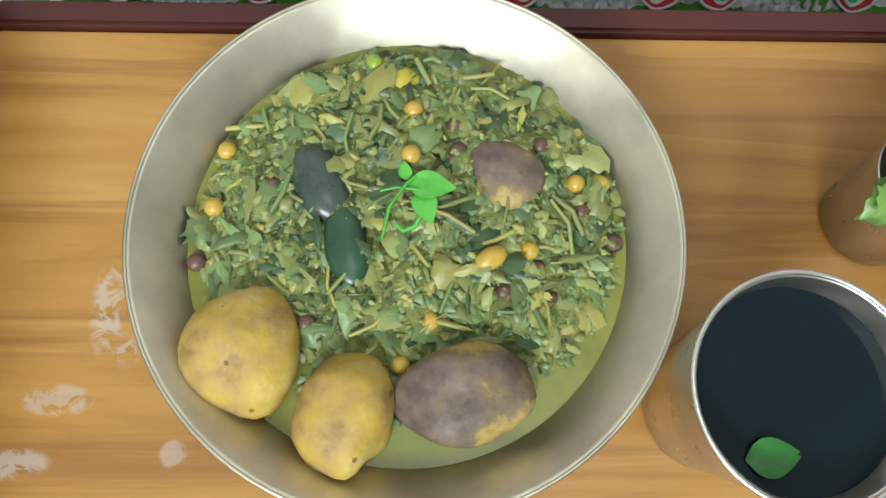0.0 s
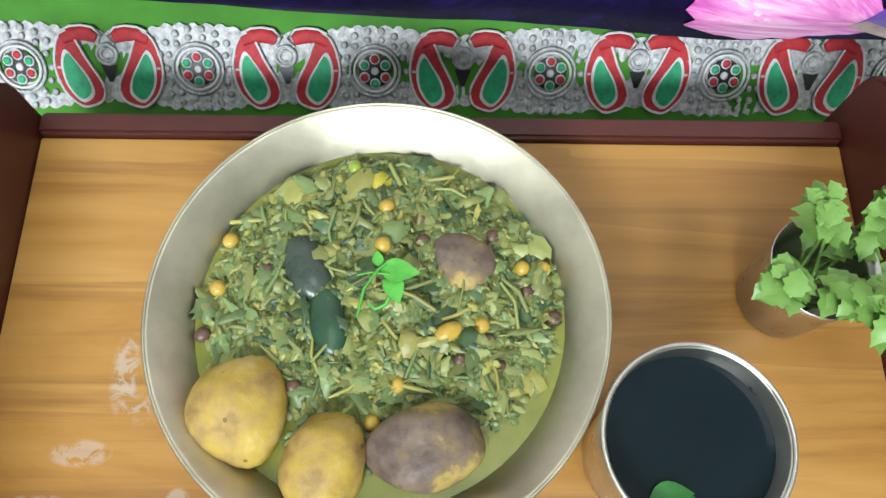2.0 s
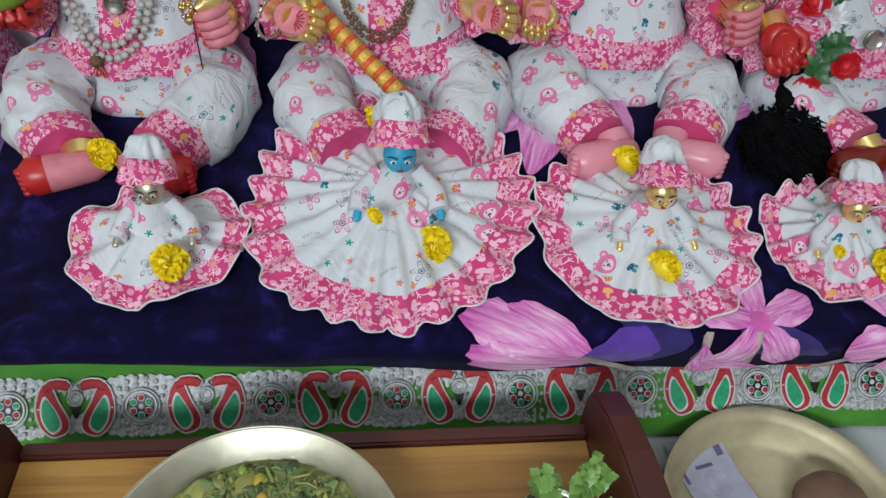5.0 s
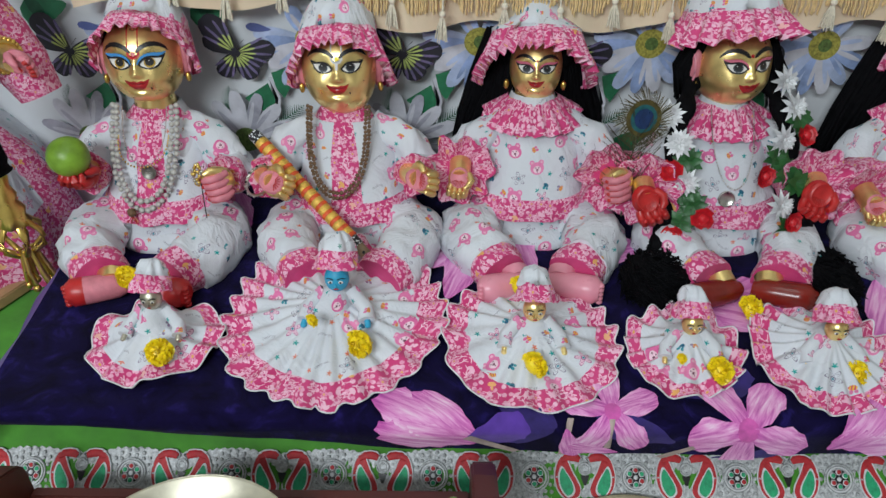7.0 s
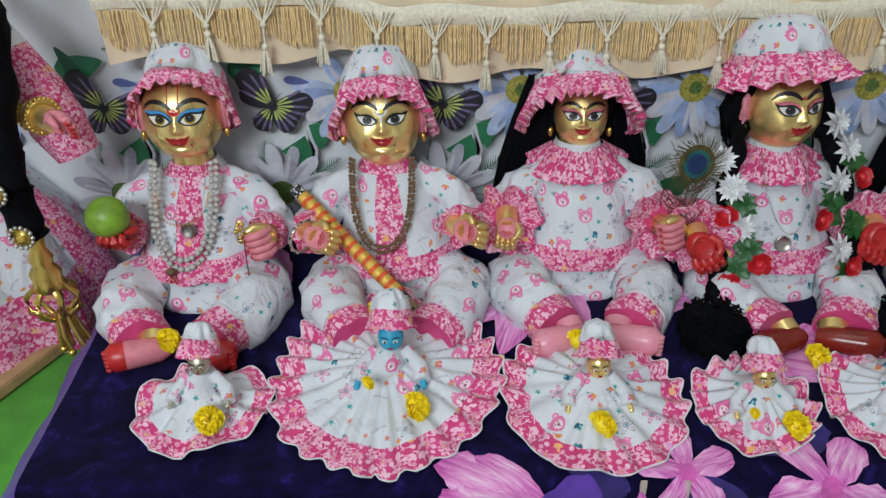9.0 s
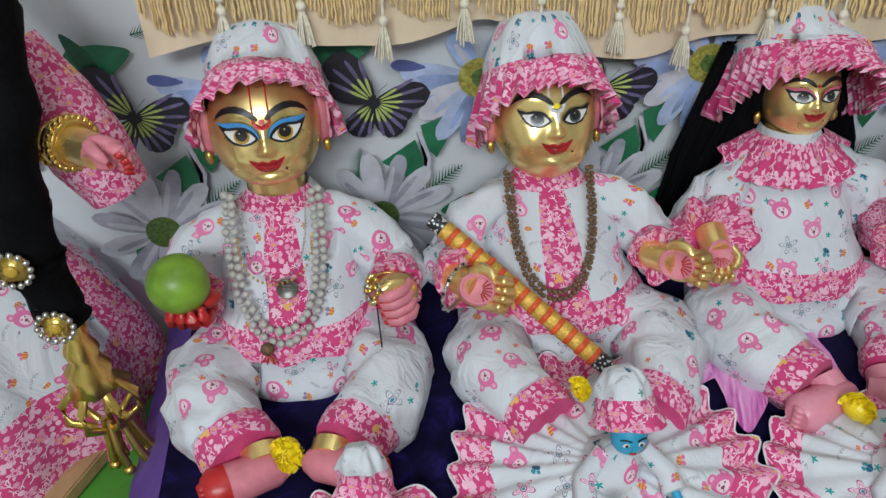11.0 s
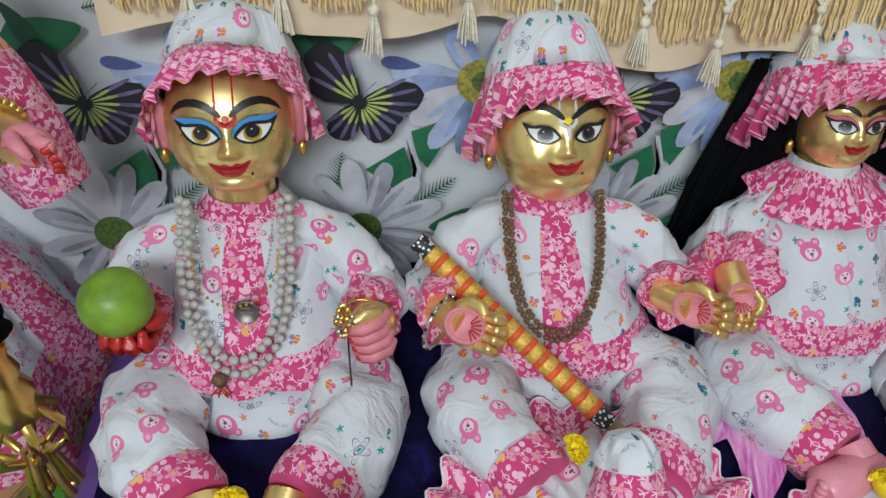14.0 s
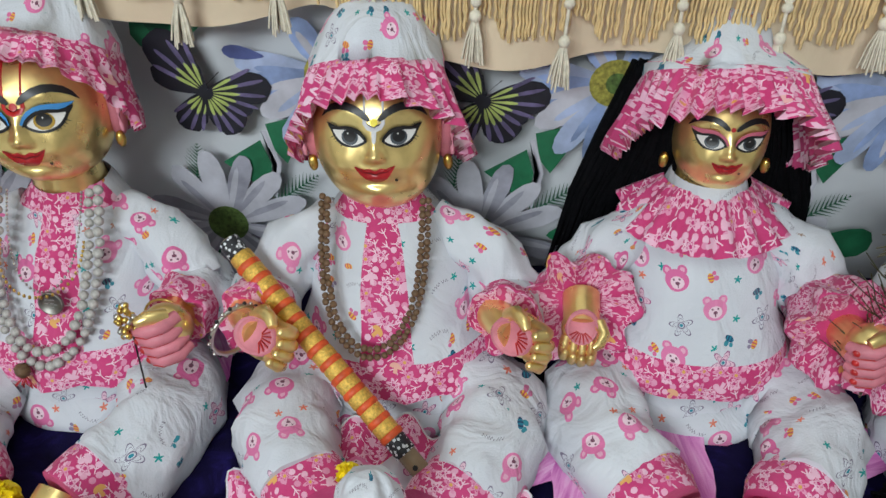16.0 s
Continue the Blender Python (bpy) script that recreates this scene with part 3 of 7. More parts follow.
def rosette_mesh():
    g = Geo()
    for r, n, rad in ((0.0285, 18, 0.0028), (0.0225, 14, 0.0026)):
        for a, b in ring2(n, r):
            g.blob(Vector((a, 0, b)), (rad, 0.0016, rad), SILVER, None, 6, 4)
    for r, w in ((0.0182, 0.0013), (0.0150, 0.0012)):
        p = [Vector((a, -0.001, b)) for a, b in ring2(26, r)]
        g.tube(p + [p[0]], w, WHITETHREAD if r < 0.016 else SILVER, 5, 1, False)
    g.lathe([(0, 0.0004), (0.0120, 0.0004)], BLACK, 18, Matrix.Rotation(math.pi / 2, 4, "X"))
    for k in range(6):
        a = math.pi / 2 + k * math.pi / 3
        g.blob((0.0088 * math.cos(a), -0.0012, 0.0088 * math.sin(a)), (0.0040, 0.0010, 0.0040), WHITETHREAD, None, 10, 5)
    g.blob((0, -0.001, 0), (0.003, 0.0012, 0.003), WHITETHREAD, None, 8, 4)
    return g


def smooth2(pts, n=5):
    """A closed outline rounded off between its corners."""
    out, m = [], len(pts)
    for k in range(m):
        a, b, c, d = (Vector(pts[(k + q) % m]) for q in (-1, 0, 1, 2))
        for q in range(n):
            t = q / n
            p = 0.5 * ((2 * b) + (c - a) * t + (2 * a - 5 * b + 4 * c - d) * t * t + (3 * b - a - 3 * c + d) * t ** 3)
            out.append((p.x, p.y))
    return out


def paisley_mesh(s):
    g = Geo()
    body = [(-0.0247, 0.0015), (-0.0195, 0.019), (-0.010, 0.0235), (-0.0055, 0.016), (-0.0008, 0.006), (0.0085, -0.0105), (0.0072, -0.0205), (-0.001, -0.025), (-0.0100, -0.0250), (-0.0207, -0.015)]
    green = [(-0.0142, 0.0095), (-0.0085, 0.003), (-0.0020, -0.0075), (-0.0010, -0.0160), (-0.0085, -0.0205), (-0.0162, -0.0115), (-0.0180, 0.001)]
    body, green = ([(s * a, b) for a, b in smooth2(q)] for q in (body, green))
    lay = lambda h: (lambda x, z: Vector((x, -h, z)))
    g.patch(body, lay(0.0012), RED, 2)
    c = [sum(p[k] for p in green) / len(green) for k in (0, 1)]
    g.patch([(c[0] + (a - c[0]) * 1.24, c[1] + (b - c[1]) * 1.16) for a, b in green], lay(0.0018), WHITETHREAD, 1)
    g.patch(green, lay(0.0024), EMERALD, 2)
    g.tube([Vector((s * a, -0.0012, b)) for a, b in ((-0.0165, 0.0185), (-0.0095, 0.0215), (-0.002, 0.0222), (0.0045, 0.0212), (0.0085, 0.0190))], [0.0036, 0.0042, 0.0046, 0.0046, 0.0032], RED, 10, 0.35, True, up=(0, 1, 0))
    p = [Vector((a, -0.0012, b)) for a, b in body]
    g.tube(p + [p[0]], 0.0010, WHITETHREAD, 5, 1, False)
    g.tube([Vector((s * a, -0.0008, b)) for a, b in ((-0.0165, 0.0235), (-0.0095, 0.0265), (-0.001, 0.0272), (0.0070, 0.0260), (0.0125, 0.0205), (0.0085, 0.0150))], 0.0010, WHITETHREAD, 5, 1)
    return g


lace_band()
LACEROT = Matrix(((1, 0, 0), (0, -LNOR.y, -LDIR.y), (0, -LNOR.z, -LDIR.z))).to_4x4()
shapes = {"rosette": rosette_mesh(), "paisley_left": paisley_mesh(1), "paisley_right": paisley_mesh(-1)}
made = {}
for k in range(-7, 11):
    for kind, dx in (("rosette", 0.0), ("paisley_left", PITCH / 2 - 0.0145), ("paisley_right", PITCH / 2 + 0.0145), ("knot", PITCH / 2)):
        x = -0.0225 + k * PITCH + dx
        if kind == "knot":
            if "knot" not in made:
                h = Geo()
                for r, w in ((0.0072, 0.0012), (0.0042, 0.0011)):
                    p = [Vector((a, -0.001, b)) for a, b in ring2(16, r)]
                    h.tube(p + [p[0]], w, SILVER, 5, 1, False)
                h.patch(ring2(16, 0.0075), lambda x, z: Vector((x, -0.0006, z)), SILVER, 1)
                h.patch([(-0.006, -0.008), (0.006, -0.008), (0.0015, -0.02), (-0.0015, -0.02)], lambda x, z: Vector((x, -0.0003, z)), BLACK, 1)
                made["knot"] = h.build("round_knot", trim)
                ob = made["knot"]
            else:
                ob = new("round_knot", made["knot"].data)
                ob.parent = trim
            ob.matrix_local = Matrix.Translation(lace_at(x, 0.0095, 0.003)) @ LACEROT
            continue
        name = "rosette" if kind == "rosette" else "paisley"
        if kind in made:
            ob = copy_thing(made[kind], Matrix())
        else:
            ob = made[kind] = shapes[kind].build(name, trim)
            for q in range(6 if kind == "rosette" else 0):
                a = math.pi / 2 + q * math.pi / 3
                dot = Geo()
                dot.blob((0.0088 * math.cos(a), -0.0022, 0.0088 * math.sin(a)), (0.0029, 0.0008, 0.0029), RED if q % 2 == 0 else EMERALD, None, 10, 5)
                dot.build("embroidered_dot", ob)
        ob.matrix_local = Matrix.Translation(lace_at(x, -0.0005, 0.003)) @ LACEROT @ Matrix.Diagonal((0.98, 1, 1.10, 1) if name == "paisley" else (1, 1, 1, 1))

# ---- purple blanket ----
def blanket_top(x, y):
    return 0.070 + max(0.0, y - 0.285) * 0.115 + 0.004 * noise.noise(Vector((x * 6, y * 6, 3)))


def blanket(x, s, h=0.0):
    """The plush blanket: s runs from the front's lower edge up over the fold and back along the top."""
    low = 0.009 + 0.048 * max(0.0, min(1.0, (0.45 - x) / 0.75)) ** 1.5
    wav = 0.005 * noise.noise(Vector((x * 7, 0.5, 0)))
    front, r = 0.274 + wav, 0.020
    top0 = blanket_top(x, front + r)
    rise = max(0.005, top0 - r - low)
    if s < rise:
        return Vector((x, front - h + 0.008 * (1 - s / rise), low + s))
    arc = r * math.pi / 2
    if s < rise + arc:
        a = (s - rise) / r
        return Vector((x, front + r - (r + h) * math.cos(a), top0 - r + (r + h) * math.sin(a)))
    y = front + r + s - rise - arc
    z = blanket_top(x, y) + h
    return Vector((x, y, z))


BL, BR = -0.305, 1.30
g = Geo()
NS = 70


def blanket_fn(i, j):
    s = 0.62 * i / NS
    x = BL + (BR - BL) * j / 160
    p = blanket(x, s)
    return p + Vector((0, 0, 0.002 * noise.noise(p * 22)))


g.grid(blanket_fn, NS + 1, 161, VELVET)
edge = [blanket_fn(i, 0) for i in range(NS + 1)]
g.grid(lambda i, j: edge[j] + (Vector((-0.016 * i, 0, -(0.018 * i) - 0.004 * i * noise.noise(edge[j] * 20))) if i else Vector()), 4, NS + 1, lambda i, j: LILAC)
under = [blanket_fn(0, j) for j in range(161)]
g.grid(lambda i, j: under[j] + Vector((0, 0.03 * i, 0.002 * i)), 3, 161, VELVET)
quilt = tagged(g.build("plush_blanket"), "dark purple plush blanket with pink flower print and lilac binding", "blanket")


def petal2(c, ang, length, width, n=14, rag=0.12):
    """The outline of one printed petal."""
    pts = []
    for k in range(n):
        t = k / n * 2 * math.pi
        u = (1 - math.cos(t)) / 2
        w = math.sin(t) * width * (0.35 + 0.65 * u) * (1 + rag * rnd(-1, 1))
        a = u * length * (1 + 0.3 * rag * rnd(-1, 1))
        pts.append((c[0] + a * math.cos(ang) - w * math.sin(ang), c[1] + a * math.sin(ang) + w * math.cos(ang)))
    return pts


layer = [0.0]


def put_print(outline, mat, axis=None):
    layer[0] += 0.00012
    h = 0.0034 + layer[0]
    prints = Geo()
    prints.patch(outline, lambda x, s: blanket(x, max(0.0, s), h), mat, 5, axis)
    prints.build("printed_petal", quilt)


def put_petal(c, ang, length, width, mat=None, n=26, rag=0.10):
    ang = math.radians(ang)
    put_print(petal2(c, ang, length, width, n, rag), mat or PLUSH, (c, ang, length, width))


def printed_flower(x, s, r, turn, n=5):
    for k in range(n):
        put_petal((x, s), turn + k * 360 / n, r * rnd(0.85, 1.1), r * 0.36)
    put_print(ring2(12, r * 0.15, 0, 1, 1, (x, s)), plain_bud)


plain_bud = plain("deep_pink_plush", (0.62, 0.10, 0.40), 0.9, 0, 0.3, 60, 0.5, 700, 0.3)
BLURRED = plain("indigo_plush_shadow", (0.035, 0.018, 0.17), 0.9, 0, 0.5, 30, 0.4, 600, 0.1)
# soft indigo leaves behind the flowers
for px, ps, pa, pl, pw in ((0.27, 0.02, 20, 0.11, 0.030), (0.38, 0.05, 150, 0.09, 0.03), (0.52, 0.03, 160, 0.10, 0.026), (0.53, 0.09, 20, 0.10, 0.03), (0.66, 0.02, 200, 0.10, 0.022)):
    put_petal((px, ps), pa, pl, pw, BLURRED, 26, 0.16)
# a large bud on its stalk
put_petal((0.287, 0.028), 158, 0.128, 0.036, None, 34, 0.14)
put_petal((0.289, 0.020), 172, 0.120, 0.026, None, 34, 0.16)
put_petal((0.288, 0.036), 146, 0.090, 0.020, None, 30, 0.16)
put_petal((0.275, 0.030), 15, 0.075, 0.026, VIOLET)
put_print([(0.27, 0.028), (0.33, 0.002), (0.34, 0.006), (0.28, 0.035)], STEMTAN)
put_print([(0.385, 0.002), (0.392, 0.06), (0.399, 0.06), (0.394, 0.002)], STEMTAN)
printed_flower(0.445, 0.068, 0.066, 20)
put_print([(0.437, 0.02), (0.44, 0.06), (0.447, 0.06), (0.445, 0.02)], STEMTAN)
put_petal((0.39, 0.050), -75, 0.050, 0.018)
put_petal((0.455, 0.012), 170, 0.060, 0.012)
printed_flower(0.600, 0.050, 0.082, 50)
put_print([(0.50, 0.004), (0.54, 0.028), (0.545, 0.022), (0.51, 0.0)], STEMTAN)
put_petal((0.70, 0.035), 5, 0.12, 0.05)
put_petal((0.70, 0.02), 40, 0.10, 0.035)
for px, ps, pa, pl, pw in ((0.20, 0.30, 40, 0.12, 0.04), (0.25, 0.24, 70, 0.13, 0.04), (0.36, 0.27, 100, 0.14, 0.05), (0.42, 0.33, 20, 0.12, 0.04), (0.56, 0.20, 30, 0.16, 0.05),
                           (0.62, 0.26, -20, 0.15, 0.05), (0.72, 0.2, 160, 0.12, 0.05), (0.80, 0.15, 60, 0.16, 0.05), (-0.05, 0.38, 120, 0.10, 0.03), (0.95, 0.1, 30, 0.2, 0.06)):
    put_petal((px, ps), pa, pl, pw)

# ---- printed satin backdrop ----
WALLY = 0.800
g = Geo()


def satin_fn(i, j):
    x, z = -1.05 + 2.6 * j / 130, -0.02 + 1.1 * i / 40
    return Vector((x, WALLY + 0.006 + 0.005 * noise.noise(Vector((x * 8, 0, z * 2))), z))


g.grid(satin_fn, 41, 131, SATIN)
backdrop = tagged(g.build("satin_backdrop"), "white satin hanging printed with butterflies, daisies and leaves", "hanging", kind="structure")

LEAFP = plain("printed_green", (0.018, 0.17, 0.075), 0.5, 0, 0.35, 40, 0.1)
FERNP = plain("printed_dark_green", (0.012, 0.10, 0.05), 0.5, 0, 0.3, 60, 0.1)
WINGP = plain("printed_black", (0.012, 0.012, 0.02), 0.5, 0, 0.3, 60, 0.1)
LIMEP = plain("printed_lime", (0.48, 0.58, 0.16), 0.5, 0, 0.35, 60, 0.1)
MAUVEP = plain("printed_mauve", (0.16, 0.13, 0.26), 0.5, 0, 0.5, 50, 0.1)
BLUEP = plain("printed_pale_blue", (0.42, 0.50, 0.70), 0.5, 0, 0.35, 30, 0.1)
BLUE2P = plain("printed_sky_blue", (0.30, 0.40, 0.66), 0.5, 0, 0.5, 26, 0.1)
INDIGOP = plain("printed_indigo", (0.09, 0.12, 0.32), 0.5, 0, 0.3, 50, 0.1)
GREYP = plain("printed_lilac_grey", (0.40, 0.40, 0.47), 0.5, 0, 0.4, 30, 0.1)
GREY2P = plain("printed_pale_lilac", (0.56, 0.56, 0.62), 0.5, 0, 0.25, 30, 0.1)
YELP = plain("printed_daisy_eye", (0.36, 0.33, 0.06), 0.6, 0, 0.6, 260, 0.3)
DEYE = plain("printed_daisy_centre", (0.10, 0.17, 0.04), 0.6, 0, 0.6, 260, 0.3)
layer[0] = 0.0


def wall_patch(g, outline, mat, x0):
    layer[0] += 0.00003
    h = layer[0]
    g.patch([(x0 + a, b) for a, b in outline], lambda x, z: Vector((x, WALLY - 0.0015 - h, z)), mat, 1)


def daisy_petals(g, c, petals, mats, x0):
    for k, (deg, length, width) in enumerate(petals):
        wall_patch(g, petal2(c, math.radians(deg), length, width, 16, 0.05), mats[k % len(mats)], x0)
        wall_patch(g, petal2(c, math.radians(deg + 4), length * 0.8, width * 0.3, 12, 0.05), mats[(k + 1) % len(mats)], x0)


def fern(g, a, b, width, x0):
    a, b = Vector(a), Vector(b)
    d = (b - a)
    n = Vector((-d.y, d.x)).normalized()
    wall_patch(g, [a + n * 0.0008, b, a - n * 0.0008], FERNP, x0)
    for k in range(13):
        u = k / 13
        p = a + d * u
        w = width * math.sin(math.pi * min(1, u * 0.85 + 0.18))
        for s in (1, -1):
            q = p + n * s * w + d.normalized() * w * 0.9
            wall_patch(g, [p - d * 0.022, q, p + d * 0.022], FERNP, x0)


def butterfly(g, x0):
    c = Vector((-0.077, 0.337))

    def lobe(ang, length, width, mat, k=1.0, base=0.0):
        pts = petal2((c.x + base * math.cos(math.radians(ang)), c.y + base * math.sin(math.radians(ang))), math.radians(ang), length * k, width * k, 18, 0.06)
        wall_patch(g, pts, mat, x0)
    for ang, length, width in ((128, 0.070, 0.027), (155, 0.052, 0.018), (6, 0.062, 0.022), (-24, 0.045, 0.016), (-55, 0.048, 0.024), (-125, 0.046, 0.020)):
        lobe(ang, length, width, WINGP)
    for ang, length, width in ((128, 0.042, 0.014), (6, 0.042, 0.012), (-55, 0.032, 0.014), (-125, 0.030, 0.012)):
        for d in (-24, -9, 7, 22):
            k = 1.18 - 0.010 * abs(d)
            lobe(ang + d, length * k * 0.94, width * 0.22, MAUVEP, 1.0, 0.013)
            lobe(ang + d, length * k * 0.55, width * 0.17, LIMEP, 1.0, 0.007)
    d = Vector((0.28, 0.96))
    n = Vector((0.96, -0.28))
    wall_patch(g, [c + d * 0.010, c + n * 0.0028, c - d * 0.026, c - n * 0.0028], WINGP, x0)
    for s in (1, -1):
        e = c + d * 0.024 + n * s * 0.009
        wall_patch(g, [c + d * 0.008, e, e + n * 0.001], WINGP, x0)


for k in range(-3, 5):
    x0 = 0.257 * k
    g = Geo()
    wall_patch(g, petal2((-0.065, 0.408), math.radians(195), 0.075, 0.028, 14, 0.04), LEAFP, x0)
    wall_patch(g, petal2((-0.13, 0.43), math.radians(-60), 0.05, 0.014, 14, 0.04), FERNP, x0)
    wall_patch(g, [(-0.074, 0.262), (-0.034, 0.287), (-0.026, 0.262), (-0.030, 0.222), (-0.05, 0.243)], LEAFP, x0)
    wall_patch(g, [(-0.027, 0.304), (0.002, 0.312), (0.003, 0.284), (-0.010, 0.262), (-0.021, 0.276)], LEAFP, x0)
    wall_patch(g, [(-0.032, 0.297), (-0.027, 0.297), (-0.016, 0.262), (-0.024, 0.222), (-0.028, 0.224), (-0.022, 0.262)], GREY2P, x0)
    wall_patch(g, petal2((-0.008, 0.190), math.radians(8), 0.065, 0.024, 14, 0.04), LEAFP, x0)
    wall_patch(g, petal2((-0.115, 0.135), math.radians(70), 0.05, 0.02, 14, 0.04), LEAFP, x0)
    fern(g, (-0.028, 0.216), (0.022, 0.252), 0.014, x0)
    fern(g, (-0.105, 0.235), (-0.096, 0.285), 0.013, x0)
    fern(g, (-0.06, 0.425), (-0.02, 0.432), 0.012, x0)
    daisy_petals(g, (0.040, 0.356), ((172, 0.088, 0.017), (190, 0.078, 0.018), (212, 0.080, 0.018), (236, 0.085, 0.016), (258, 0.080, 0.014), (282, 0.078, 0.016), (306, 0.075, 0.015), (335, 0.08, 0.016), (5, 0.07, 0.016), (60, 0.06, 0.016), (120, 0.06, 0.017)),
                 (BLUEP, BLUE2P, GREY2P), x0)
    wall_patch(g, petal2((-0.018, 0.372), math.radians(172), 0.038, 0.009, 14, 0.04), INDIGOP, x0)
    wall_patch(g, ring2(20, 0.0235, 0, 1, 0.95, (0.040, 0.356)), YELP, x0)
    wall_patch(g, ring2(16, 0.010, 0, 1, 1, (0.041, 0.356)), DEYE, x0)
    daisy_petals(g, (-0.079, 0.192), ((20, 0.09, 0.016), (345, 0.10, 0.015), (45, 0.085, 0.016), (70, 0.085, 0.015), (98, 0.085, 0.017), (125, 0.08, 0.016), (160, 0.08, 0.015), (195, 0.08, 0.016), (230, 0.08, 0.016), (265, 0.07, 0.016), (310, 0.08, 0.016)),
                 (GREY2P, GREYP, GREY2P, GREYP, GREY2P), x0)
    wall_patch(g, ring2(20, 0.021, 0, 1, 1, (-0.079, 0.192)), DEYE, x0)
    butterfly(g, x0)
    g.build("printed_repeat", backdrop, "printed butterfly, daisies, ferns and leaves")

# ---- fringed valance ----
valance = empty("fringed_valance", "cream cloth valance with golden cord fringe and ivory tassels", "valance", at=(0, 0, 0))
g = Geo()


def sag(x):
    """How far the right-hand length of the valance hangs lower."""
    t = max(0.0, min(1.0, (x - 0.03) / 0.10))
    return -0.029 * t * t * (3 - 2 * t)


def val_fn(i, j):
    x = -0.292 + 1.75 * j / 150
    low = sag(x) + 0.419 + 0.010 * math.sin(x * 24) + 0.008 * noise.noise(Vector((x * 13, 4, 0)))
    z = low + (0.62 - low) * i / 12
    return Vector((x, 0.742 + 0.006 * math.sin(x * 55) + 0.012 * noise.noise(Vector((x * 9, z * 3, 0))), z))


g.grid(val_fn, 13, 151, CREAM)
g.grid(lambda i, j: val_fn(0, j) + Vector((0, 0.004 * i, 0)), 2, 151, CREAM)
g.build("valance_cloth", valance, "cream cloth with a wavy lower edge")
g = Geo()
g.grid(lambda i, j: Vector((-0.292 + 1.75 * j / 150, 0.733 - (0.004 if i in (1, 2) else 0) + 0.004 * noise.noise(Vector((j * 0.3, 0, 0))), sag(-0.292 + 1.75 * j / 150) + 0.490 + 0.009 * i + 0.004 * math.sin(j * 0.35))), 4, 151, IVORY)
g.build("heading_braid", valance, "ivory braid heading")
cords = Geo()
x = -0.286
while x < 1.40:
    ph = (x + 0.21) / 0.077
    near = abs(ph - round(ph))
    zt = 0.492 + sag(x)
    zb = sag(x) + 0.440 + 0.022 * (1 - min(1, near * 4)) + rnd(-0.004, 0.004)
    x2 = x + rnd(-0.0015, 0.0015)
    y = 0.7285 + rnd(-0.003, 0.003)
    lean = rnd(-0.0015, 0.0015)
    pts, rad = [], []
    n = 9
    for k in range(n):
        z = zt + (zb - zt) * k / (n - 1)
        pts.append((x2 + lean * k / n + 0.0006 * math.sin(k * 2.4), y + 0.0006 * math.cos(k * 2.4), z))
        rad.append(0.0011 + 0.0005 * (k % 2))
    cords.tube(pts, rad, FRINGE, 5, 1, True, up=(0, 1, 0))
    x += 0.0030
tagged(cords.build("cord_fringe", valance, "twisted golden cream cords"), kind="stuff")


def tassel_mesh(drop):
    """A knotted tassel with two gathering cords, a bead and a silk skirt, hung from its top."""
    g = Geo()
    for s in (-1, 1):
        for e in (0.022, 0.015, 0.008):
            g.tube([(s * e, 0, 0.0), (s * e * 0.5, -0.003, -0.018), (0, -0.003, -0.032)], 0.0013, IVORY, 5, 1, True, up=(0, 1, 0))
    g.blob((0, -0.003, -0.034), (0.0046, 0.0046, 0.0042), IVORY, None, 10, 6)
    g.tube([(0, -0.003, -0.036), (0, -0.003, -drop)], 0.0016, IVORY, 6, 1, True, up=(0, 1, 0))
    bead, skirt = Geo(), Geo()
    bead.blob((0, -0.003, -drop), (0.0050, 0.0050, 0.0055), IVORY, None, 10, 6)
    rs = random.Random(4)
    for k in range(34):
        a, r = rs.uniform(0, 6.283), rs.uniform(0.002, 0.0105)
        zt = -drop - 0.036 - rs.uniform(-0.003, 0.003)
        skirt.tube([(0.002 * math.cos(a), -0.003 + 0.002 * math.sin(a), -drop - 0.003), (0.7 * r * math.cos(a), -0.003 + 0.7 * r * math.sin(a), -drop - 0.018), (r * math.cos(a), -0.003 + r * math.sin(a), zt)], 0.0009, IVORY, 4, 1, False, up=(0, 1, 0))
    return g, bead, skirt


kinds = {}
for k in range(22):
    drop = (0.045, 0.058, 0.052, 0.064)[(k * 7 + 1) % 4]
    if k == 0:
        drop = 0.045
    if drop in kinds:
        ob = copy_thing(kinds[drop], Matrix())
    else:
        cords3, bead, skirt = tassel_mesh(drop)
        ob = kinds[drop] = cords3.build("tassel", valance, "ivory silk tassel with a bead")
        bead.build("bead", ob)
        skirt.build("silk_skirt", ob)
    x = -0.213 + 0.077 * k + rnd(-0.006, 0.006)
    ob.location = (x, 0.7225, 0.505 + sag(x))
    ob.rotation_euler = (0, rnd(-0.05, 0.05), 0)

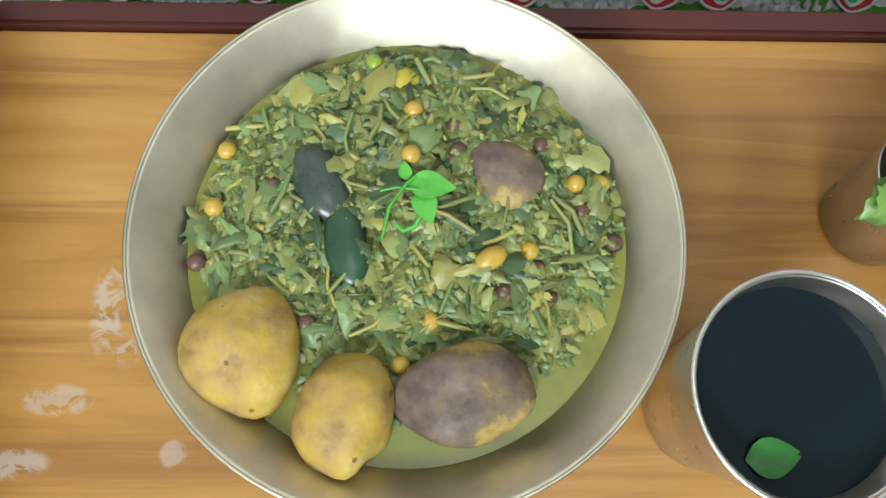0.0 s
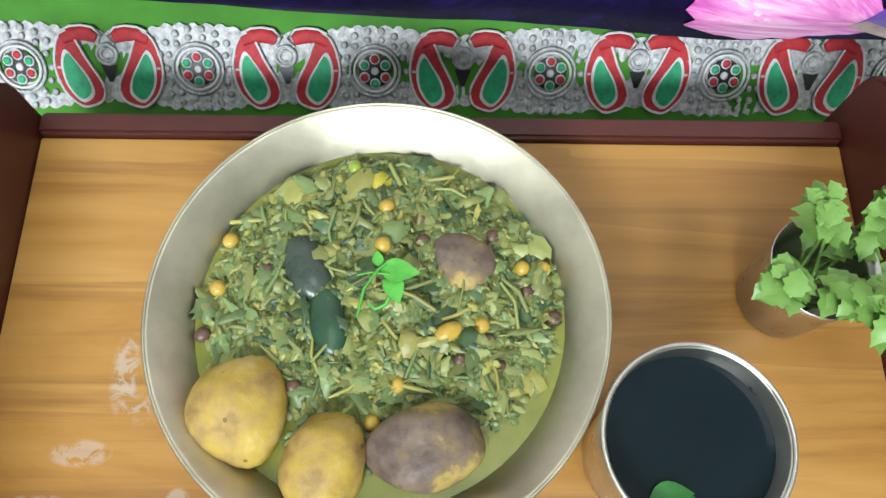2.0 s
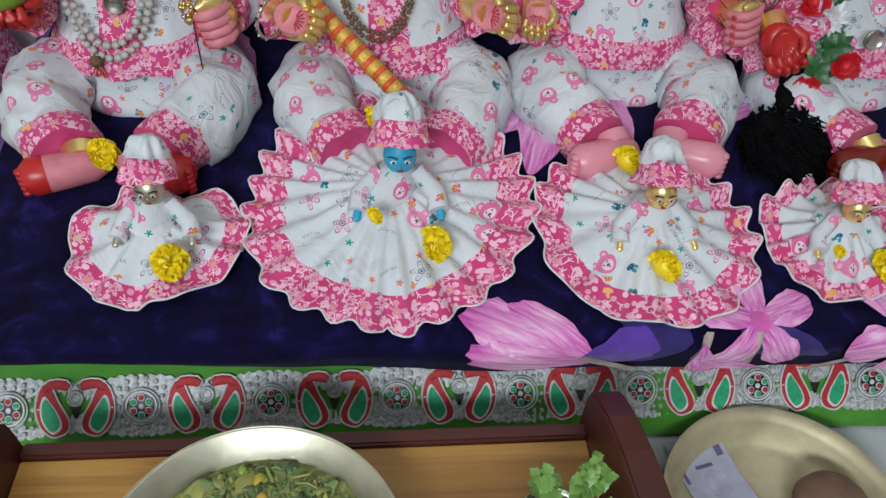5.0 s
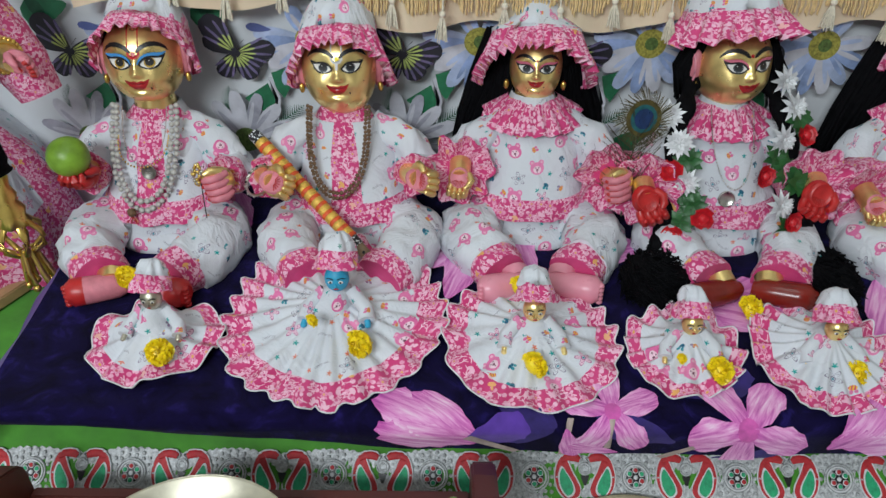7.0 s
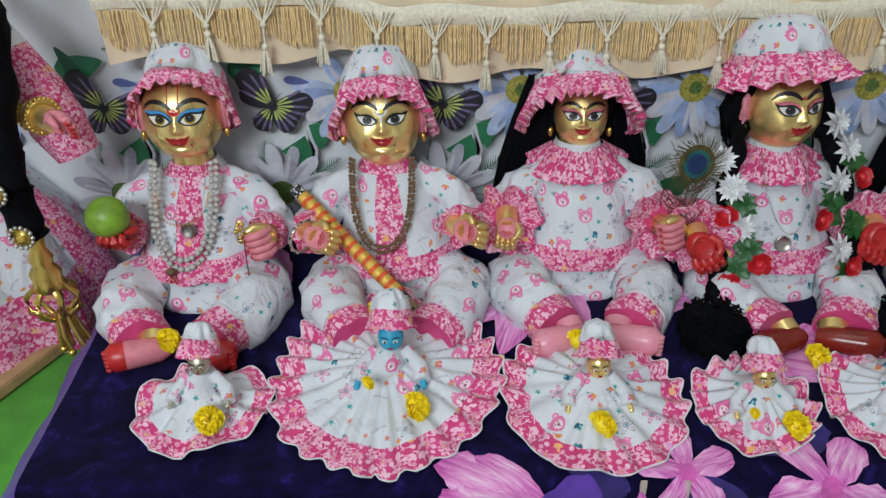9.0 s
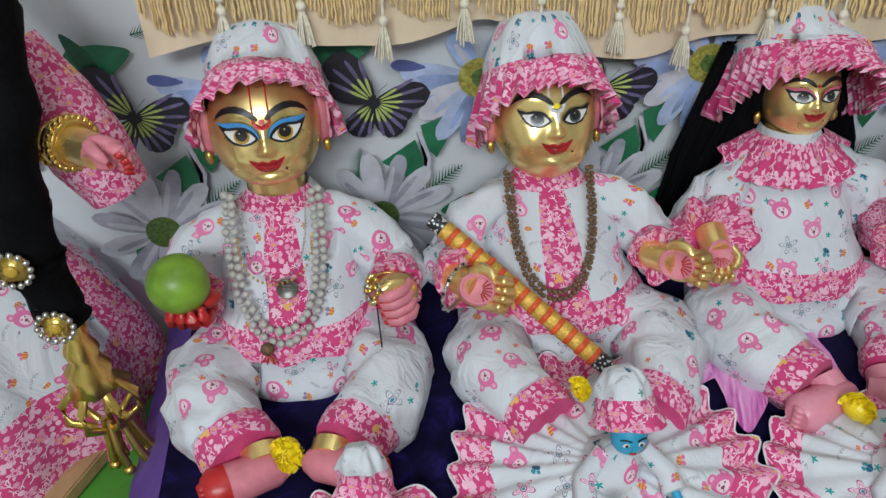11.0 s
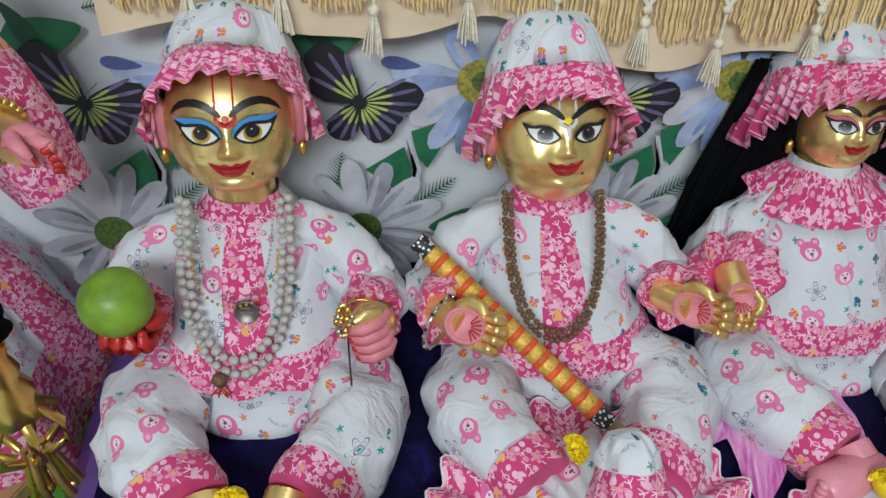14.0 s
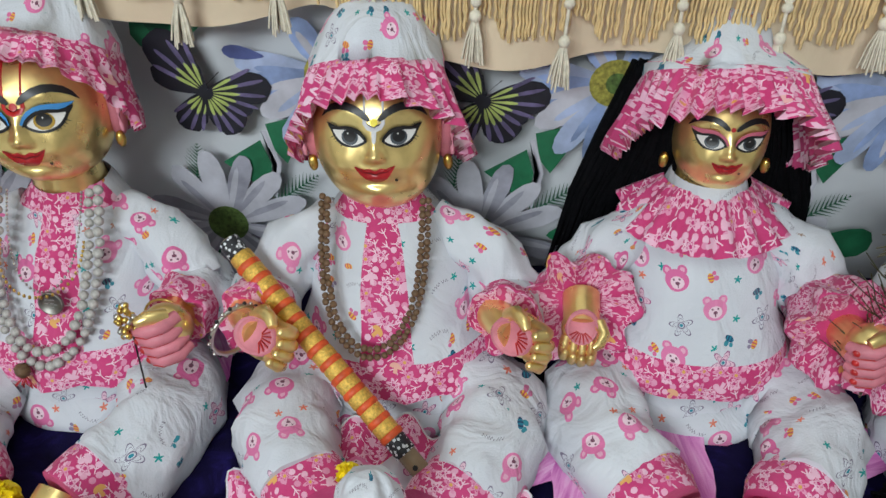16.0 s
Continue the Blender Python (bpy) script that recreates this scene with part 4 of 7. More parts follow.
# ---- seated dolls ----
def face_form(r, k=1.0, up=0.0):
    """The head's front: a full-cheeked egg with nose, lips, cheeks and chin raised from it."""
    def hill(v, mid, wide):
        return math.exp(-((v - mid) / wide) ** 2)

    def girth(z):
        n = 2.1 if z > 0 else 2.2
        return max(0.0, 1 - (abs(z) / (r[2] * (1.0 if z > 0 else 1.10))) ** n) ** (1 / n)

    def relief(x, z):
        x, z = abs(x) / k, (z - up) / k
        return k * (0.0078 * hill(x, 0, 0.0056) * hill(z, -0.0190, 0.0052) + 0.0050 * hill(x, 0, 0.0042) * hill(z, -0.0085, 0.0100) + 0.0034 * hill(x, 0.0054, 0.0030) * hill(z, -0.0208, 0.0030)
                    + 0.0042 * hill(x, 0.027, 0.014) * hill(z, -0.029, 0.013) - 0.0022 * hill(x, 0.0215, 0.013) * hill(z, -0.001, 0.009) + 0.0015 * hill(x, 0.022, 0.014) * hill(z, 0.017, 0.006)
                    + 0.0030 * hill(x, 0, 0.0120) * hill(z, -0.0300, 0.0032) + 0.0042 * hill(x, 0, 0.0095) * hill(z, -0.0366, 0.0036) - 0.0020 * hill(x, 0, 0.014) * hill(z, -0.0430, 0.0030)
                    + 0.0048 * hill(x, 0, 0.0140) * hill(z, -0.0520, 0.0065))

    def depth(x, z):
        w = max(0.02, girth(z))
        q = max(0.02, 1 - (abs(x) / (r[0] * w)) ** 2.25)
        return -r[1] * w ** 0.85 * q ** (1 / 2.25) - relief(x, z)
    return girth, relief, depth


def face(g, hc, r, turn, lid, iris, mark, scale=1.0, eye=1.0, up=0.0, dot=REDPAINT):
    """Plain painted marks on the head's front: brows, eyes, lips."""
    R = Matrix.Rotation(math.radians(turn), 3, "Z") @ Matrix.Rotation(math.radians(-12), 3, "X")
    depth = face_form(r, scale, up)[2]

    def on(h):
        def fn(x, z):
            z = z + up
            return Vector(hc) + R @ Vector((x, depth(x, z) - h, z))
        return fn
    u = 0.00026 * scale

    def strip(top, low, fn, mat):
        n = len(top)
        g.grid(lambda i, j: fn(*(Vector(top[i]).lerp(Vector(low[i]), j / 2))), n, 3, mat)

    s = scale
    for d in (-1, 1):
        ex, ez = d * 88 * u * (0.55 + 0.45 * eye), -0.0030 * s
        def sh(pts, k=eye, even=False):
            pts = smooth2(pts, 3) if even else pts
            return [(ex + d * a * u * k, ez + b * u * k) for a, b in pts]
        g.patch(sh([(-74, -17), (-55, 17), (-27, 36), (15, 42), (52, 38), (94, 50), (78, 16), (66, -8), (40, -36), (-5, -48), (-45, -41)], eye, True), on(0.0010), BLACK, 5)
        g.patch(sh([(-63, -15), (-48, 9), (-24, 25), (15, 30), (48, 27), (70, 25), (59, 0), (35, -25), (-5, -38), (-39, -31)], eye, True), on(0.0014), EYEWHITE, 5)
        g.patch(ring2(20, 36 * u * eye, 0, 1, 0.92, (ex - d * 2 * u, ez - 3 * u * eye)), on(0.0018), iris, 2)
        g.patch(ring2(18, 28 * u * eye, 0, 1, 0.92, (ex - d * 2 * u, ez + 2 * u * eye)), on(0.0021), BLACK, 2)
        # white dot on the pupil, a highlight put in as paint
        g.patch(ring2(8, 3.4 * u * eye, 0, 1, 1, (ex - 4 * u, ez + 9 * u)), on(0.0024), EYEWHITE, 1)
        strip(sh([(-76, -20), (-66, 4), (-50, 21), (-27, 36), (-5, 41), (20, 42), (52, 38), (75, 42), (96, 52)]), sh([(-70, -20), (-58, -6), (-44, 8), (-23, 21), (-4, 26), (18, 28), (48, 26), (68, 27), (95, 49)]), on(0.0026), BLACK)
        if lid is not None:
            strip(sh([(-82, -10), (-72, 16), (-56, 36), (-30, 52), (-5, 60), (22, 62), (55, 61), (78, 62), (100, 64)]), sh([(-75, -14), (-66, 4), (-50, 20), (-27, 35), (-5, 40), (20, 41), (52, 38), (75, 44), (98, 58)]), on(0.0024), lid)
        for k in range(5):
            a, b = 50 + 9 * k, 41 + 1.5 * k
            g.patch(sh([(a, b), (a + 4, b), (a + 14, b + 17)]), on(0.0014), BLACK, 1)
            a, b = 70 - 9 * k, -2 - 8 * k
            g.patch(sh([(a, b), (a - 4, b - 3), (a + 14 - 2 * k, b - 12)]), on(0.0014), BLACK, 1)
        bk = 0.5 + 0.5 * eye
        strip(sh([(-77, 60), (-66, 78), (-50, 94), (-25, 109), (5, 118), (35, 117), (62, 108), (84, 90), (100, 62)], bk), sh([(-70, 54), (-55, 60), (-40, 71), (-20, 82), (5, 91), (33, 93), (58, 87), (80, 76), (99, 60)], bk), on(0.0012), BLACK)
    lip = smooth2([(-72, 24), (-45, 12), (-20, 17), (0, 9), (20, 18), (45, 13), (70, 27), (48, -12), (24, -34), (0, -39), (-26, -33), (-52, -10)], 3)
    lk = 0.62 + 0.38 * eye
    g.patch([(a * u * lk, b * u * lk - 0.0326 * s) for a, b in lip], on(0.0007), LIPS, 8)
    strip([(a * u * lk, b * u * lk - 0.0326 * s) for a, b in ((-66, 21), (-40, 4), (-18, 3), (0, -3), (18, 4), (40, 5), (64, 23))], [(a * u * lk, b * u * lk - 0.0326 * s) for a, b in ((-66, 19), (-40, 0), (-18, -2), (0, -8), (18, -1), (40, 1), (64, 21))], on(0.0011), LIPDARK)
    g.patch(ring2(8, 5 * u, 0, 1, 1, (62 * u, -0.0400 * s)), on(0.0008), BLACK, 1)
    if mark:
        w0, w1, lo = 22 * u, 34 * u, 10 * u
        g.patch([(-w1, lo + 18 * u), (-w0, lo + 18 * u), (-w0, 0.050 * s), (-w1, 0.050 * s)], on(0.0010), mark, 5)
        g.patch([(w0, lo + 18 * u), (w1, lo + 18 * u), (w1, 0.050 * s), (w0, 0.050 * s)], on(0.0010), mark, 5)
        g.patch([(-w1, lo + 18 * u), (-22 * u, lo), (0, lo - 6 * u), (22 * u, lo), (w1, lo + 18 * u), (w0, lo + 20 * u), (10 * u, lo + 8 * u), (-10 * u, lo + 8 * u), (-w0, lo + 20 * u)], on(0.0012), mark, 1)
        g.patch(ring2(12, 12 * u, 0, 1, 1, (0, 32 * u)), on(0.0009), dot, 1)
        if dot is not REDPAINT:
            g.patch([(-8 * u, lo), (8 * u, lo), (6 * u, -22 * u), (0, -30 * u), (-6 * u, -22 * u)], on(0.0012), mark, 2)
    else:
        g.patch(ring2(10, 0.0026 * s, 0, 1, 1, (0, 0.012 * s)), on(0.0009), REDPAINT, 1)


def hat(g, base, tilt, rim, height, turn=0.0, pleats=30, crown=0.6, lift=0.0, amp=0.006, nseg=252, sharp=0.5, side=0.0, droop=0.0):
    """A soft sun hat: white crown, pleated pink brim."""
    prof = [(rim, 0.0), (rim * 0.93, height * 0.10), (rim * 0.83, height * 0.24), (rim * 0.765, height * 0.37), (rim * 0.70, height * 0.47), (rim * 0.685, height * 0.50), (rim * crown, height * 0.68),
            (rim * crown * 0.86, height * 0.82), (rim * crown * 0.66, height * 0.93), (rim * crown * 0.35, height * 0.99), (0.0005, height)]
    m = Matrix.Translation(base) @ Matrix.Rotation(math.radians(turn), 4, "Z") @ Matrix.Rotation(math.radians(side), 4, "Y") @ Matrix.Rotation(math.radians(-tilt), 4, "X")
    ph = rnd(0, 6)

    def warp(q, t, i):
        k = max(0.0, 1 - i / 3.6)
        saw = (t * pleats / (2 * math.pi) + ph + 0.55 * math.sin(3 * t + ph) + 0.3 * math.sin(7 * t + 2 * ph)) % 1.0
        wave = (saw - 0.5) * 2 * sharp + (1 - sharp) * math.sin(t * pleats + ph)
        r = q.xy.length
        f = 1 + (amp * wave * k + 0.006 * noise.noise(Vector((math.cos(t) * 2, math.sin(t) * 2, i * 0.4 + ph)))) / max(r, 0.01)
        front = max(0.0, math.cos(t + math.pi / 2))
        kk = max(0.0, 1 - i / 5.0)
        f *= 1 - 0.10 * kk * (1 - front)
        return Vector((q.x * f, q.y * f, q.z + k * 0.45 * amp * wave + kk * (lift * front ** 1.3 - droop * (1 - front)) + 0.003 * noise.noise(Vector((q.x * 40, q.y * 40, i + ph)))))
    g.lathe(prof, lambda i, j: PINK if i < 4 else WHITE, nseg, m, warp)
    ins = [(p[0] - 0.0025, p[1] + 0.002) for p in prof[:6]]
    g.lathe(ins, PINK, nseg, m, warp)


def palm(g, p, n, d, mat, fing, size=1.0, tip=None, spread=1.0, curl=1.0):
    """A cupped hand: a painted hollow facing n, four fingers along d that curl over it, a thumb."""
    p, n, d = Vector(p), Vector(n).normalized(), Vector(d)
    d = (d - n * d.dot(n)).normalized()
    side = d.cross(n).normalized()
    k = size

    def at(a, b, c):
        return p + (d * a + side * b + n * c) * k
    m = Matrix((d, side, n)).transposed()
    g.blob(p - n * 0.005 * k, (0.0195 * k, 0.0175 * k, 0.0100 * k), fing, m, 24, 14)
    g.grid(lambda i, j: at(0.0170 * i / 8 * math.cos(j * math.pi / 14) - 0.002, 0.0150 * i / 8 * math.sin(j * math.pi / 14), 0.0100 - 0.0040 * (1 - (i / 8) ** 2) + (0.0014 if i == 7 else 0.0) - 0.0110 * (i == 8)), 9, 28, mat, True)
    for q in range(7):
        a = (q - 3) * 0.34
        g.tube([at(0.001 + 0.002 * math.cos(a), 0.004 * math.sin(a), 0.0066), at(0.012 * math.cos(a), 0.0120 * math.sin(a), 0.0094)], 0.0006 * k, REDPAINT, 5)
    for q in range(4):
        o = (q - 1.5) * 0.0078 * spread
        back = 0.0025 * abs(q - 1.4)
        path = [at(0.010, o * 0.92, 0.000), at(0.020 - back, o, 0.002), at(0.0265 - back, o * 1.02, 0.0065 * curl), at(0.0275 - back, o, 0.0125 * curl), at(0.0235 - back, o * 0.95, 0.0165 * curl)]
        g.tube(path, [0.0054 * k, 0.0053 * k, 0.0050 * k, 0.0047 * k, 0.0036 * k], [fing, fing, fing, tip or fing], 12)
        g.blob(path[-1] + n * 0.001, 0.0034 * k, tip or fing, None, 10, 7)
        if q < 3:
            e = 0.0039 * spread
            g.tube([at(0.013, o + e, 0.0045), at(0.0225 - back, o + e, 0.0055), at(0.0268 - back, o + e, 0.0095 * curl)], 0.0009 * k, REDPAINT, 5)
    g.tube([at(-0.008, -0.013, 0.002), at(0.000, -0.0190, 0.009), at(0.008, -0.0165, 0.0135), at(0.012, -0.0120, 0.0150)], [0.0062 * k, 0.0056 * k, 0.0048 * k, 0.0034 * k], fing, 12)


def fist(g, p, d, back, fing, nail):
    """A hand closed round a thin stick: four fingers one over another, nails to the inner side."""
    p, d = Vector(p), Vector(d).normalized()
    g.blob(p + Vector((0.006, 0.006, 0.002)), (0.020, 0.016, 0.020), back, None, 22, 14)
    for q in range(4):
        z = 0.0155 - 0.0098 * q
        x = 0.0022 * q
        path = [p + Vector((0.018 + x * 0.4, 0.002, z)), p + Vector((0.010 + x, -0.0095, z - 0.001)), p + Vector((-0.002 + x, -0.0145, z - 0.003)), p + Vector((-0.0125 + x, -0.0105, z - 0.0055)), p + Vector((-0.0165 + x, -0.003, z - 0.0065))]
        g.tube(path, [0.0050, 0.0060, 0.0060, 0.0056, 0.0040], fing, 14)
        g.blob(p + Vector((-0.0135 + x, -0.0130, z - 0.0052)), (0.0042, 0.0032, 0.0034), nail, None, 10, 7)
        g.tube([a + Vector((0, -0.0035, -0.0048)) for a in path[1:4]], 0.0007, nail, 5)
    g.tube([p + Vector((0.010, -0.002, 0.018)), p + Vector((0.0, -0.012, 0.024)), p + Vector((-0.008, -0.014, 0.020))], [0.0066, 0.0058, 0.0040], back, 12)


def sleeve(g, pts, radii, cuff, seed, flare=0.0):
    """A cloth arm with a printed cuff, drawn along its bends."""
    fine, fr = [], []
    pts = [Vector(p) for p in pts]
    for a in range(len(pts) - 1):
        for k in range(5):
            t = k / 5
            fine.append(pts[a].lerp(pts[a + 1], t)), fr.append(radii[a] + (radii[a + 1] - radii[a]) * t)
    fine.append(pts[-1]), fr.append(radii[-1])
    n = len(fine)
    cut = int(n * (1 - cuff))
    if flare:
        fr = [r + flare * max(0.0, (i - cut) / (n - cut)) for i, r in enumerate(fr)]
    d = (fine[-1] - fine[-2]).normalized()
    for back, k in ((0.003, 0.93), (0.007, 0.72), (0.010, 0.42)):
        fine.append(pts[-1] - d * (back if not flare else back * 1.6)), fr.append(fr[n - 1] * k)
    m = len(fine)
    pl = [0.0 if i < cut else (0.04 + (0.07 if flare else 0.03)) * min(1.0, (i - cut) / max(1, n - 1 - cut)) for i in range(m)]
    g.tube(fine, fr, [WHITE if i < cut else PINK for i in range(m - 1)], 60, 1.0, True, 0.008, seed, pleat=pl, folds=9 if flare else 7, hold=n - 1)


def seated_doll(label, cx, dy=0.0, dz=0.0, turn=0.0, lid=None, iris=IRISBLUE, mark=None, skin=BLUSH, foot=PINKFOOT, grips=(), hair=0, collar=False, flare=0.0,
                hat_args=(), face_scale=1.0, head=(0.0, 0.0), placket=True, hz=0.0, bx=0.0, eye=1.0, up=0.0, tall=0.0, dot=REDPAINT, feet=True):
    """One doll in printed pyjamas and a sun hat, sitting with its feet apart."""
    g = Geo()
    O = Vector((cx, 0.66 + dy, dz))

    def P(x, y, z):
        return O + Vector((x, y, z))
    sd = cx * 31
    # trousers
    g.blob(P(0, -0.004, 0.118), (0.096, 0.072, 0.036), WHITE, None, 36, 20, 0.12, 30, sd)
    g.blob(P(0, -0.040, 0.104), (0.070, 0.050, 0.030), WHITE, None, 36, 20, 0.10, 30, sd + 3)
    for s in (-1, 1):
        path = [P(s * 0.034, 0.0, 0.118), P(s * 0.070, -0.024, 0.120), P(s * 0.090, -0.060, 0.122), P(s * 0.088, -0.102, 0.122), P(s * 0.072, -0.134, 0.121), P(s * 0.060, -0.152, 0.119)]
        fine, fr = [], []
        rr = [0.038, 0.044, 0.045, 0.043, 0.040, 0.036]
        for a in range(5):
            for k in range(4):
                fine.append(path[a].lerp(path[a + 1], k / 4)), fr.append(rr[a] + (rr[a + 1] - rr[a]) * k / 4)
        g.tube(fine, fr, WHITE, 26, 1.0, True, 0.010, sd + s)
        g.tube([P(s * 0.067, -0.141, 0.120), P(s * 0.059, -0.152, 0.119), P(s * 0.052, -0.162, 0.118), P(s * 0.047, -0.171, 0.117)], [0.0375, 0.0375, 0.038, 0.035], PINK, 26, 0.9, True, 0.006, sd + s)
        if not feet:
            continue
        z0 = blanket_top(cx, 0.475) + 0.019
        g.tube([P(s * 0.034, -0.165, 0.120), P(s * 0.030, -0.178, z0 + 0.004)], [0.019, 0.019], GOLD if foot is not PINKFOOT else PINKFOOT, 14)
        g.tube([P(s * 0.010, -0.176, z0), P(s * 0.020, -0.182, z0 + 0.001), P(s * 0.040, -0.189, z0 + 0.002), P(s * 0.060, -0.197, z0 + 0.003), P(s * 0.073, -0.203, z0 + 0.004), P(s * 0.080, -0.206, z0 + 0.004)],
               [0.011, 0.0165, 0.0185, 0.0195, 0.0195, 0.013], [foot, foot, foot, foot if foot is not BLUSH else REDPAINT, foot if foot is not BLUSH else REDPAINT], 16, 1.0)
        for k in range(5):
            g.blob(P(s * 0.0795, -0.2065 + 0.0, z0 + 0.014 - k * 0.0065), (0.0055, 0.006, 0.0036), foot if foot is not BLUSH else REDPAINT, None, 8, 5)
    # shirt
    rings = [(0.144, -0.004, 0.099, 0.074), (0.152, -0.004, 0.096, 0.073), (0.164, -0.002, 0.090, 0.070), (0.175, 0.0, 0.083, 0.066), (0.184, 0.003, 0.078, 0.061), (0.200, 0.012, 0.073, 0.057), (0.222, 0.020, 0.071, 0.053),
             (0.244, 0.030, 0.063, 0.047), (0.259, 0.038, 0.055, 0.041), (0.271, 0.042, 0.046, 0.037), (0.281, 0.044, 0.037, 0.033), (0.288, 0.044, 0.032, 0.030)]
    seg = 44

    def shirt(i, j):
        z, yc, rx, ry = rings[i]
        t = 2 * math.pi * j / seg
        c, s2 = math.cos(t), math.sin(t)
        q = P(rx * c, yc + ry * s2, z)
        w = (0.0055 + 0.004 * max(0, 3 - i) / 3) * noise.noise(Vector((q.x * 38, q.y * 38, z * 20 + sd)))
        return q + Vector((c, s2, 0)) * w

    def shirt_mat(i, j):
        front = abs((j + 0.5) / seg - 0.75)
        if i < 3 or (placket and front < 0.045) or (placket and i >= 9 and front < 0.2):
            return PINK
        return WHITE
    g.grid(shirt, len(rings), seg, shirt_mat, True)
    if collar:
        pl = 22

        def fr(i, j):
            t = 2 * math.pi * j / 88
            w = math.sin(t * pl + 1.5 * math.sin(3 * t)) * 0.0022 * i
            r = 0.033 + 0.0110 * i + w * 0.5
            return P(r * 1.12 * math.cos(t), 0.042 + r * 0.92 * math.sin(t) - 0.002 * i, 0.296 - 0.0105 * i * (1.25 if math.sin(t) < 0 else 0.8) + w * 0.5)
        g.grid(fr, 4, 88, PINK, True, lambda i, j: (j * 0.0046, 0.014 * i))
        g.tube([P(0, 0.043, 0.290), P(0, 0.043, 0.302)], [0.036, 0.031], WHITE, 24, 1, False)
    # arms
    for s, (kind, hp, n, d) in zip((-1, 1), grips):
        hp, d = Vector(hp), Vector(d).normalized()
        el = P(s * 0.110, 0.002, 0.196)
        w = ((hp - el).normalized() * 0.6 + d * 0.4).normalized() if kind != "fist" else (hp - el).normalized()
        end = hp - w * (0.024 if not flare else 0.017)
        sh = P(s * 0.040, 0.038, 0.258)
        sleeve(g, [sh, sh.lerp(el, 0.5) + Vector((s * 0.010, 0, 0.008)), el, el.lerp(end, 0.62), end], [0.020, 0.028, 0.032, 0.028 + flare * 0.3, 0.027 + flare * 0.3], 0.30 if not flare else 0.48, sd + s, flare)
        g.tube([end - w * 0.016, hp], [0.0160, 0.0150], GOLD, 16)
        if kind == "fist":
            fist(g, hp, d, GOLD, skin, REDPAINT)
        elif kind == "red":
            palm(g, hp, n, d, skin, REDPAINT, 1.12, REDPAINT, 1.15)
        else:
            palm(g, hp, n, d, BLUSH, GOLD, 1.12 if not collar else 0.95)
    # neck and head
    hx, hy = head
    hc = P(hx, 0.042 + hy, 0.353 + hz)
    g.tube([P(hx * 0.5, 0.044, 0.276), P(hx, 0.042, 0.296), P(hx, 0.040, 0.325)], [0.031, 0.029, 0.029], GOLD, 28)
    r = (0.0545 * face_scale, 0.050 * (0.5 + 0.5 * face_scale), 0.0575 * (0.4 + 0.6 * face_scale) + tall)
    R = Matrix.Rotation(math.radians(turn), 3, "Z") @ Matrix.Rotation(math.radians(-12), 3, "X")

    girth, relief, depth = face_form(r, face_scale, up)

    def skull(i, j):
        z, t = r[2] * math.cos(math.pi * i / 90) * (1.0 if i < 45 else 1.10), 2 * math.pi * j / 170
        w, c, sn = girth(z), math.cos(t), math.sin(t)
        x = r[0] * w * math.copysign(abs(c) ** (2 / 2.25), c)
        y = r[1] * w ** 0.85 * math.copysign(abs(sn) ** (2 / 2.25), sn)
        if y < 0:
            y -= relief(x, z) * min(1.0, -2.2 * sn)
        return hc + R @ Vector((x, y, z))
    g.grid(skull, 91, 170, GOLD, True)
    for s in (-1, 1):
        if hair != 1:
            g.blob(hc + R @ Vector((s * (r[0] + 0.002), 0.004, -0.004)), (0.009, 0.010, 0.026), BLUSH, None, 16, 12)
            g.tube([hc + R @ Vector((s * (r[0] + 0.0085), -0.002 - 0.006 * math.sin(q), -0.004 + 0.018 * math.cos(q))) for q in (0.2, 0.9, 1.6, 2.3, 3.0)], 0.0016, PINKFOOT, 6)
        g.blob(hc + R @ Vector((s * (r[0] + 0.004), 0.000, -0.030)), (0.0042, 0.0042, 0.0075), BRASS, None, 10, 6)
        g.blob(hc + R @ Vector((s * 0.040, 0.016, 0.022)), (0.016, 0.028, 0.030), HAIR, None, 12, 8)
    g.blob(hc + R @ Vector((0, 0.016, 0.024)), (0.048 * face_scale, 0.046, 0.033), HAIR, None, 20, 10)
    face(g, hc, r, turn, lid, iris, mark, face_scale, eye, up, dot)
    # hair
    rs = random.Random(int(cx * 1000) + 7)
    jit = lambda v: Vector((rs.uniform(-v, v), rs.uniform(-v, v), rs.uniform(-v, v)))
    if hair == 1:
        for s in (-1, 1):
            ends = [[Vector((s * (0.030 + 0.034 * u), 0.006 + 0.036 * u, 0.040)), Vector((s * (0.036 + 0.052 * u), 0.014 + 0.030 * u, -0.030)), Vector((s * (0.044 + 0.064 * u), 0.026 + 0.016 * u, -0.090)), Vector((s * (0.056 + 0.066 * u), 0.034 + 0.008 * u, -0.160))] for u in (0.0, 0.25, 0.5, 0.75, 1.0)]
            g.grid(lambda i, j: hc + ends[j][i] + Vector((0, 0.010, 0)), 4, 5, HAIR)
            for k in range(80):
                u = (k + rs.uniform(-0.4, 0.4)) / 79
                pts = [Vector((s * (0.030 + 0.034 * u), 0.006 + 0.036 * u, 0.040)) + jit(0.003), Vector((s * (0.036 + 0.052 * u), 0.008 + 0.032 * u, -0.030)) + jit(0.004), Vector((s * (0.044 + 0.064 * u), 0.020 + 0.018 * u, -0.090)) + jit(0.005),
                       Vector((s * (0.056 + 0.066 * u), 0.030 + 0.010 * u, -0.150 - rs.uniform(0, 0.045))) + jit(0.007)]
                g.tube([hc + q for q in pts], [0.0055, 0.0062, 0.0052, 0.0008], HAIR, 6, 0.8, True, 0.002, sd + k)
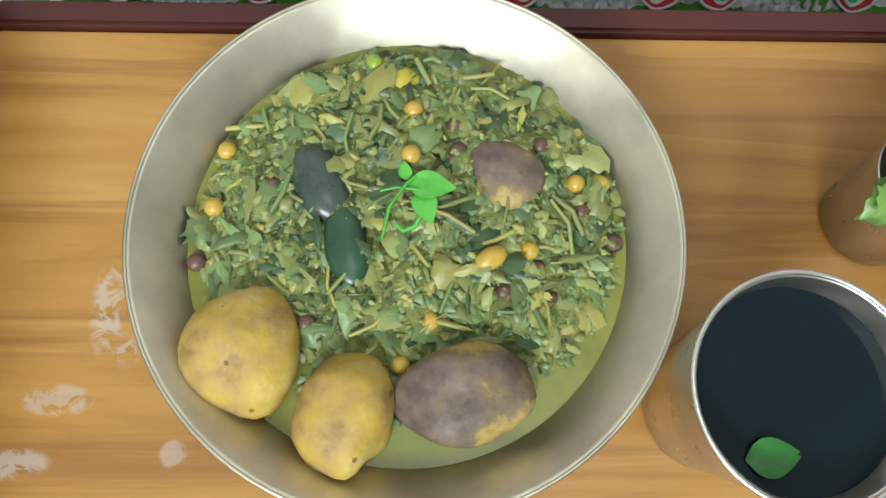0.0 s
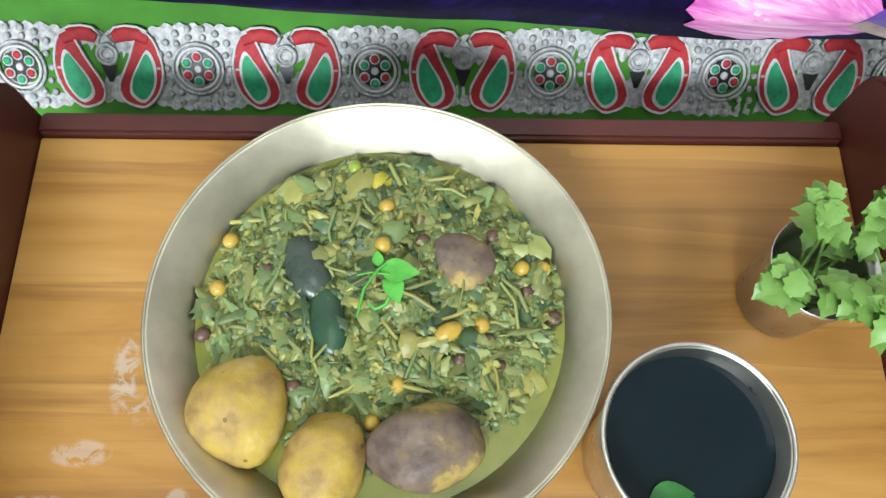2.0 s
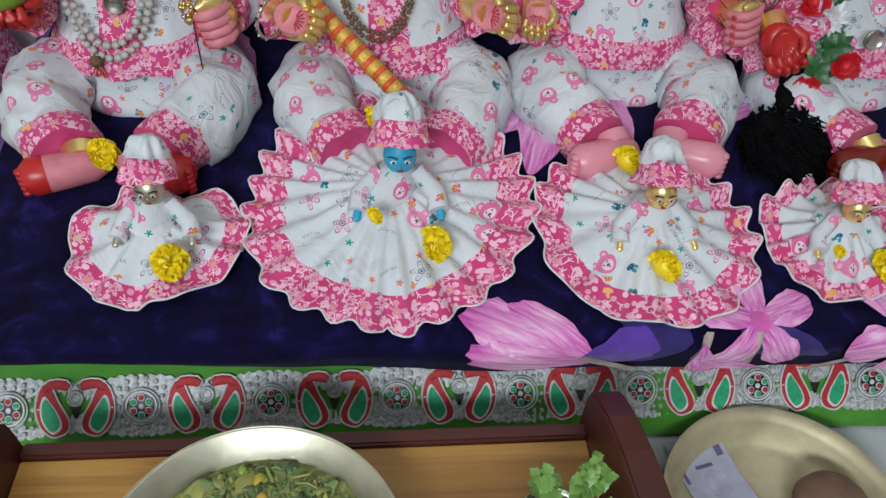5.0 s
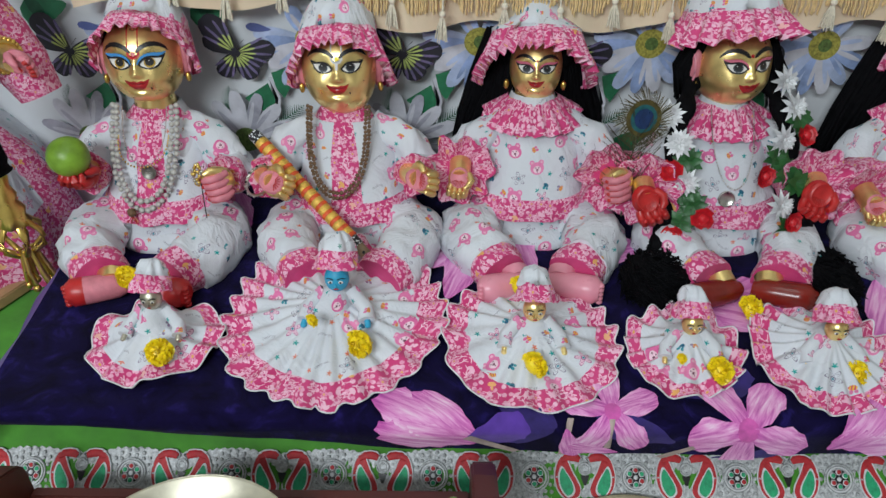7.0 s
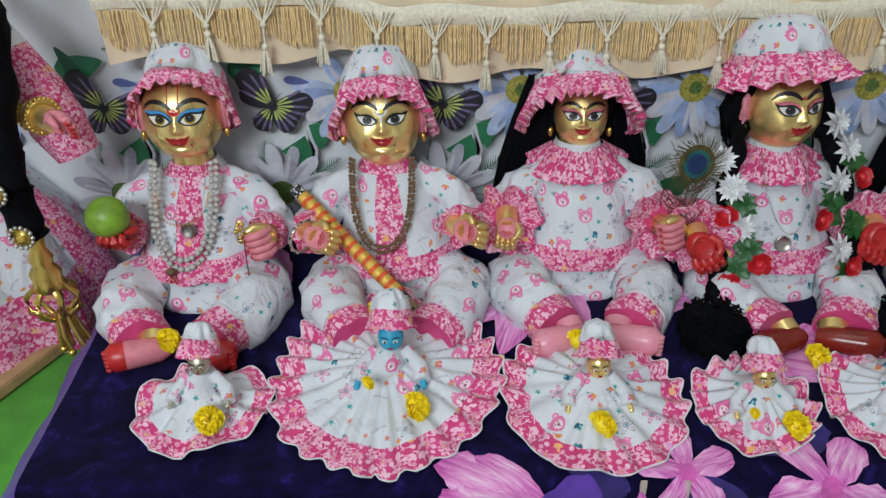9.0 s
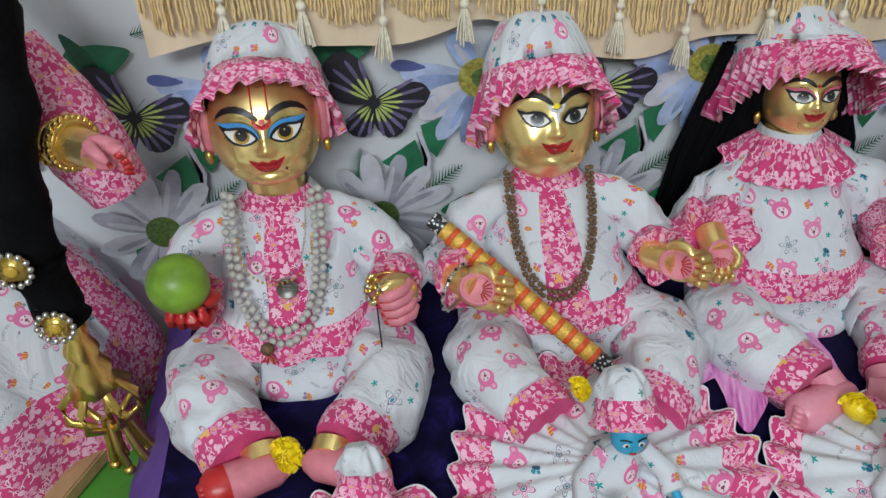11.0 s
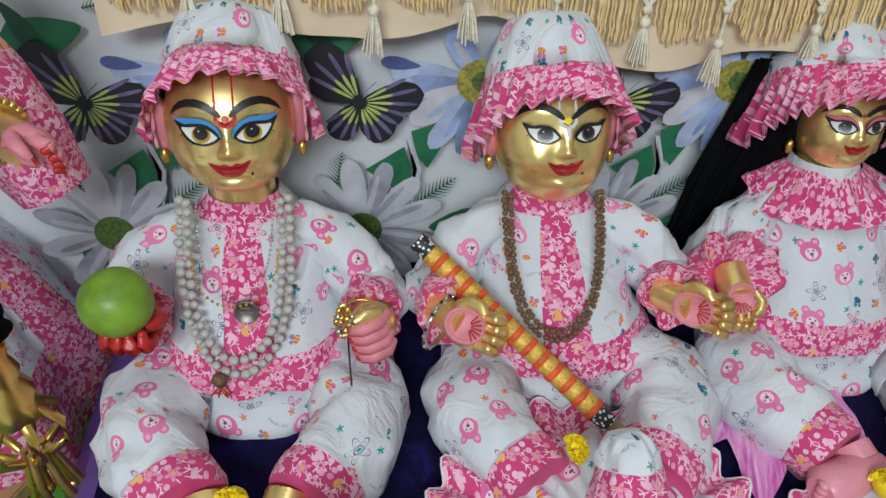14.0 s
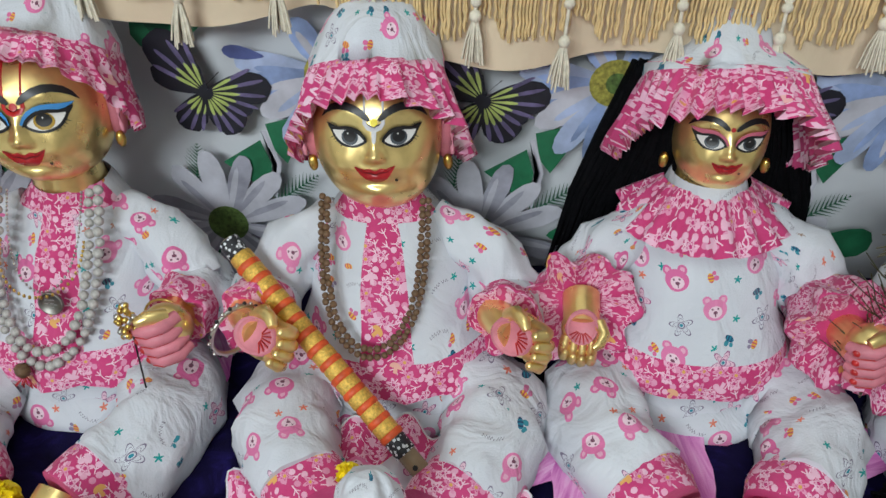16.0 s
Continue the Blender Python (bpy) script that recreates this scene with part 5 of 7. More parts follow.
        g.blob(hc + Vector((0, 0.028, -0.030)), (0.060, 0.024, 0.075), HAIR, None, 18, 12)
    if hair == 2:
        for s in (-1, 1):
            for k in range(44):
                a, h = rs.uniform(0, 6.283), rs.uniform(0, 1)
                top = hc + Vector((s * (0.044 + 0.012 * h), 0.010 + 0.018 * math.sin(a), 0.030))
                low = hc + Vector((s * (0.052 + 0.020 * h) + 0.006 * math.cos(a), 0.004 + 0.014 * math.sin(a), -0.040 - 0.018 * h))
                g.tube([top, top.lerp(low, 0.5) + Vector((s * 0.012, 0, 0)) + jit(0.003), low], [0.004, 0.0055, 0.002], HAIR, 6, 0.9, True, 0.001, sd + k)
            path = [hc + Vector((s * 0.050, 0.002, -0.02)), P(s * 0.068, 0.000, 0.30), P(s * 0.082, -0.026, 0.25), P(s * 0.092, -0.064, 0.19), P(s * 0.104, -0.100, 0.150), P(s * 0.110, -0.140, 0.128)]
            fine, fr = [], []
            for a in range(5):
                for k in range(6):
                    fine.append(path[a].lerp(path[a + 1], k / 6)), fr.append(0.013 + 0.003 * math.sin((a * 6 + k) * 1.25))
            g.tube(fine, fr, HAIR, 16, 0.85, True, 0.003, sd)
            c = P(s * 0.118, -0.160, 0.114)
            size = Vector((0.047, 0.046, 0.036)) if s < 0 else Vector((0.034, 0.062, 0.034))
            g.blob(c, size * 0.90, HAIR, None, 30, 18, 0.25, 30, sd)
            for k in range(520):
                v = Vector((rs.gauss(0, 1), rs.gauss(0, 1), rs.gauss(0, 1))).normalized()
                q = Vector((v.x * size.x, v.y * size.y, v.z * size.z))
                along = v.cross(Vector((0.3, 0.2, 1))).normalized() * rs.choice((-1, 1)) + jit(0.5) - Vector((0, 0.4, 0.3))
                g.tube([c + q * 0.92 - along * 0.010, c + q * 0.99, c + q * 1.03 + along * 0.013], [0.0016, 0.0020, 0.0005], HAIR, 4)
    ha = dict(base=hc + Vector((0, 0.010, 0.010)), tilt=20, rim=0.082, height=0.090, turn=turn, lift=0.034, droop=0.026)
    ha.update(hat_args)
    hat(g, **ha)
    g.v = [(x + bx * max(0.0, min(1.0, (0.33 - z) / 0.2)), y, z) for x, y, z in g.v]
    return tagged(g.build("seated_doll"), label, "doll", "seated dolls in a row")


seated_doll("brass-faced seated doll in pink and white pyjamas with blue eyelids", -0.186, turn=5, lid=BLUELID, iris=IRIS, mark=REDPAINT, foot=BLUSH, eye=0.80, face_scale=0.99,
            grips=(("red", (-0.268, 0.590, 0.222), (0, -0.25, 1), (-0.05, -1, 0.1)), ("fist", (-0.082, 0.584, 0.214), (0, -1, 0), (-0.5, -0.8, 0))),
            hat_args=dict(tilt=24, pleats=26, amp=0.006, sharp=0.7, side=3, lift=0.025, base=Vector((-0.184, 0.710, 0.360))), hz=0.003, bx=0.010)
seated_doll("brass-faced seated doll in pink and white pyjamas holding a flute", 0.093, turn=4, mark=WHITETHREAD, dot=MARIGOLD, foot=BLUSH, eye=0.72, up=0.007, tall=0.004, feet=False,
            grips=(("open", (0.000, 0.580, 0.216), (-0.15, -0.75, 0.65), (0.9, -0.35, -0.15)), ("open", (0.204, 0.590, 0.218), (-0.45, -0.8, 0.4), (1, -0.3, -0.1))),
            hat_args=dict(tilt=20, pleats=32, amp=0.009, sharp=0.9, height=0.096, lift=0.022, droop=0.034, base=Vector((0.093, 0.712, 0.346))), face_scale=0.97, hz=-0.010, bx=0.016)
seated_doll("small-faced brass doll with long black hair and ruffled pink collar", 0.376, dy=0.015, turn=-4, lid=PINKLID, foot=PINKFOOT, skin=BLUSH, eye=0.84,
            grips=(("open", (0.267, 0.616, 0.206), (-0.1, -0.9, 0.45), (-0.15, -0.5, -0.9)), ("fist", (0.486, 0.592, 0.212), (0, -1, 0), (0.3, -0.8, 0))),
            hair=1, collar=True, flare=0.018, placket=False, face_scale=0.70, hat_args=dict(base=Vector((0.378, 0.729, 0.338)), tilt=20, rim=0.096, pleats=40, amp=0.011, sharp=0.9, height=0.098, crown=0.40, lift=0.020, droop=0.030), hz=-0.012, head=(0.002, 0.004))
seated_doll("brass-faced doll with black braids, ruffled collar and flower garland", 0.655, turn=13, lid=PINKLID, foot=REDFOOT, skin=REDPAINT, eye=0.74, face_scale=0.96,
            grips=(("red", (0.528, 0.570, 0.198), (0, -1, 0.3), (0.3, -0.5, -0.6)), ("red", (0.764, 0.572, 0.206), (0, -1, 0.3), (-0.3, -0.5, -0.6))),
            hair=2, collar=True, flare=0.020, placket=False, hat_args=dict(tilt=14, rim=0.096, pleats=18, amp=0.009, height=0.095, sharp=0.0, lift=0.012, droop=0.0, base=Vector((0.650, 0.705, 0.378))))
seated_doll("seated doll in printed pyjamas at the end of the row", 0.95, turn=-5, lid=PINKLID, foot=PINKFOOT,
            grips=(("open", (0.852, 0.580, 0.185), (0, -0.8, 0.5), (0.1, -0.8, -0.5)), ("open", (1.05, 0.580, 0.19), (0, -0.8, 0.5), (0, -0.8, -0.5))), hair=1, collar=True, flare=0.02, placket=False)


# ---- small dolls in round dresses ----
def dress_doll(label, cx, cy, R, skin, turn=0.0, tilt=9.0, gap=0.0, pleats=24, zc=0.012, htop=0.0, amp=0.006, hood=1.0, lean=0.0):
    """A small doll whose pleated round dress is spread out on the blanket."""
    g = Geo()
    z0 = blanket_top(cx, cy) + zc
    m = Matrix.Translation((cx, cy, z0)) @ Matrix.Rotation(math.radians(turn), 4, "Z") @ Matrix.Rotation(math.radians(tilt), 4, "X")
    nr, ns = 12, 200
    ph = cx * 50

    def fn(i, j):
        u = i / (nr - 1)
        t = 2 * math.pi * j / ns
        pl = math.sin(t * pleats + 1.2 * math.sin(3 * t + ph) + ph)
        pl2 = pl * u ** 1.3
        r = R * (0.08 + 0.92 * u) * (1 + 0.035 * pl2 + 0.09 * noise.noise(Vector((math.cos(t) * 1.6, math.sin(t) * 1.6, ph))))
        if gap:
            r *= 1 - gap * max(0.0, math.sin(t)) ** 2
        z = 0.030 * (1 - u) ** 1.6 + amp * pl2 + 0.008 * u * noise.noise(Vector((math.cos(t) * 4, math.sin(t) * 4, u * 3 + ph)))
        q = m @ Vector((r * math.cos(t), r * math.sin(t), z))
        floor_z = blanket_top(q.x, q.y) + 0.0045 if q.y > 0.29 else blanket(q.x, 0.03).z
        return Vector((q.x, q.y, max(q.z, floor_z + 0.25 * amp * (pl + 1) * u)))
    g.grid(fn, nr, ns, lambda i, j: PINK if i >= nr - 4 else WHITE, True, lambda i, j: (cx * 3 + R * (0.08 + 0.92 * i / (nr - 1)) * math.cos(2 * math.pi * j / ns), 1 + R * (0.08 + 0.92 * i / (nr - 1)) * math.sin(2 * math.pi * j / ns)))
    rim = [fn(nr - 1, j) for j in range(ns)]
    g.tube(rim + [rim[0]], 0.0011, WHITETHREAD, 5, 1, False)
    k = R / 0.14
    ks = 0.62 + 0.38 * k
    body = Vector((cx + lean * 0.3, cy, z0 + 0.022))
    top = Vector((cx + lean, cy - 0.004, z0 + 0.022 + 0.040 * ks + htop))
    g.tube([body, body.lerp(top, 0.4), body.lerp(top, 0.8), top], [0.034 * ks, 0.024 * ks, 0.020 * ks, 0.009 * ks], WHITE, 18, 0.85, True, 0.003, ph)
    for s in (-1, 1):
        a = body.lerp(top, 0.78) + Vector((s * 0.016 * ks, 0, 0))
        b = a + Vector((s * 0.020 * ks, -0.012 * ks, -0.020 * ks))
        c = b + Vector((s * 0.004 * ks, -0.022 * ks, -0.010 * ks))
        g.tube([a, b, b.lerp(c, 0.75)], [0.009 * ks, 0.010 * ks, 0.0105 * ks], WHITE, 12, 1, True, 0.002, ph)
        g.tube([b.lerp(c, 0.6), c], [0.0042 * ks, 0.0036 * ks], skin, 8)
        g.blob(c, (0.0042 * ks, 0.0050 * ks, 0.0036 * ks), skin, None, 8, 6)
    hc = top + Vector((0, -0.003, 0.014 * ks))
    rr = (0.0155 * ks, 0.0145 * ks, 0.018 * ks)
    g.blob(hc, rr, skin, None, 18, 12)
    for s in (-1, 1):
        g.blob(hc + Vector((s * 0.0062 * ks, -0.0130 * ks, 0.002 * ks)), (0.0034 * ks, 0.0012 * ks, 0.0022 * ks), EYEWHITE, None, 8, 5)
        g.blob(hc + Vector((s * 0.0062 * ks, -0.0138 * ks, 0.002 * ks)), (0.0016 * ks, 0.0010 * ks, 0.0017 * ks), BLACK, None, 8, 5)
        g.tube([hc + Vector((s * 0.0025 * ks, -0.0142 * ks, 0.0065 * ks)), hc + Vector((s * 0.007 * ks, -0.0132 * ks, 0.0080 * ks)), hc + Vector((s * 0.011 * ks, -0.0108 * ks, 0.0062 * ks))], 0.0007 * ks, BLACK, 5)
    g.blob(hc + Vector((0, -0.0140 * ks, -0.0075 * ks)), (0.0034 * ks, 0.0012 * ks, 0.0012 * ks), LIPS, None, 8, 5)
    g.blob(hc + Vector((0, -0.0148 * ks, -0.002 * ks)), (0.0018 * ks, 0.0018 * ks, 0.0034 * ks), skin, None, 8, 5)
    hat(g, base=hc + Vector((0, 0.006 * ks, 0.008 * ks)), tilt=34, rim=0.034 * ks * hood, height=0.048 * ks, pleats=12, amp=0.0022, nseg=60, sharp=0.2)
    return tagged(g.build("dress_doll"), label, "doll", "small dolls in round dresses")


dress_doll("small silver-faced doll in a ruffled pink-edged dress", -0.120, 0.396, 0.084, BELL, gap=0.40, pleats=9, tilt=6, htop=-0.006, amp=0.007, lean=0.008)
dress_doll("turquoise-faced small doll in a wide round pleated dress", 0.102, 0.432, 0.146, BLUESKIN, pleats=24, tilt=10, amp=0.006, htop=-0.012, lean=0.010)
dress_doll("small gold-faced doll in a round pink-edged white dress", 0.358, 0.392, 0.112, GOLD, pleats=17, tilt=8, htop=-0.018, amp=0.005)
dress_doll("tiny gold-faced doll in a ruffled pink and white dress", 0.548, 0.376, 0.074, GOLD, pleats=15, tilt=8, amp=0.006, htop=-0.020)
dress_doll("tiny doll in a ruffled pink dress at the row's end", 0.722, 0.374, 0.092, GOLD, pleats=17, tilt=8, amp=0.007, htop=-0.026)


# ---- standing doll beside the row ----
def standing_doll():
    g = Geo()
    c = Vector((-0.585, 0.720, 0))

    def warp(q, t, i):
        k = 1 - i / 9
        return Vector((q.x * (1 + 0.06 * k * math.sin(11 * t)), q.y * (1 + 0.06 * k * math.sin(11 * t)), q.z))
    prof = [(0.222, 0.016), (0.220, 0.035), (0.216, 0.065), (0.200, 0.12), (0.165, 0.19), (0.105, 0.26), (0.075, 0.31), (0.065, 0.38), (0.08, 0.46), (0.085, 0.52), (0.06, 0.57), (0.03, 0.59)]
    g.lathe(prof, lambda i, j: PINK if i < 3 or j < 2 or j > 87 else WHITE, 90, Matrix.Translation(c), warp)
    g.tube([c + Vector((0, 0, 0.57)), c + Vector((0, 0, 0.63))], 0.03, GOLD, 16)
    g.blob(c + Vector((0, -0.01, 0.68)), (0.055, 0.052, 0.065), GOLD, None, 20, 14)
    g.blob(c + Vector((0, 0.012, 0.70)), (0.062, 0.055, 0.066), HAIR, None, 20, 14)
    # bell sleeve, raised
    pts = [(-0.455, 0.670, 0.560), (-0.415, 0.665, 0.505), (-0.382, 0.660, 0.455), (-0.356, 0.656, 0.405), (-0.336, 0.654, 0.362), (-0.322, 0.652, 0.318)]
    fine = [Vector(p) for p in pts]
    g.tube(fine, [0.026, 0.030, 0.036, 0.041, 0.044, 0.030], [WHITE, WHITE, PINK, PINK, PINK], 30, 0.75, True, 0.008, 3.0)
    hp = Vector((-0.308, 0.590, 0.386))
    g.tube([(-0.365, 0.640, 0.384), hp], [0.018, 0.015], GOLD, 16)
    palm(g, hp + Vector((0.006, -0.004, 0.0)), (-0.25, -0.75, -0.45), (1, -0.35, -0.25), BLUSH, BLUSH, 0.92, REDPAINT, 1.2, 0.35)
    # braid
    braid = [(-0.385, 0.600, 0.62), (-0.366, 0.586, 0.52), (-0.368, 0.578, 0.43), (-0.378, 0.572, 0.36), (-0.380, 0.568, 0.30), (-0.370, 0.566, 0.250), (-0.366, 0.566, 0.232)]
    fine, rad = [], []
    for a in range(6):
        for k in range(6):
            fine.append(Vector(braid[a]).lerp(Vector(braid[a + 1]), k / 6))
            rad.append((0.039 - 0.0030 * (a + k / 6)) * (1 + 0.10 * math.sin((a * 6 + k) * 1.1)))
    g.tube(fine, rad, HAIR, 18, 0.8, True, 0.004, 7)
    return tagged(g.build("standing_doll"), "standing doll in a white and pink dress with a black braid", "doll")


standing_doll()

# ---- low wooden table ----
table = empty("low_table", "low wooden table with a honey wood top and maroon raised edges", "table", at=(0, 0, FLOOR))


def table_part(name, lo, hi, mat, bevel=0.002, label=""):
    g = Geo()
    off = Vector((0, 0, -FLOOR))
    g.box(Vector(lo) + off, Vector(hi) + off, mat, bevel)
    return g.build(name, table, label, False)


table_part("top_board", (-0.224, -0.30, -0.022), (0.278, 0.2125, 0.0), WOOD, 0.001, "honey coloured wooden board")
table_part("back_rail", (-0.224, 0.2130, FLOOR), (0.278, 0.2275, 0.006), MAROON)
table_part("front_rail", (-0.224, -0.325, FLOOR), (0.278, -0.3005, 0.016), MAROON)


def side_board(x0, x1, back):
    """An end board whose top edge rises in a curve from its back corner."""
    prof = [(back, FLOOR), (back, 0.030), (back - 0.002, 0.040), (back - 0.007, 0.048), (back - 0.016, 0.055), (back - 0.045, 0.070), (back - 0.085, 0.084), (back - 0.13, 0.094), (back - 0.20, 0.100), (-0.18, 0.100), (-0.27, 0.088), (-0.325, 0.060), (-0.33, 0.030), (-0.33, FLOOR)]
    bm = bmesh.new()
    loops = [[bm.verts.new((x, y, z - FLOOR)) for y, z in prof] for x in (x0, x1)]
    n = len(prof)
    bm.faces.new(loops[0]), bm.faces.new(loops[1][::-1])
    for k in range(n):
        bm.faces.new((loops[0][k], loops[1][k], loops[1][(k + 1) % n], loops[0][(k + 1) % n]))
    bmesh.ops.recalc_face_normals(bm, faces=bm.faces)
    bmesh.ops.bevel(bm, geom=[e for e in bm.edges if abs(e.verts[0].co.x - e.verts[1].co.x) < 1e-5], offset=0.0025, segments=2, affect="EDGES")
    me = bpy.data.meshes.new("side_board")
    bm.to_mesh(me)
    bm.free()
    me.materials.append(MAROON)
    ob = new("side_board", me)
    ob.parent = table


side_board(-0.252, -0.2245, 0.228)
side_board(0.2785, 0.306, 0.240)

# ---- bowl of greens ----
BC = Vector((-0.0070, 0.0905, 0.0))
g = Geo()
outer = [(0.0, 0.0005), (0.070, 0.0005), (0.082, 0.004), (0.090, 0.013), (0.102, 0.031), (0.1172, 0.0495), (0.1182, 0.0505)]
inner = [(0.1177, 0.0515), (0.1157, 0.0505), (0.100, 0.0320), (0.088, 0.0150), (0.079, 0.0065), (0.0, 0.0045)]
g.lathe(outer + inner, BELL, 96, Matrix.Translation(BC))
bowl = tagged(g.build("bell_metal_bowl"), "wide flared bell metal bowl full of cooked greens", "bowl")
g = Geo()
g.tube([BC + Vector((0.1179 * math.cos(t), 0.1179 * math.sin(t), 0.0510)) for t in [k * 2 * math.pi / 96 for k in range(97)]], 0.0009, BELL, 8, 1, False)
g.build("rim", bowl)

BROTH = Net("yellow_green_broth")
BROTH = BROTH.done(BROTH.ramp(BROTH.noise(40, 4), [(0.3, (0.125, 0.14, 0.018)), (0.7, (0.21, 0.215, 0.035))]), 0.3, 0, 0, 0.5)
g = Geo()
g.lathe([(0.0, 0.0300), (0.05, 0.0300), (0.0984, 0.0300)], BROTH, 64, Matrix.Translation(BC))
tagged(g.build("broth"), "thin yellow-green gravy in the bowl", "gravy")


def heap_z(x, y):
    """The height of the cooked greens over the bowl's floor."""
    d = math.hypot((x - BC.x) / 0.092, (y - (BC.y + 0.012)) / 0.083)
    low = max(0.0, (0.050 - y) / 0.05)
    base = 0.0425 - 0.012 * d ** 3 - 0.013 * low
    return base + 0.0040 * noise.noise(Vector((x * 70, y * 70, 1))) + 0.0034 * noise.noise(Vector((x * 170, y * 170, 4)))


g = Geo()
g.grid(lambda i, j: BC + Vector((0.0965 * i / 70 * math.cos(2 * math.pi * j / 150), 0.0965 * i / 70 * math.sin(2 * math.pi * j / 150), 0)) + Vector((0, 0, heap_z(BC.x + 0.0965 * i / 70 * math.cos(2 * math.pi * j / 150), BC.y + 0.0965 * i / 70 * math.sin(2 * math.pi * j / 150)))),
       71, 150, mush(), True)
tagged(g.build("cooked_greens"), "soft mash of stewed dark green leaves in the bowl", "greens", kind="stuff")


def scrap(g, p, length, width, ang, pitch, bend, mat):
    """One torn and crumpled piece of stewed leaf."""
    d = Vector((math.cos(ang) * math.cos(pitch), math.sin(ang) * math.cos(pitch), math.sin(pitch)))
    n = Vector((-math.sin(ang), math.cos(ang), rnd(-0.6, 0.6))).normalized()
    rows = []
    for k in range(6):
        u = k / 5 - 0.5
        w = width * (1.05 - (abs(u) * 1.7) ** 2.4)
        row = []
        for q in (-1, -0.35, 0.35, 1):
            c = p + d * (u * length + rnd(-0.12, 0.12) * length) + n * w * q * rnd(0.55, 1.25) + Vector((0, 0, -bend * u * u * length))
            row.append(c + Vector((0, 0, 0.0022 * noise.noise(c * 420) + width * 0.25 * (1 - q * q))))
        rows.append(row)
    g.grid(lambda i, j: rows[i][j], 6, 4, mat)


SCRAPS = [leafy("stewed_leaf_olive", (0.240, 0.265, 0.085)), leafy("stewed_leaf_green", (0.150, 0.215, 0.075)), leafy("stewed_leaf_dark", (0.050, 0.095, 0.035)), leafy("stewed_leaf_yellow", (0.36, 0.34, 0.09))]
g = Geo()
rs = random.Random(11)
for k in range(4600):
    a, r = rs.uniform(0, 6.283), math.sqrt(rs.random())
    x, y = BC.x + 0.001 + 0.0945 * r * math.cos(a), BC.y + 0.006 + 0.085 * r * math.sin(a)
    if y < 0.046 and rs.random() < (0.25 if x > 0.03 else 0.5):
        continue
    big = rs.random() < 0.08
    L = rs.uniform(0.010, 0.024) if big else rs.uniform(0.004, 0.011)
    W = rs.uniform(0.003, 0.0075) if big else rs.uniform(0.0008, 0.0027)
    z = max(0.031, heap_z(x, y)) + rs.uniform(-0.0030, 0.0010)
    random.seed(k)
    scrap(g, Vector((x, y, z)), L, W, rs.uniform(0, 6.283), rs.uniform(-0.5, 0.5), rs.uniform(0, 1.2), SCRAPS[rs.choices((0, 1, 2, 3), (5, 5, 1.4, 0.9))[0]])
# long limp strips, dark and olive
for k in range(110):
    a, r = rs.uniform(0, 6.283), math.sqrt(rs.random())
    x, y = BC.x + 0.002 + 0.088 * r * math.cos(a), BC.y + 0.008 + 0.078 * r * math.sin(a)
    if y < 0.05 and rs.random() < 0.6:
        continue
    random.seed(9000 + k)
    scrap(g, Vector((x, y, max(0.032, heap_z(x, y)) + rs.uniform(0.0002, 0.0022))), rs.uniform(0.010, 0.022), rs.uniform(0.0010, 0.0030), rs.uniform(0, 6.283), rs.uniform(-0.12, 0.12), rs.uniform(0, 0.5), SCRAPS[rs.choices((0, 1, 2, 3), (4, 4, 3, 1.2))[0]])
for k in range(52):
    a, r = rs.uniform(0, 6.283), math.sqrt(rs.random())
    x, y = BC.x + 0.092 * r * math.cos(a), BC.y + 0.008 + 0.082 * r * math.sin(a)
    if y < 0.045:
        continue
    t = rs.uniform(0, 6.283)
    L = rs.uniform(0.004, 0.014)
    p = Vector((x, y, heap_z(x, y) + 0.0018))
    d = Vector((math.cos(t), math.sin(t), rs.uniform(-0.15, 0.15))) * L
    g.tube([p - d, p + Vector((-d.y, d.x, 0)) * rs.uniform(-0.25, 0.25) + Vector((0, 0, 0.0012)), p + d + Vector((0, 0, -0.001))], rs.uniform(0.0006, 0.0014), SCRAPS[rs.choice((0, 1, 3))], 6)
random.seed(5)
tagged(g.build("leaf_scraps"), "torn stewed leaf scraps and stalks over the greens", "greens", kind="stuff")


def lump(name, label, cat, c, r, mat, rot=(0, 0, 0), rough=0.10, freq=45, group="", seg=28):
    g = Geo()
    g.blob((0, 0, 0), r, mat, None, seg, seg // 2 + 2, rough, freq, c[0] * 90 + c[1] * 40)
    ob = g.build(name)
    ob.location, ob.rotation_euler = c, [math.radians(a) for a in rot]
    return tagged(ob, label, cat, group)


YPOT = potato("turmeric_potato", [(0.34, (0.24, 0.15, 0.05)), (0.45, (0.40, 0.26, 0.075)), (0.55, (0.47, 0.32, 0.055)), (0.66, (0.56, 0.41, 0.15))])
BPOT = potato("purple_brown_potato", [(0.36, (0.09, 0.06, 0.05)), (0.47, (0.16, 0.115, 0.09)), (0.55, (0.21, 0.15, 0.085)), (0.62, (0.42, 0.30, 0.09))])
lump("potato", "round boiled turmeric-yellow potato in the gravy", "potato", (-0.0765, 0.040, 0.036), (0.0245, 0.0255, 0.020), YPOT, (0, 0, 15), 0.24, 48, "potatoes")
lump("potato", "oval boiled turmeric-yellow potato in the gravy", "potato", (-0.0315, 0.014, 0.037), (0.0205, 0.0265, 0.0195), YPOT, (0, 0, -8), 0.24, 55, "potatoes")
lump("potato", "oval purple-brown skinned potato in the gravy", "potato", (0.0180, 0.0225, 0.037), (0.0290, 0.0215, 0.0195), BPOT, (0, 0, 8), 0.22, 55, "potatoes")
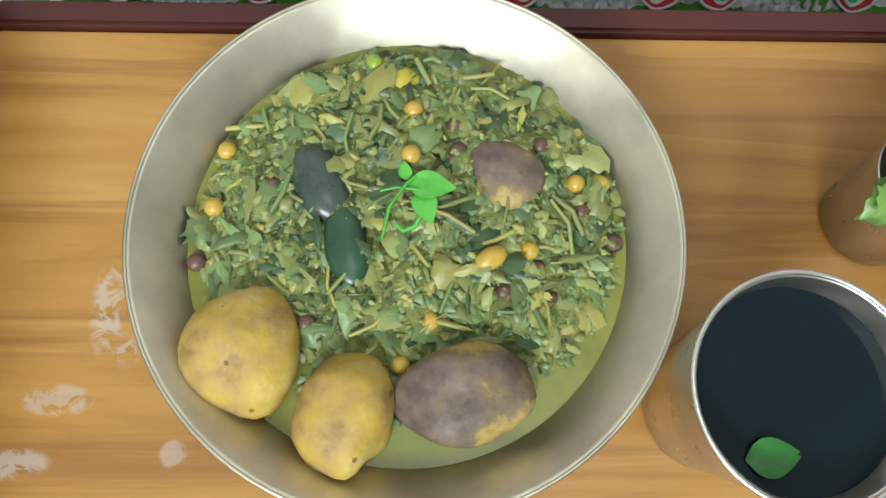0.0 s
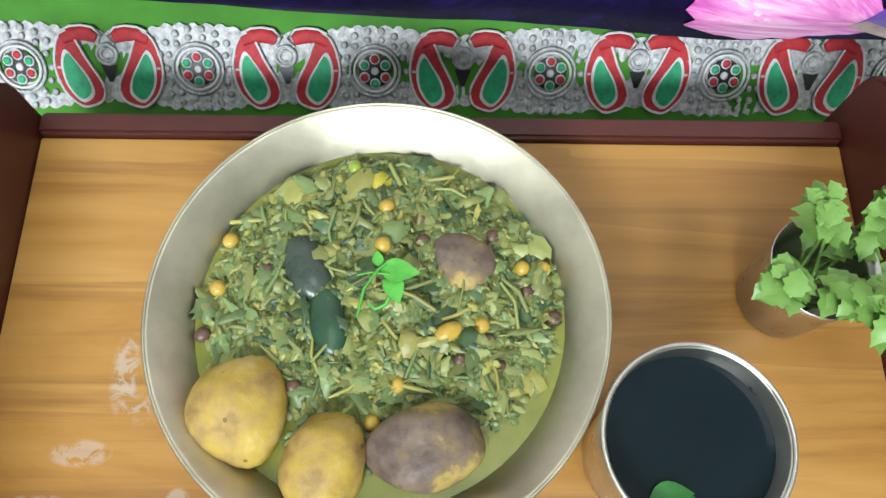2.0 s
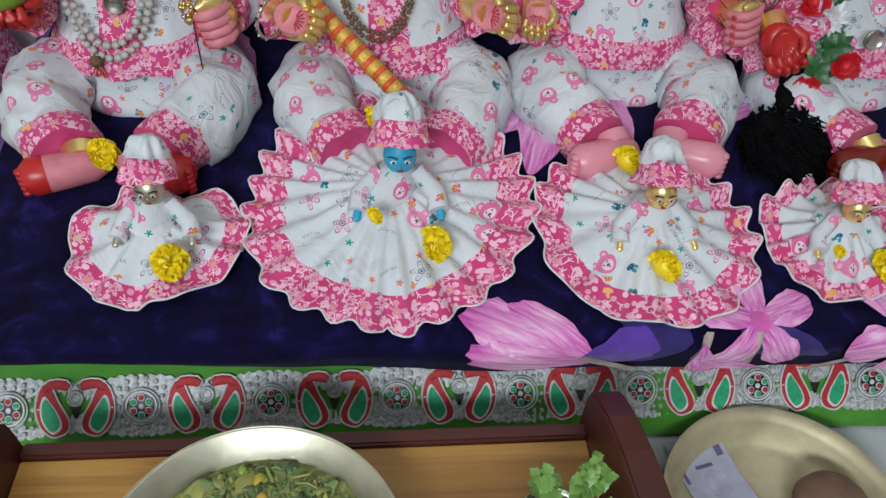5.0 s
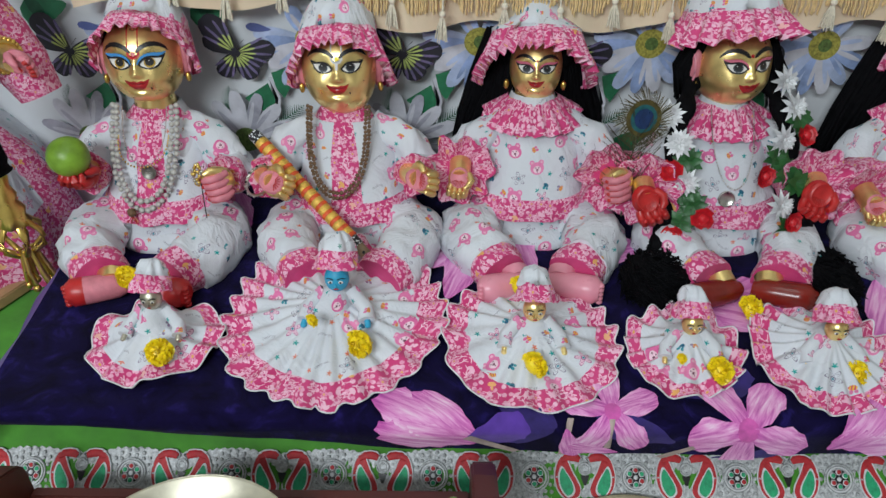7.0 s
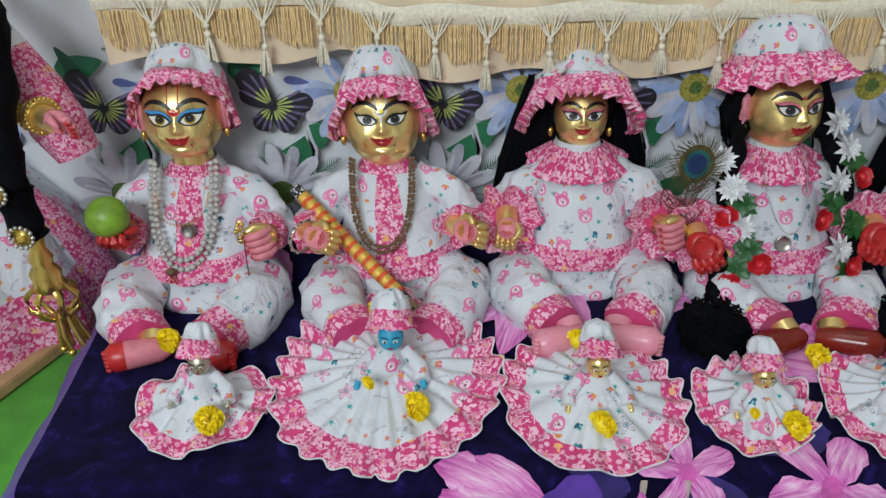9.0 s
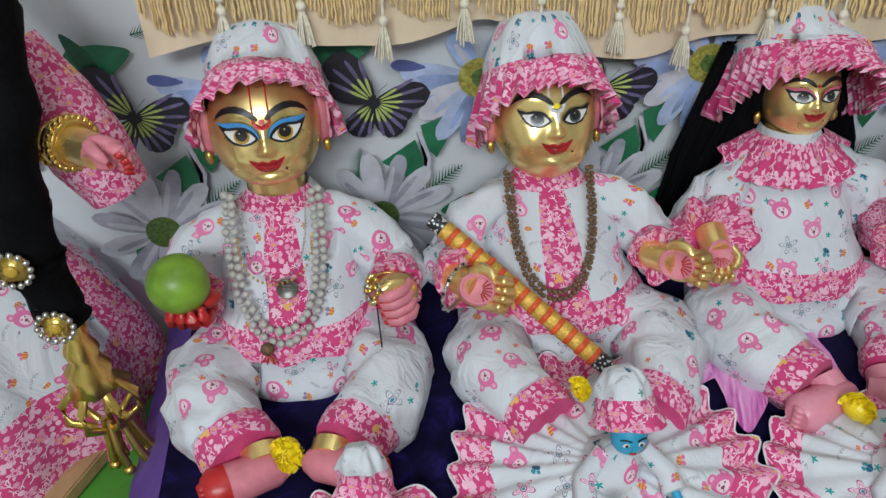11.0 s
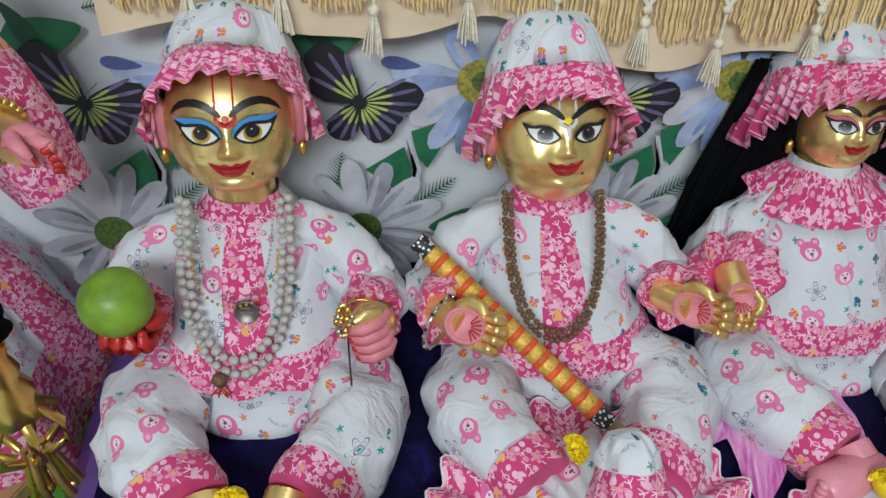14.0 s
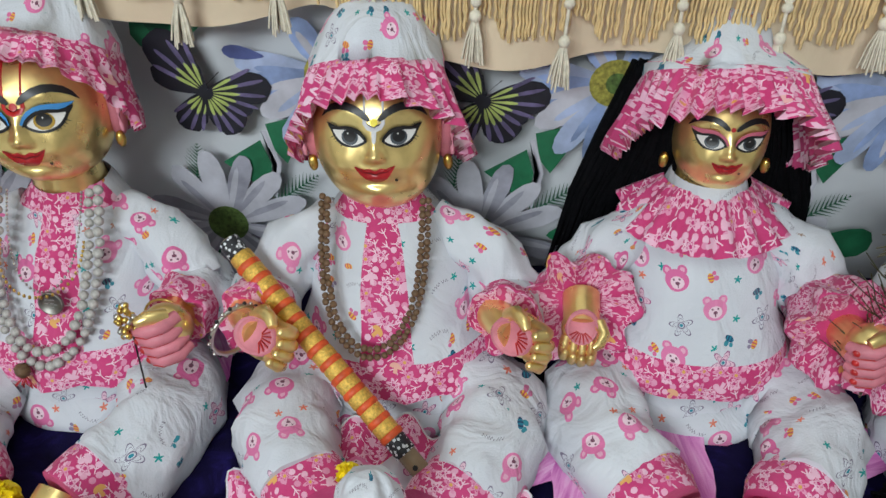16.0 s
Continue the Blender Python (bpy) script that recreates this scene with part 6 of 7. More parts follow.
lump("potato_chunk", "brown potato chunk among the greens", "potato", (0.036, 0.119, 0.0395), (0.018, 0.015, 0.0085), BPOT, (0, 0, -25), 0.2, 60)
AUB = plain("aubergine_skin", (0.045, 0.066, 0.052), 0.28, 0, 0.4, 60, 0.2, 150)
lump("aubergine_piece", "dark glossy aubergine piece among the greens", "aubergine", (-0.046, 0.113, 0.0405), (0.0120, 0.0190, 0.0075), AUB, (0, 0, 22), 0.15, 50)
lump("aubergine_piece", "dark green aubergine strip among the greens", "aubergine", (-0.034, 0.085, 0.0415), (0.0095, 0.0190, 0.005), plain("dark_green_skin", (0.022, 0.068, 0.034), 0.3, 0, 0.4, 60, 0.2, 150), (0, 0, 12), 0.15, 50)
YVEG = plain("yellow_cooked_vegetable", (0.50, 0.42, 0.04), 0.35, 0, 0.3, 70, 0.3, 200)
lump("pumpkin_piece", "soft yellow vegetable piece in the gravy", "vegetable", (-0.012, 0.1665, 0.0345), (0.0125, 0.0075, 0.0045), YVEG, (0, 0, 10), 0.3, 60)
lump("pumpkin_piece", "pale yellow stalk piece in the gravy", "vegetable", (-0.056, 0.160, 0.0350), (0.008, 0.010, 0.004), plain("pale_olive_vegetable", (0.34, 0.33, 0.09), 0.4, 0, 0.3, 70, 0.3, 200), (0, 0, 30), 0.3, 60)
YPEA = plain("cooked_yellow_pea", (0.52, 0.34, 0.055), 0.35, 0, 0.2, 150, 0.15, 300)
BPEA = plain("cooked_brown_chickpea", (0.115, 0.060, 0.040), 0.4, 0, 0.3, 150, 0.3, 300)
GPEA = plain("cooked_green_pea", (0.26, 0.36, 0.04), 0.35, 0, 0.2, 150, 0.15, 300)
for x, y in ((-0.005, 0.150), (-0.006, 0.126), (0.080, 0.117), (0.046, 0.084), (0.003, 0.053), (-0.010, 0.035), (-0.094, 0.105), (-0.090, 0.132), (0.069, 0.117)):
    z = max(0.033, heap_z(x, y)) + 0.0004
    lump("yellow_pea", "round cooked yellow pea on the greens", "pea", (x, y, z), (0.0045, 0.0044, 0.0040), YPEA, (0, 0, 30), 0.06, 60, "yellow peas", 14)
lump("yellow_pea", "long cooked yellow bean on the greens", "pea", (0.029, 0.079, heap_z(0.029, 0.079) + 0.002), (0.0078, 0.0048, 0.0042), YPEA, (0, 0, 30), 0.15, 60, "yellow peas", 14)
lump("green_pea", "round cooked green pea in the gravy", "pea", (-0.024, 0.177, 0.0335), (0.0044, 0.0044, 0.0042), GPEA, (0, 0, 0), 0.06, 60, "", 14)
for x, y in ((0.014, 0.143), (0.015, 0.130), (0.053, 0.134), (0.071, 0.104), (0.050, 0.077), (0.035, 0.066), (-0.050, 0.052), (-0.100, 0.080), (0.085, 0.090), (-0.068, 0.114), (0.055, 0.064)):
    z = max(0.033, heap_z(x, y)) - 0.0004
    lump("brown_chickpea", "dark brown cooked chickpea among the greens", "chickpea", (x, y, z - 0.0008), (0.0046, 0.0042, 0.0040), BPEA, (0, 0, 30), 0.12, 80, "brown chickpeas", 14)


def leaf_blade(g, p, d, length, width, mat, droop=0.3, cup=0.25, serr=0.0):
    """One leaf with a midrib fold, drooping to its tip."""
    p, d = Vector(p), Vector(d).normalized()
    side = d.cross(Vector((0, 0, 1)))
    side = side.normalized() if side.length > 0.01 else Vector((1, 0, 0))
    up = side.cross(d)
    rows = []
    for k in range(8):
        u = k / 7
        w = width * math.sin(math.pi * min(1, u ** 0.75 * 0.97 + 0.02)) * (1 + (serr if k % 2 else -serr))
        c = p + d * u * length - Vector((0, 0, droop * length * u * u))
        rows.append((c - side * w + up * cup * w, c, c + side * w + up * cup * w))
    g.grid(lambda i, j: rows[i][j], 8, 3, mat)


sprig = empty("basil_sprig", "fresh bright green basil sprig on the cooked greens", "herb", at=(-0.006, 0.108, 0.045))
g = Geo()
hz = 0.0035
g.tube([(-0.012, -0.022, hz), (-0.009, -0.008, hz + 0.002), (-0.002, 0.002, hz + 0.003), (0.002, 0.006, hz + 0.002)], 0.0008, BASIL, 6)
g.tube([(-0.013, 0.000, hz), (-0.006, 0.001, hz + 0.002), (0.004, 0.000, hz + 0.002)], 0.0006, BASIL, 6)
g.tube([(0.004, -0.012, hz), (0.002, -0.016, hz), (-0.003, -0.018, hz), (-0.006, -0.015, hz)], 0.0011, BASIL, 6)
g.build("stem", sprig)
for p, d, L, W in (((-0.001, 0.003, hz + 0.001), (0.9, -0.1, 0.12), 0.021, 0.0065), ((0.004, 0.000, hz), (0.35, -1, 0.1), 0.016, 0.0056), ((-0.002, 0.005, hz), (-0.1, 0.9, 0.1), 0.009, 0.003)):
    g = Geo()
    leaf_blade(g, p, d, L, W, BASIL, 0.1, 0.2)
    g.build("leaf", sprig)

# ---- steel tumbler of water ----
g = Geo()
TC = Vector((0.1315, 0.0205, 0.0))
prof = [(0.0, 0.0005), (0.0290, 0.0005), (0.0300, 0.003), (0.0330, 0.040), (0.0395, 0.098), (0.0407, 0.1000), (0.0398, 0.1012), (0.0385, 0.0995), (0.0322, 0.040), (0.0290, 0.006), (0.0, 0.005)]
g.lathe(prof, STEEL, 72, Matrix.Translation(TC))
tumbler = tagged(g.build("steel_tumbler"), "plain steel tumbler of water standing on the wooden table", "tumbler")
g = Geo()
g.tube([TC + Vector((0.0402 * math.cos(t), 0.0402 * math.sin(t), 0.1006)) for t in [k * 2 * math.pi / 64 for k in range(65)]], 0.0011, STEEL, 8, 1, False)
g.build("rolled_rim", tumbler)
g = Geo()
# opaque disc for clear water: dark reflections of the cup put into its colour
WATER = plain("water_painted_dark", (0.004, 0.011, 0.015), 0.05, 0, 0.2, 20, 0.02, 40, 0, 0.22)
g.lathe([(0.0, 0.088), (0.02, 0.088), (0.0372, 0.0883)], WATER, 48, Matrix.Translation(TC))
tagged(g.build("drink"), "still water inside the steel tumbler, its dark reflections painted in", "water")
g = Geo()
leaf_blade(g, TC + Vector((-0.020, -0.024, 0.0888)), (1, 0.10, 0.05), 0.021, 0.0070, plain("wet_green_leaf", (0.02, 0.14, 0.02), 0.4, 0, 0.3, 90, 0.3, 300), 0.1, 0.3)
tagged(g.build("floating_leaf"), "bright green leaf floating in the tumbler", "leaf")

# ---- steel cup with a herb bunch ----
HC = Vector((0.2215, 0.1110, 0.0))
g = Geo()
prof = [(0.0, 0.0005), (0.0225, 0.0005), (0.0240, 0.003), (0.0262, 0.050), (0.0285, 0.0595), (0.0278, 0.0603), (0.0252, 0.050), (0.0230, 0.005), (0.0, 0.004)]
g.lathe(prof, STEEL, 56, Matrix.Translation(HC))
tagged(g.build("steel_cup"), "small steel cup holding fresh green herbs", "cup")
bunch = empty("herb_bunch", "bunch of fresh green tulsi sprigs standing in a steel cup", "herb", at=HC)
rs = random.Random(3)
for k in range(17):
    a = rs.uniform(0, 6.283)
    r1 = rs.uniform(0.018, 0.060)
    h = rs.uniform(0.060, 0.098) if k > 4 else rs.uniform(0.056, 0.070)
    lean = Vector((r1 * math.cos(a), r1 * math.sin(a), h))
    base = Vector((rs.uniform(-0.012, 0.012), rs.uniform(-0.012, 0.012), 0.012))
    mid = base.lerp(lean, 0.6) + Vector((0, 0, 0.012))
    g = Geo()
    g.tube([base, mid, lean], [0.0011, 0.0010, 0.0006], HERB, 6)
    stem = g.build("sprig_stem", bunch)
    for q in range(12):
        u = 0.45 + 0.55 * q / 11
        p = mid.lerp(lean, (u - 0.45) / 0.55)
        b = a + (q % 2) * math.pi + rs.uniform(-0.9, 0.9)
        d = (math.cos(b), math.sin(b), rs.uniform(-0.1, 0.6))
        g = Geo()
        L = rs.uniform(0.008, 0.017) if q else 0.019
        leaf_blade(g, p, d, L, L * 0.38, HERB, rs.uniform(0.1, 0.7), 0.3, 0.18)
        g.build("leaf", stem)

# ---- brass plate with offerings ----
PC = Vector((0.475, 0.158, FLOOR))
g = Geo()
prof = [(0.0, 0.0), (0.095, 0.0), (0.104, 0.006), (0.112, 0.030), (0.1185, 0.043), (0.1200, 0.0445), (0.1190, 0.0455), (0.109, 0.031), (0.100, 0.009), (0.092, 0.0045), (0.0, 0.0042)]
PLATEB = gold_metal("pale_brass", (0.60, 0.52, 0.35), 0.60, 0.55)
g.lathe(prof, PLATEB, 96, Matrix.Translation(PC))
tagged(g.build("brass_plate"), "round pale brass plate standing on the tiled floor", "plate")
NOTE, NOTEINK = plain("lavender_paper", (0.46, 0.47, 0.60), 0.7, 0, 0.15, 60, 0.1), plain("violet_grey_ink", (0.13, 0.13, 0.24), 0.7, 0, 0.2, 90, 0.05)
NOTEWASH = plain("violet_wash_ink", (0.47, 0.46, 0.62), 0.7, 0, 0.3, 70, 0.05)
m = Matrix.Translation(PC + Vector((-0.040, 0.040, 0.0062))) @ Matrix.Rotation(math.radians(-76), 4, "Z")
note = Geo()


def note_fn(x, y, h=0.0):
    return m @ Vector((x, y, 0.003 + 0.002 * math.sin(x * 60) + h))


note.grid(lambda i, j: note_fn(-0.068 + 0.136 * i / 16, -0.031 + 0.062 * j / 6), 17, 7, NOTE)
note.grid(lambda i, j: note_fn(-0.068 + 0.136 * i / 16, -0.031 + 0.062 * j / 6, -0.0006), 17, 7, NOTE)
ob = tagged(note.build("banknote"), "worn lavender banknote lying in the brass plate", "banknote")
ink = Geo()
for x0, x1, y0, y1, mt in ((-0.060, -0.040, 0.018, 0.026, NOTEINK), (-0.055, -0.050, -0.008, 0.006, NOTEINK), (-0.036, -0.032, -0.012, 0.008, NOTEINK), (-0.060, -0.02, -0.029, -0.025, NOTEINK), (-0.02, 0.06, -0.028, -0.024, NOTEWASH), (0.03, 0.06, 0.012, 0.022, NOTEINK), (-0.06, 0.06, 0.0275, 0.0295, NOTEWASH)):
    ink.grid(lambda i, j: note_fn(x0 + (x1 - x0) * i / 4, y0 + (y1 - y0) * j, 0.0005), 5, 2, mt)
ink.patch([(x, y) for x, y in ring2(18, 0.017, 0, 1, 0.8, (-0.012, 0.002))], lambda x, y: note_fn(x, y, 0.0006), NOTEWASH, 2)
ink.patch([(x, y) for x, y in ring2(18, 0.012, 0, 1, 0.8, (0.016, -0.004))], lambda x, y: note_fn(x, y, 0.0006), NOTEWASH, 2)
ink.build("print", ob, "grey violet printed bars and ovals")
lump("coin", "worn steel coin lying on the banknote", "coin", PC + Vector((-0.036, 0.012, 0.0125)), (0.0125, 0.0125, 0.0010), STEEL, (0, 0, 0), 0.0, 30, "", 24)
COCO = plain("brown_clay", (0.20, 0.115, 0.075), 0.6, 0, 0.3, 40, 0.4, 160)
g = Geo()
g.lathe([(0.0, 0.0), (0.020, 0.0), (0.030, 0.008), (0.0365, 0.024), (0.033, 0.038), (0.020, 0.047), (0.0, 0.050)], COCO, 40, Matrix.Translation(PC + Vector((0.052, 0.012, 0.0055))))
tagged(g.build("betel_nut_ball"), "smooth brown round offering in the brass plate", "offering")


# ---- flowers ----
def flower_head(n, r, mat, seed, flat=0.75):
    """A pompon of many ruffled petals."""
    g = Geo()
    rs = random.Random(seed)
    g.blob((0, 0, 0), (r * 0.82, r * 0.82, r * 0.8 * flat), mat, None, 14, 9)
    for k in range(n):
        z = rs.uniform(-0.35, 1)
        a = rs.uniform(0, 6.283)
        s = math.sqrt(max(0, 1 - z * z))
        d = Vector((s * math.cos(a), s * math.sin(a), z * flat))
        p = d * r * 0.62
        t = d.cross(Vector((rs.uniform(-1, 1), rs.uniform(-1, 1), rs.uniform(-1, 1)))).normalized()
        b = d.cross(t).normalized()
        w = r * rs.uniform(0.16, 0.26)
        e = p + d.normalized() * r * rs.uniform(0.28, 0.46)
        g.add([p - t * w * 0.5, p + t * w * 0.5, e + t * w + b * w * 0.3, e + d * w * 0.2, e - t * w - b * w * 0.2], [(0, 1, 2, 3, 4)], mat)
    return g


mari = {}


def marigold(p, r, label="bright yellow marigold head", mat=MARIGOLD, tilt=(35, 0, 0), seed=1):
    key = (mat.name, seed)
    if key not in mari:
        ob = mari[key] = flower_head(150, 0.0145, mat, seed).build("marigold", None, "", False)
    else:
        ob = new("marigold", mari[key].data)
    ob.matrix_world = Matrix.Translation(p) @ pose(0, 0, 0, *tilt) @ Matrix.Diagonal((r / 0.0145, r / 0.0145, r / 0.0145, 1))
    return tagged(ob, label, "flower", "marigolds")


for p, r, where, sd in (((-0.096, 0.342, 0.112), 0.0165, "lying on a small doll's dress", 1), ((0.143, 0.358, 0.113), 0.0175, "lying on the round pleated dress", 2), ((0.355, 0.328, 0.108), 0.0165, "lying on a small doll's dress", 3), ((0.578, 0.330, 0.100), 0.0165, "lying on a tiny doll's dress", 1),
                        ((0.745, 0.335, 0.092), 0.0165, "lying on a tiny doll's dress", 2), ((0.087, 0.366, 0.142), 0.0085, "in a small doll's arm", 3), ((0.535, 0.345, 0.105), 0.0065, "in a tiny doll's arm", 1),
                        ((-0.185, 0.483, 0.122), 0.0165, "between a doll's feet", 2), ((0.348, 0.461, 0.125), 0.0165, "between a doll's pink feet", 3), ((0.650, 0.444, 0.108), 0.0165, "between a doll's red feet", 1), ((0.088, 0.492, 0.158), 0.0120, "beside the flute's end", 2)):
    marigold(p, r, "bright yellow marigold head " + where, MARIGOLD, (35 + 10 * sd, 0, 40 * sd), sd)
marigold(PC + Vector((0.020, 0.000, 0.020)), 0.014, "orange marigold head in the brass plate", MARIORANGE, (20, 0, 0), 4)

# ---- flute ----
FA, FB = Vector((-0.030, 0.646, 0.262)), Vector((0.154, 0.508, 0.126))
fl = empty("wrapped_flute", "bamboo flute wrapped in gold and red ribbon held by a doll", "flute", at=FA)
ax = FB - FA
BAMBOO = plain("bamboo", (0.27, 0.19, 0.11), 0.5, 0, 0.3, 60, 0.2, 200)
DOTTED = Net("black_white_dotted_tape")
DOTTED = DOTTED.done(motif(DOTTED, (0.015, 0.016, 0.02), 260, 0, 0.36, 0.9, (0.7, 0.72, 0.74)), 0.5)
GOLDRIB = plain("gold_thread_ribbon", (0.80, 0.50, 0.10), 0.42, 0.55, 0.35, 420, 0.9, 700)
ORIB = plain("orange_red_ribbon", (0.72, 0.095, 0.02), 0.5, 0, 0.3, 150, 0.4, 400)
g = Geo()
g.tube([ax * 0.0, ax * 1.0], 0.0080, BAMBOO, 20)
bamboo = g.build("bamboo_body", fl)
g = Geo()
g.tube([ax * 0.003, ax * 0.06], 0.0092, DOTTED, 20)
g.build("tape_band", fl)
g = Geo()
g.tube([ax * 0.80, ax * 0.855], 0.0092, DOTTED, 20)
g.build("tape_band", fl)
nwrap = 13
for k in range(nwrap):
    u0 = 0.062 + (0.736 / nwrap) * k
    g = Geo()
    w = 0.736 / nwrap
    g.tube([ax * u0, ax * (u0 + w * 0.05), ax * (u0 + w * 0.57), ax * (u0 + w * 0.62)], [0.0094, 0.0098, 0.0098, 0.0094], GOLDRIB, 20, 1, True, 0.0004, k)
    g.build("gold_wrap", fl)
    g = Geo()
    t0 = Vector((0.004, 0, 0.003))
    g.tube([ax * (u0 + w * 0.62), ax * (u0 + w * 0.72), ax * (u0 + w * 0.9), ax * (u0 + w * 1.0)], [0.0094, 0.0103, 0.0103, 0.0094], ORIB, 20, 1, True, 0.0012, k * 3)
    g.build("orange_wrap", fl)
g = Geo()
for k in range(2):
    g.tube([ax * (0.90 + 0.05 * k) + Vector((0, -0.0066, 0.0046)), ax * (0.90 + 0.05 * k) + Vector((0, -0.0068, 0.0048))], 0.0022, BLACK, 10)
g.build("finger_hole", bamboo)

# ---- lime, necklaces and small ornaments ----
ob = lump("lime", "smooth green lime resting on a doll's palm", "lime", (-0.2690, 0.5770, 0.2570), (0.0285, 0.0280, 0.0270), LIME, (10, 20, 0), 0.04, 30, "", 36)


def drape(cx, w, z0, z1, y0, y1, n, bulge=0.0):
    """A hanging loop from neck to chest."""
    pts = []
    for k in range(n):
        t = math.pi * k / (n - 1)
        x = -w * math.cos(t)
        v = math.sin(t) ** 0.75
        pts.append(Vector((cx + x * (1 + bulge * math.sin(t)), y0 + (y1 - y0) * v, z0 + (z1 - z0) * v)))
    return pts


def necklace(label, loops, bead_r, mat, per, group=""):
    root = empty("bead_necklace", label, "necklace", group, at=loops[0][0])
    base = Geo()
    base.blob((0, 0, 0), bead_r, mat, None, 10, 7, 0.08, 200)
    first = None
    for loop in loops:
        L = [0.0]
        for a, b in zip(loop, loop[1:]):
            L.append(L[-1] + (b - a).length)
        n = int(L[-1] / (bead_r * per))
        for k in range(n + 1):
            s = L[-1] * k / n
            i = min(max(0, next((q for q, v in enumerate(L) if v >= s), len(L) - 1) - 1), len(loop) - 2)
            t = (s - L[i]) / max(1e-6, L[i + 1] - L[i])
            p = loop[i].lerp(loop[i + 1], t) + Vector((rnd(-1, 1), rnd(-1, 1), rnd(-1, 1))) * bead_r * 0.2
            if first is None:
                first = base.build("bead", root)
                ob = first
            else:
                ob = new("bead", first.data)
                ob.parent = root
            ob.location = p - loops[0][0]
            ob.scale = [rnd(0.88, 1.1)] * 3
    return root


def chain(label, loop, r, mat, name="neck_chain"):
    g = Geo()
    for a, b in zip(loop, loop[1:]):
        n = max(1, int((b - a).length / (r * 2.6)))
        for k in range(n):
            g.blob(a.lerp(b, (k + 0.5) / n), (r, r, r * 1.3), mat, None, 6, 4)
    return tagged(g.build(name), label, "necklace")


D1, D2, D4 = -0.186, 0.093, 0.655
necklace("double string of pale grey wooden beads on a doll", [drape(D1, 0.046, 0.296, 0.168, 0.665, 0.586, 60, 0.15), drape(D1, 0.039, 0.296, 0.180, 0.662, 0.590, 60, 0.15)], 0.0042, BEAD, 2.05)
necklace("double string of brown wooden beads on a doll", [drape(D2, 0.044, 0.296, 0.186, 0.665, 0.592, 60, 0.1), drape(D2, 0.039, 0.296, 0.193, 0.662, 0.594, 60, 0.1)], 0.0030, DARKBEAD, 1.9)
chain("thin silver chain with a round medal on a doll", drape(D1, 0.032, 0.296, 0.224, 0.664, 0.616, 30), 0.0012, CHAIN)
chain("thin gold chain on a doll's chest", drape(D1, 0.036, 0.262, 0.226, 0.640, 0.606, 24), 0.0014, BRASS)
chain("thin silver chain with a round medal on a doll", drape(D4, 0.030, 0.296, 0.205, 0.662, 0.590, 30), 0.0012, CHAIN)


def medal(p, mat, r=0.0105):
    g = Geo()
    m = Matrix.Translation(p) @ Matrix.Rotation(math.radians(80), 4, "X")
    g.lathe([(0, 0.0012), (r * 0.86, 0.0012), (r * 0.9, 0.0020), (r, 0.0018), (r, -0.001), (0, -0.001)], mat, 32, m)
    ob = tagged(g.build("round_medal"), "round engraved metal medal hanging on a chain", "medal")
    e = Geo()
    for k, (a, b, w) in enumerate(((-0.004, 0.0035, 0.008), (-0.0045, 0.0, 0.003), (0.0, 0.0, 0.003), (0.003, -0.001, 0.003), (-0.003, -0.0035, 0.006))):
        e.grid(lambda i, j: m @ Vector((a + w * i, b + 0.0008 * j, 0.0016)), 2, 2, CHAIN)
    e.build("engraving", ob)
    return ob


medal(Vector((-0.1785, 0.612, 0.216)), COIN)
medal(Vector((D4 - 0.012, 0.583, 0.194)), STEEL, 0.0115)
pend = empty("seed_pendant", "rough brown seed pendant with a red thread tuft", "pendant", at=(-0.203, 0.581, 0.167))
g = Geo()
g.blob((0, 0, 0), (0.0065, 0.0065, 0.0062), DARKBEAD, None, 18, 12, 0.35, 500)
g.build("seed", pend)
g = Geo()
for k in range(22):
    a = k * 0.9
    g.tube([(0, 0, -0.005), (0.005 * math.cos(a), -0.003 + 0.003 * math.sin(a), -0.011), (0.009 * math.cos(a), -0.004, -0.015 - 0.002 * math.sin(k))], 0.0006, RED, 4)
g.build("red_tuft", pend)

BANGLE = gold_metal("gold_bangle", (0.75, 0.50, 0.15), 0.3)


def bangle(p, d, r, w, mat, label, studs=0):
    root = empty("bangle", label, "bangle", at=p)
    d = Vector(d).normalized()
    q = Vector((0, 0, 1)).rotation_difference(d).to_matrix()
    g = Geo()
    pts = [q @ Vector((r * math.cos(t), r * math.sin(t), 0)) for t in [k * 2 * math.pi / 30 for k in range(31)]]
    g.tube(pts, w, mat, 8, 1, False)
    hoop = g.build("ring", root)
    for k in range(studs):
        t = k * 2 * math.pi / studs
        s = Geo()
        s.blob(q @ Vector(((r + w) * math.cos(t), (r + w) * math.sin(t), 0)), w * 0.9, (BLACK if mat is CHAIN else mat) if k % 2 else (CHAIN if mat is CHAIN else BRASS), None, 7, 5)
        s.build("stud", hoop)


bangle((-0.014, 0.586, 0.217), (0.75, -0.6, -0.1), 0.0225, 0.0020, CHAIN, "silver bangle with black studs on a doll's wrist", 22)
bangle((-0.080, 0.605, 0.210), (-0.1, -1, 0.2), 0.0175, 0.0012, BANGLE, "thin gold bangle on a doll's wrist")
bangle((-0.343, 0.621, 0.385), (0.75, -0.65, 0.03), 0.0180, 0.0055, BANGLE, "broad gold bangle on the standing doll's wrist", 0)
bangle((-0.335, 0.614, 0.3853), (0.75, -0.65, 0.03), 0.0180, 0.0040, BANGLE, "broad gold bangle on the standing doll's wrist", 24)
bangle((-0.351, 0.628, 0.3845), (0.75, -0.65, 0.03), 0.0185, 0.0040, BANGLE, "broad gold bangle on the standing doll's wrist", 24)

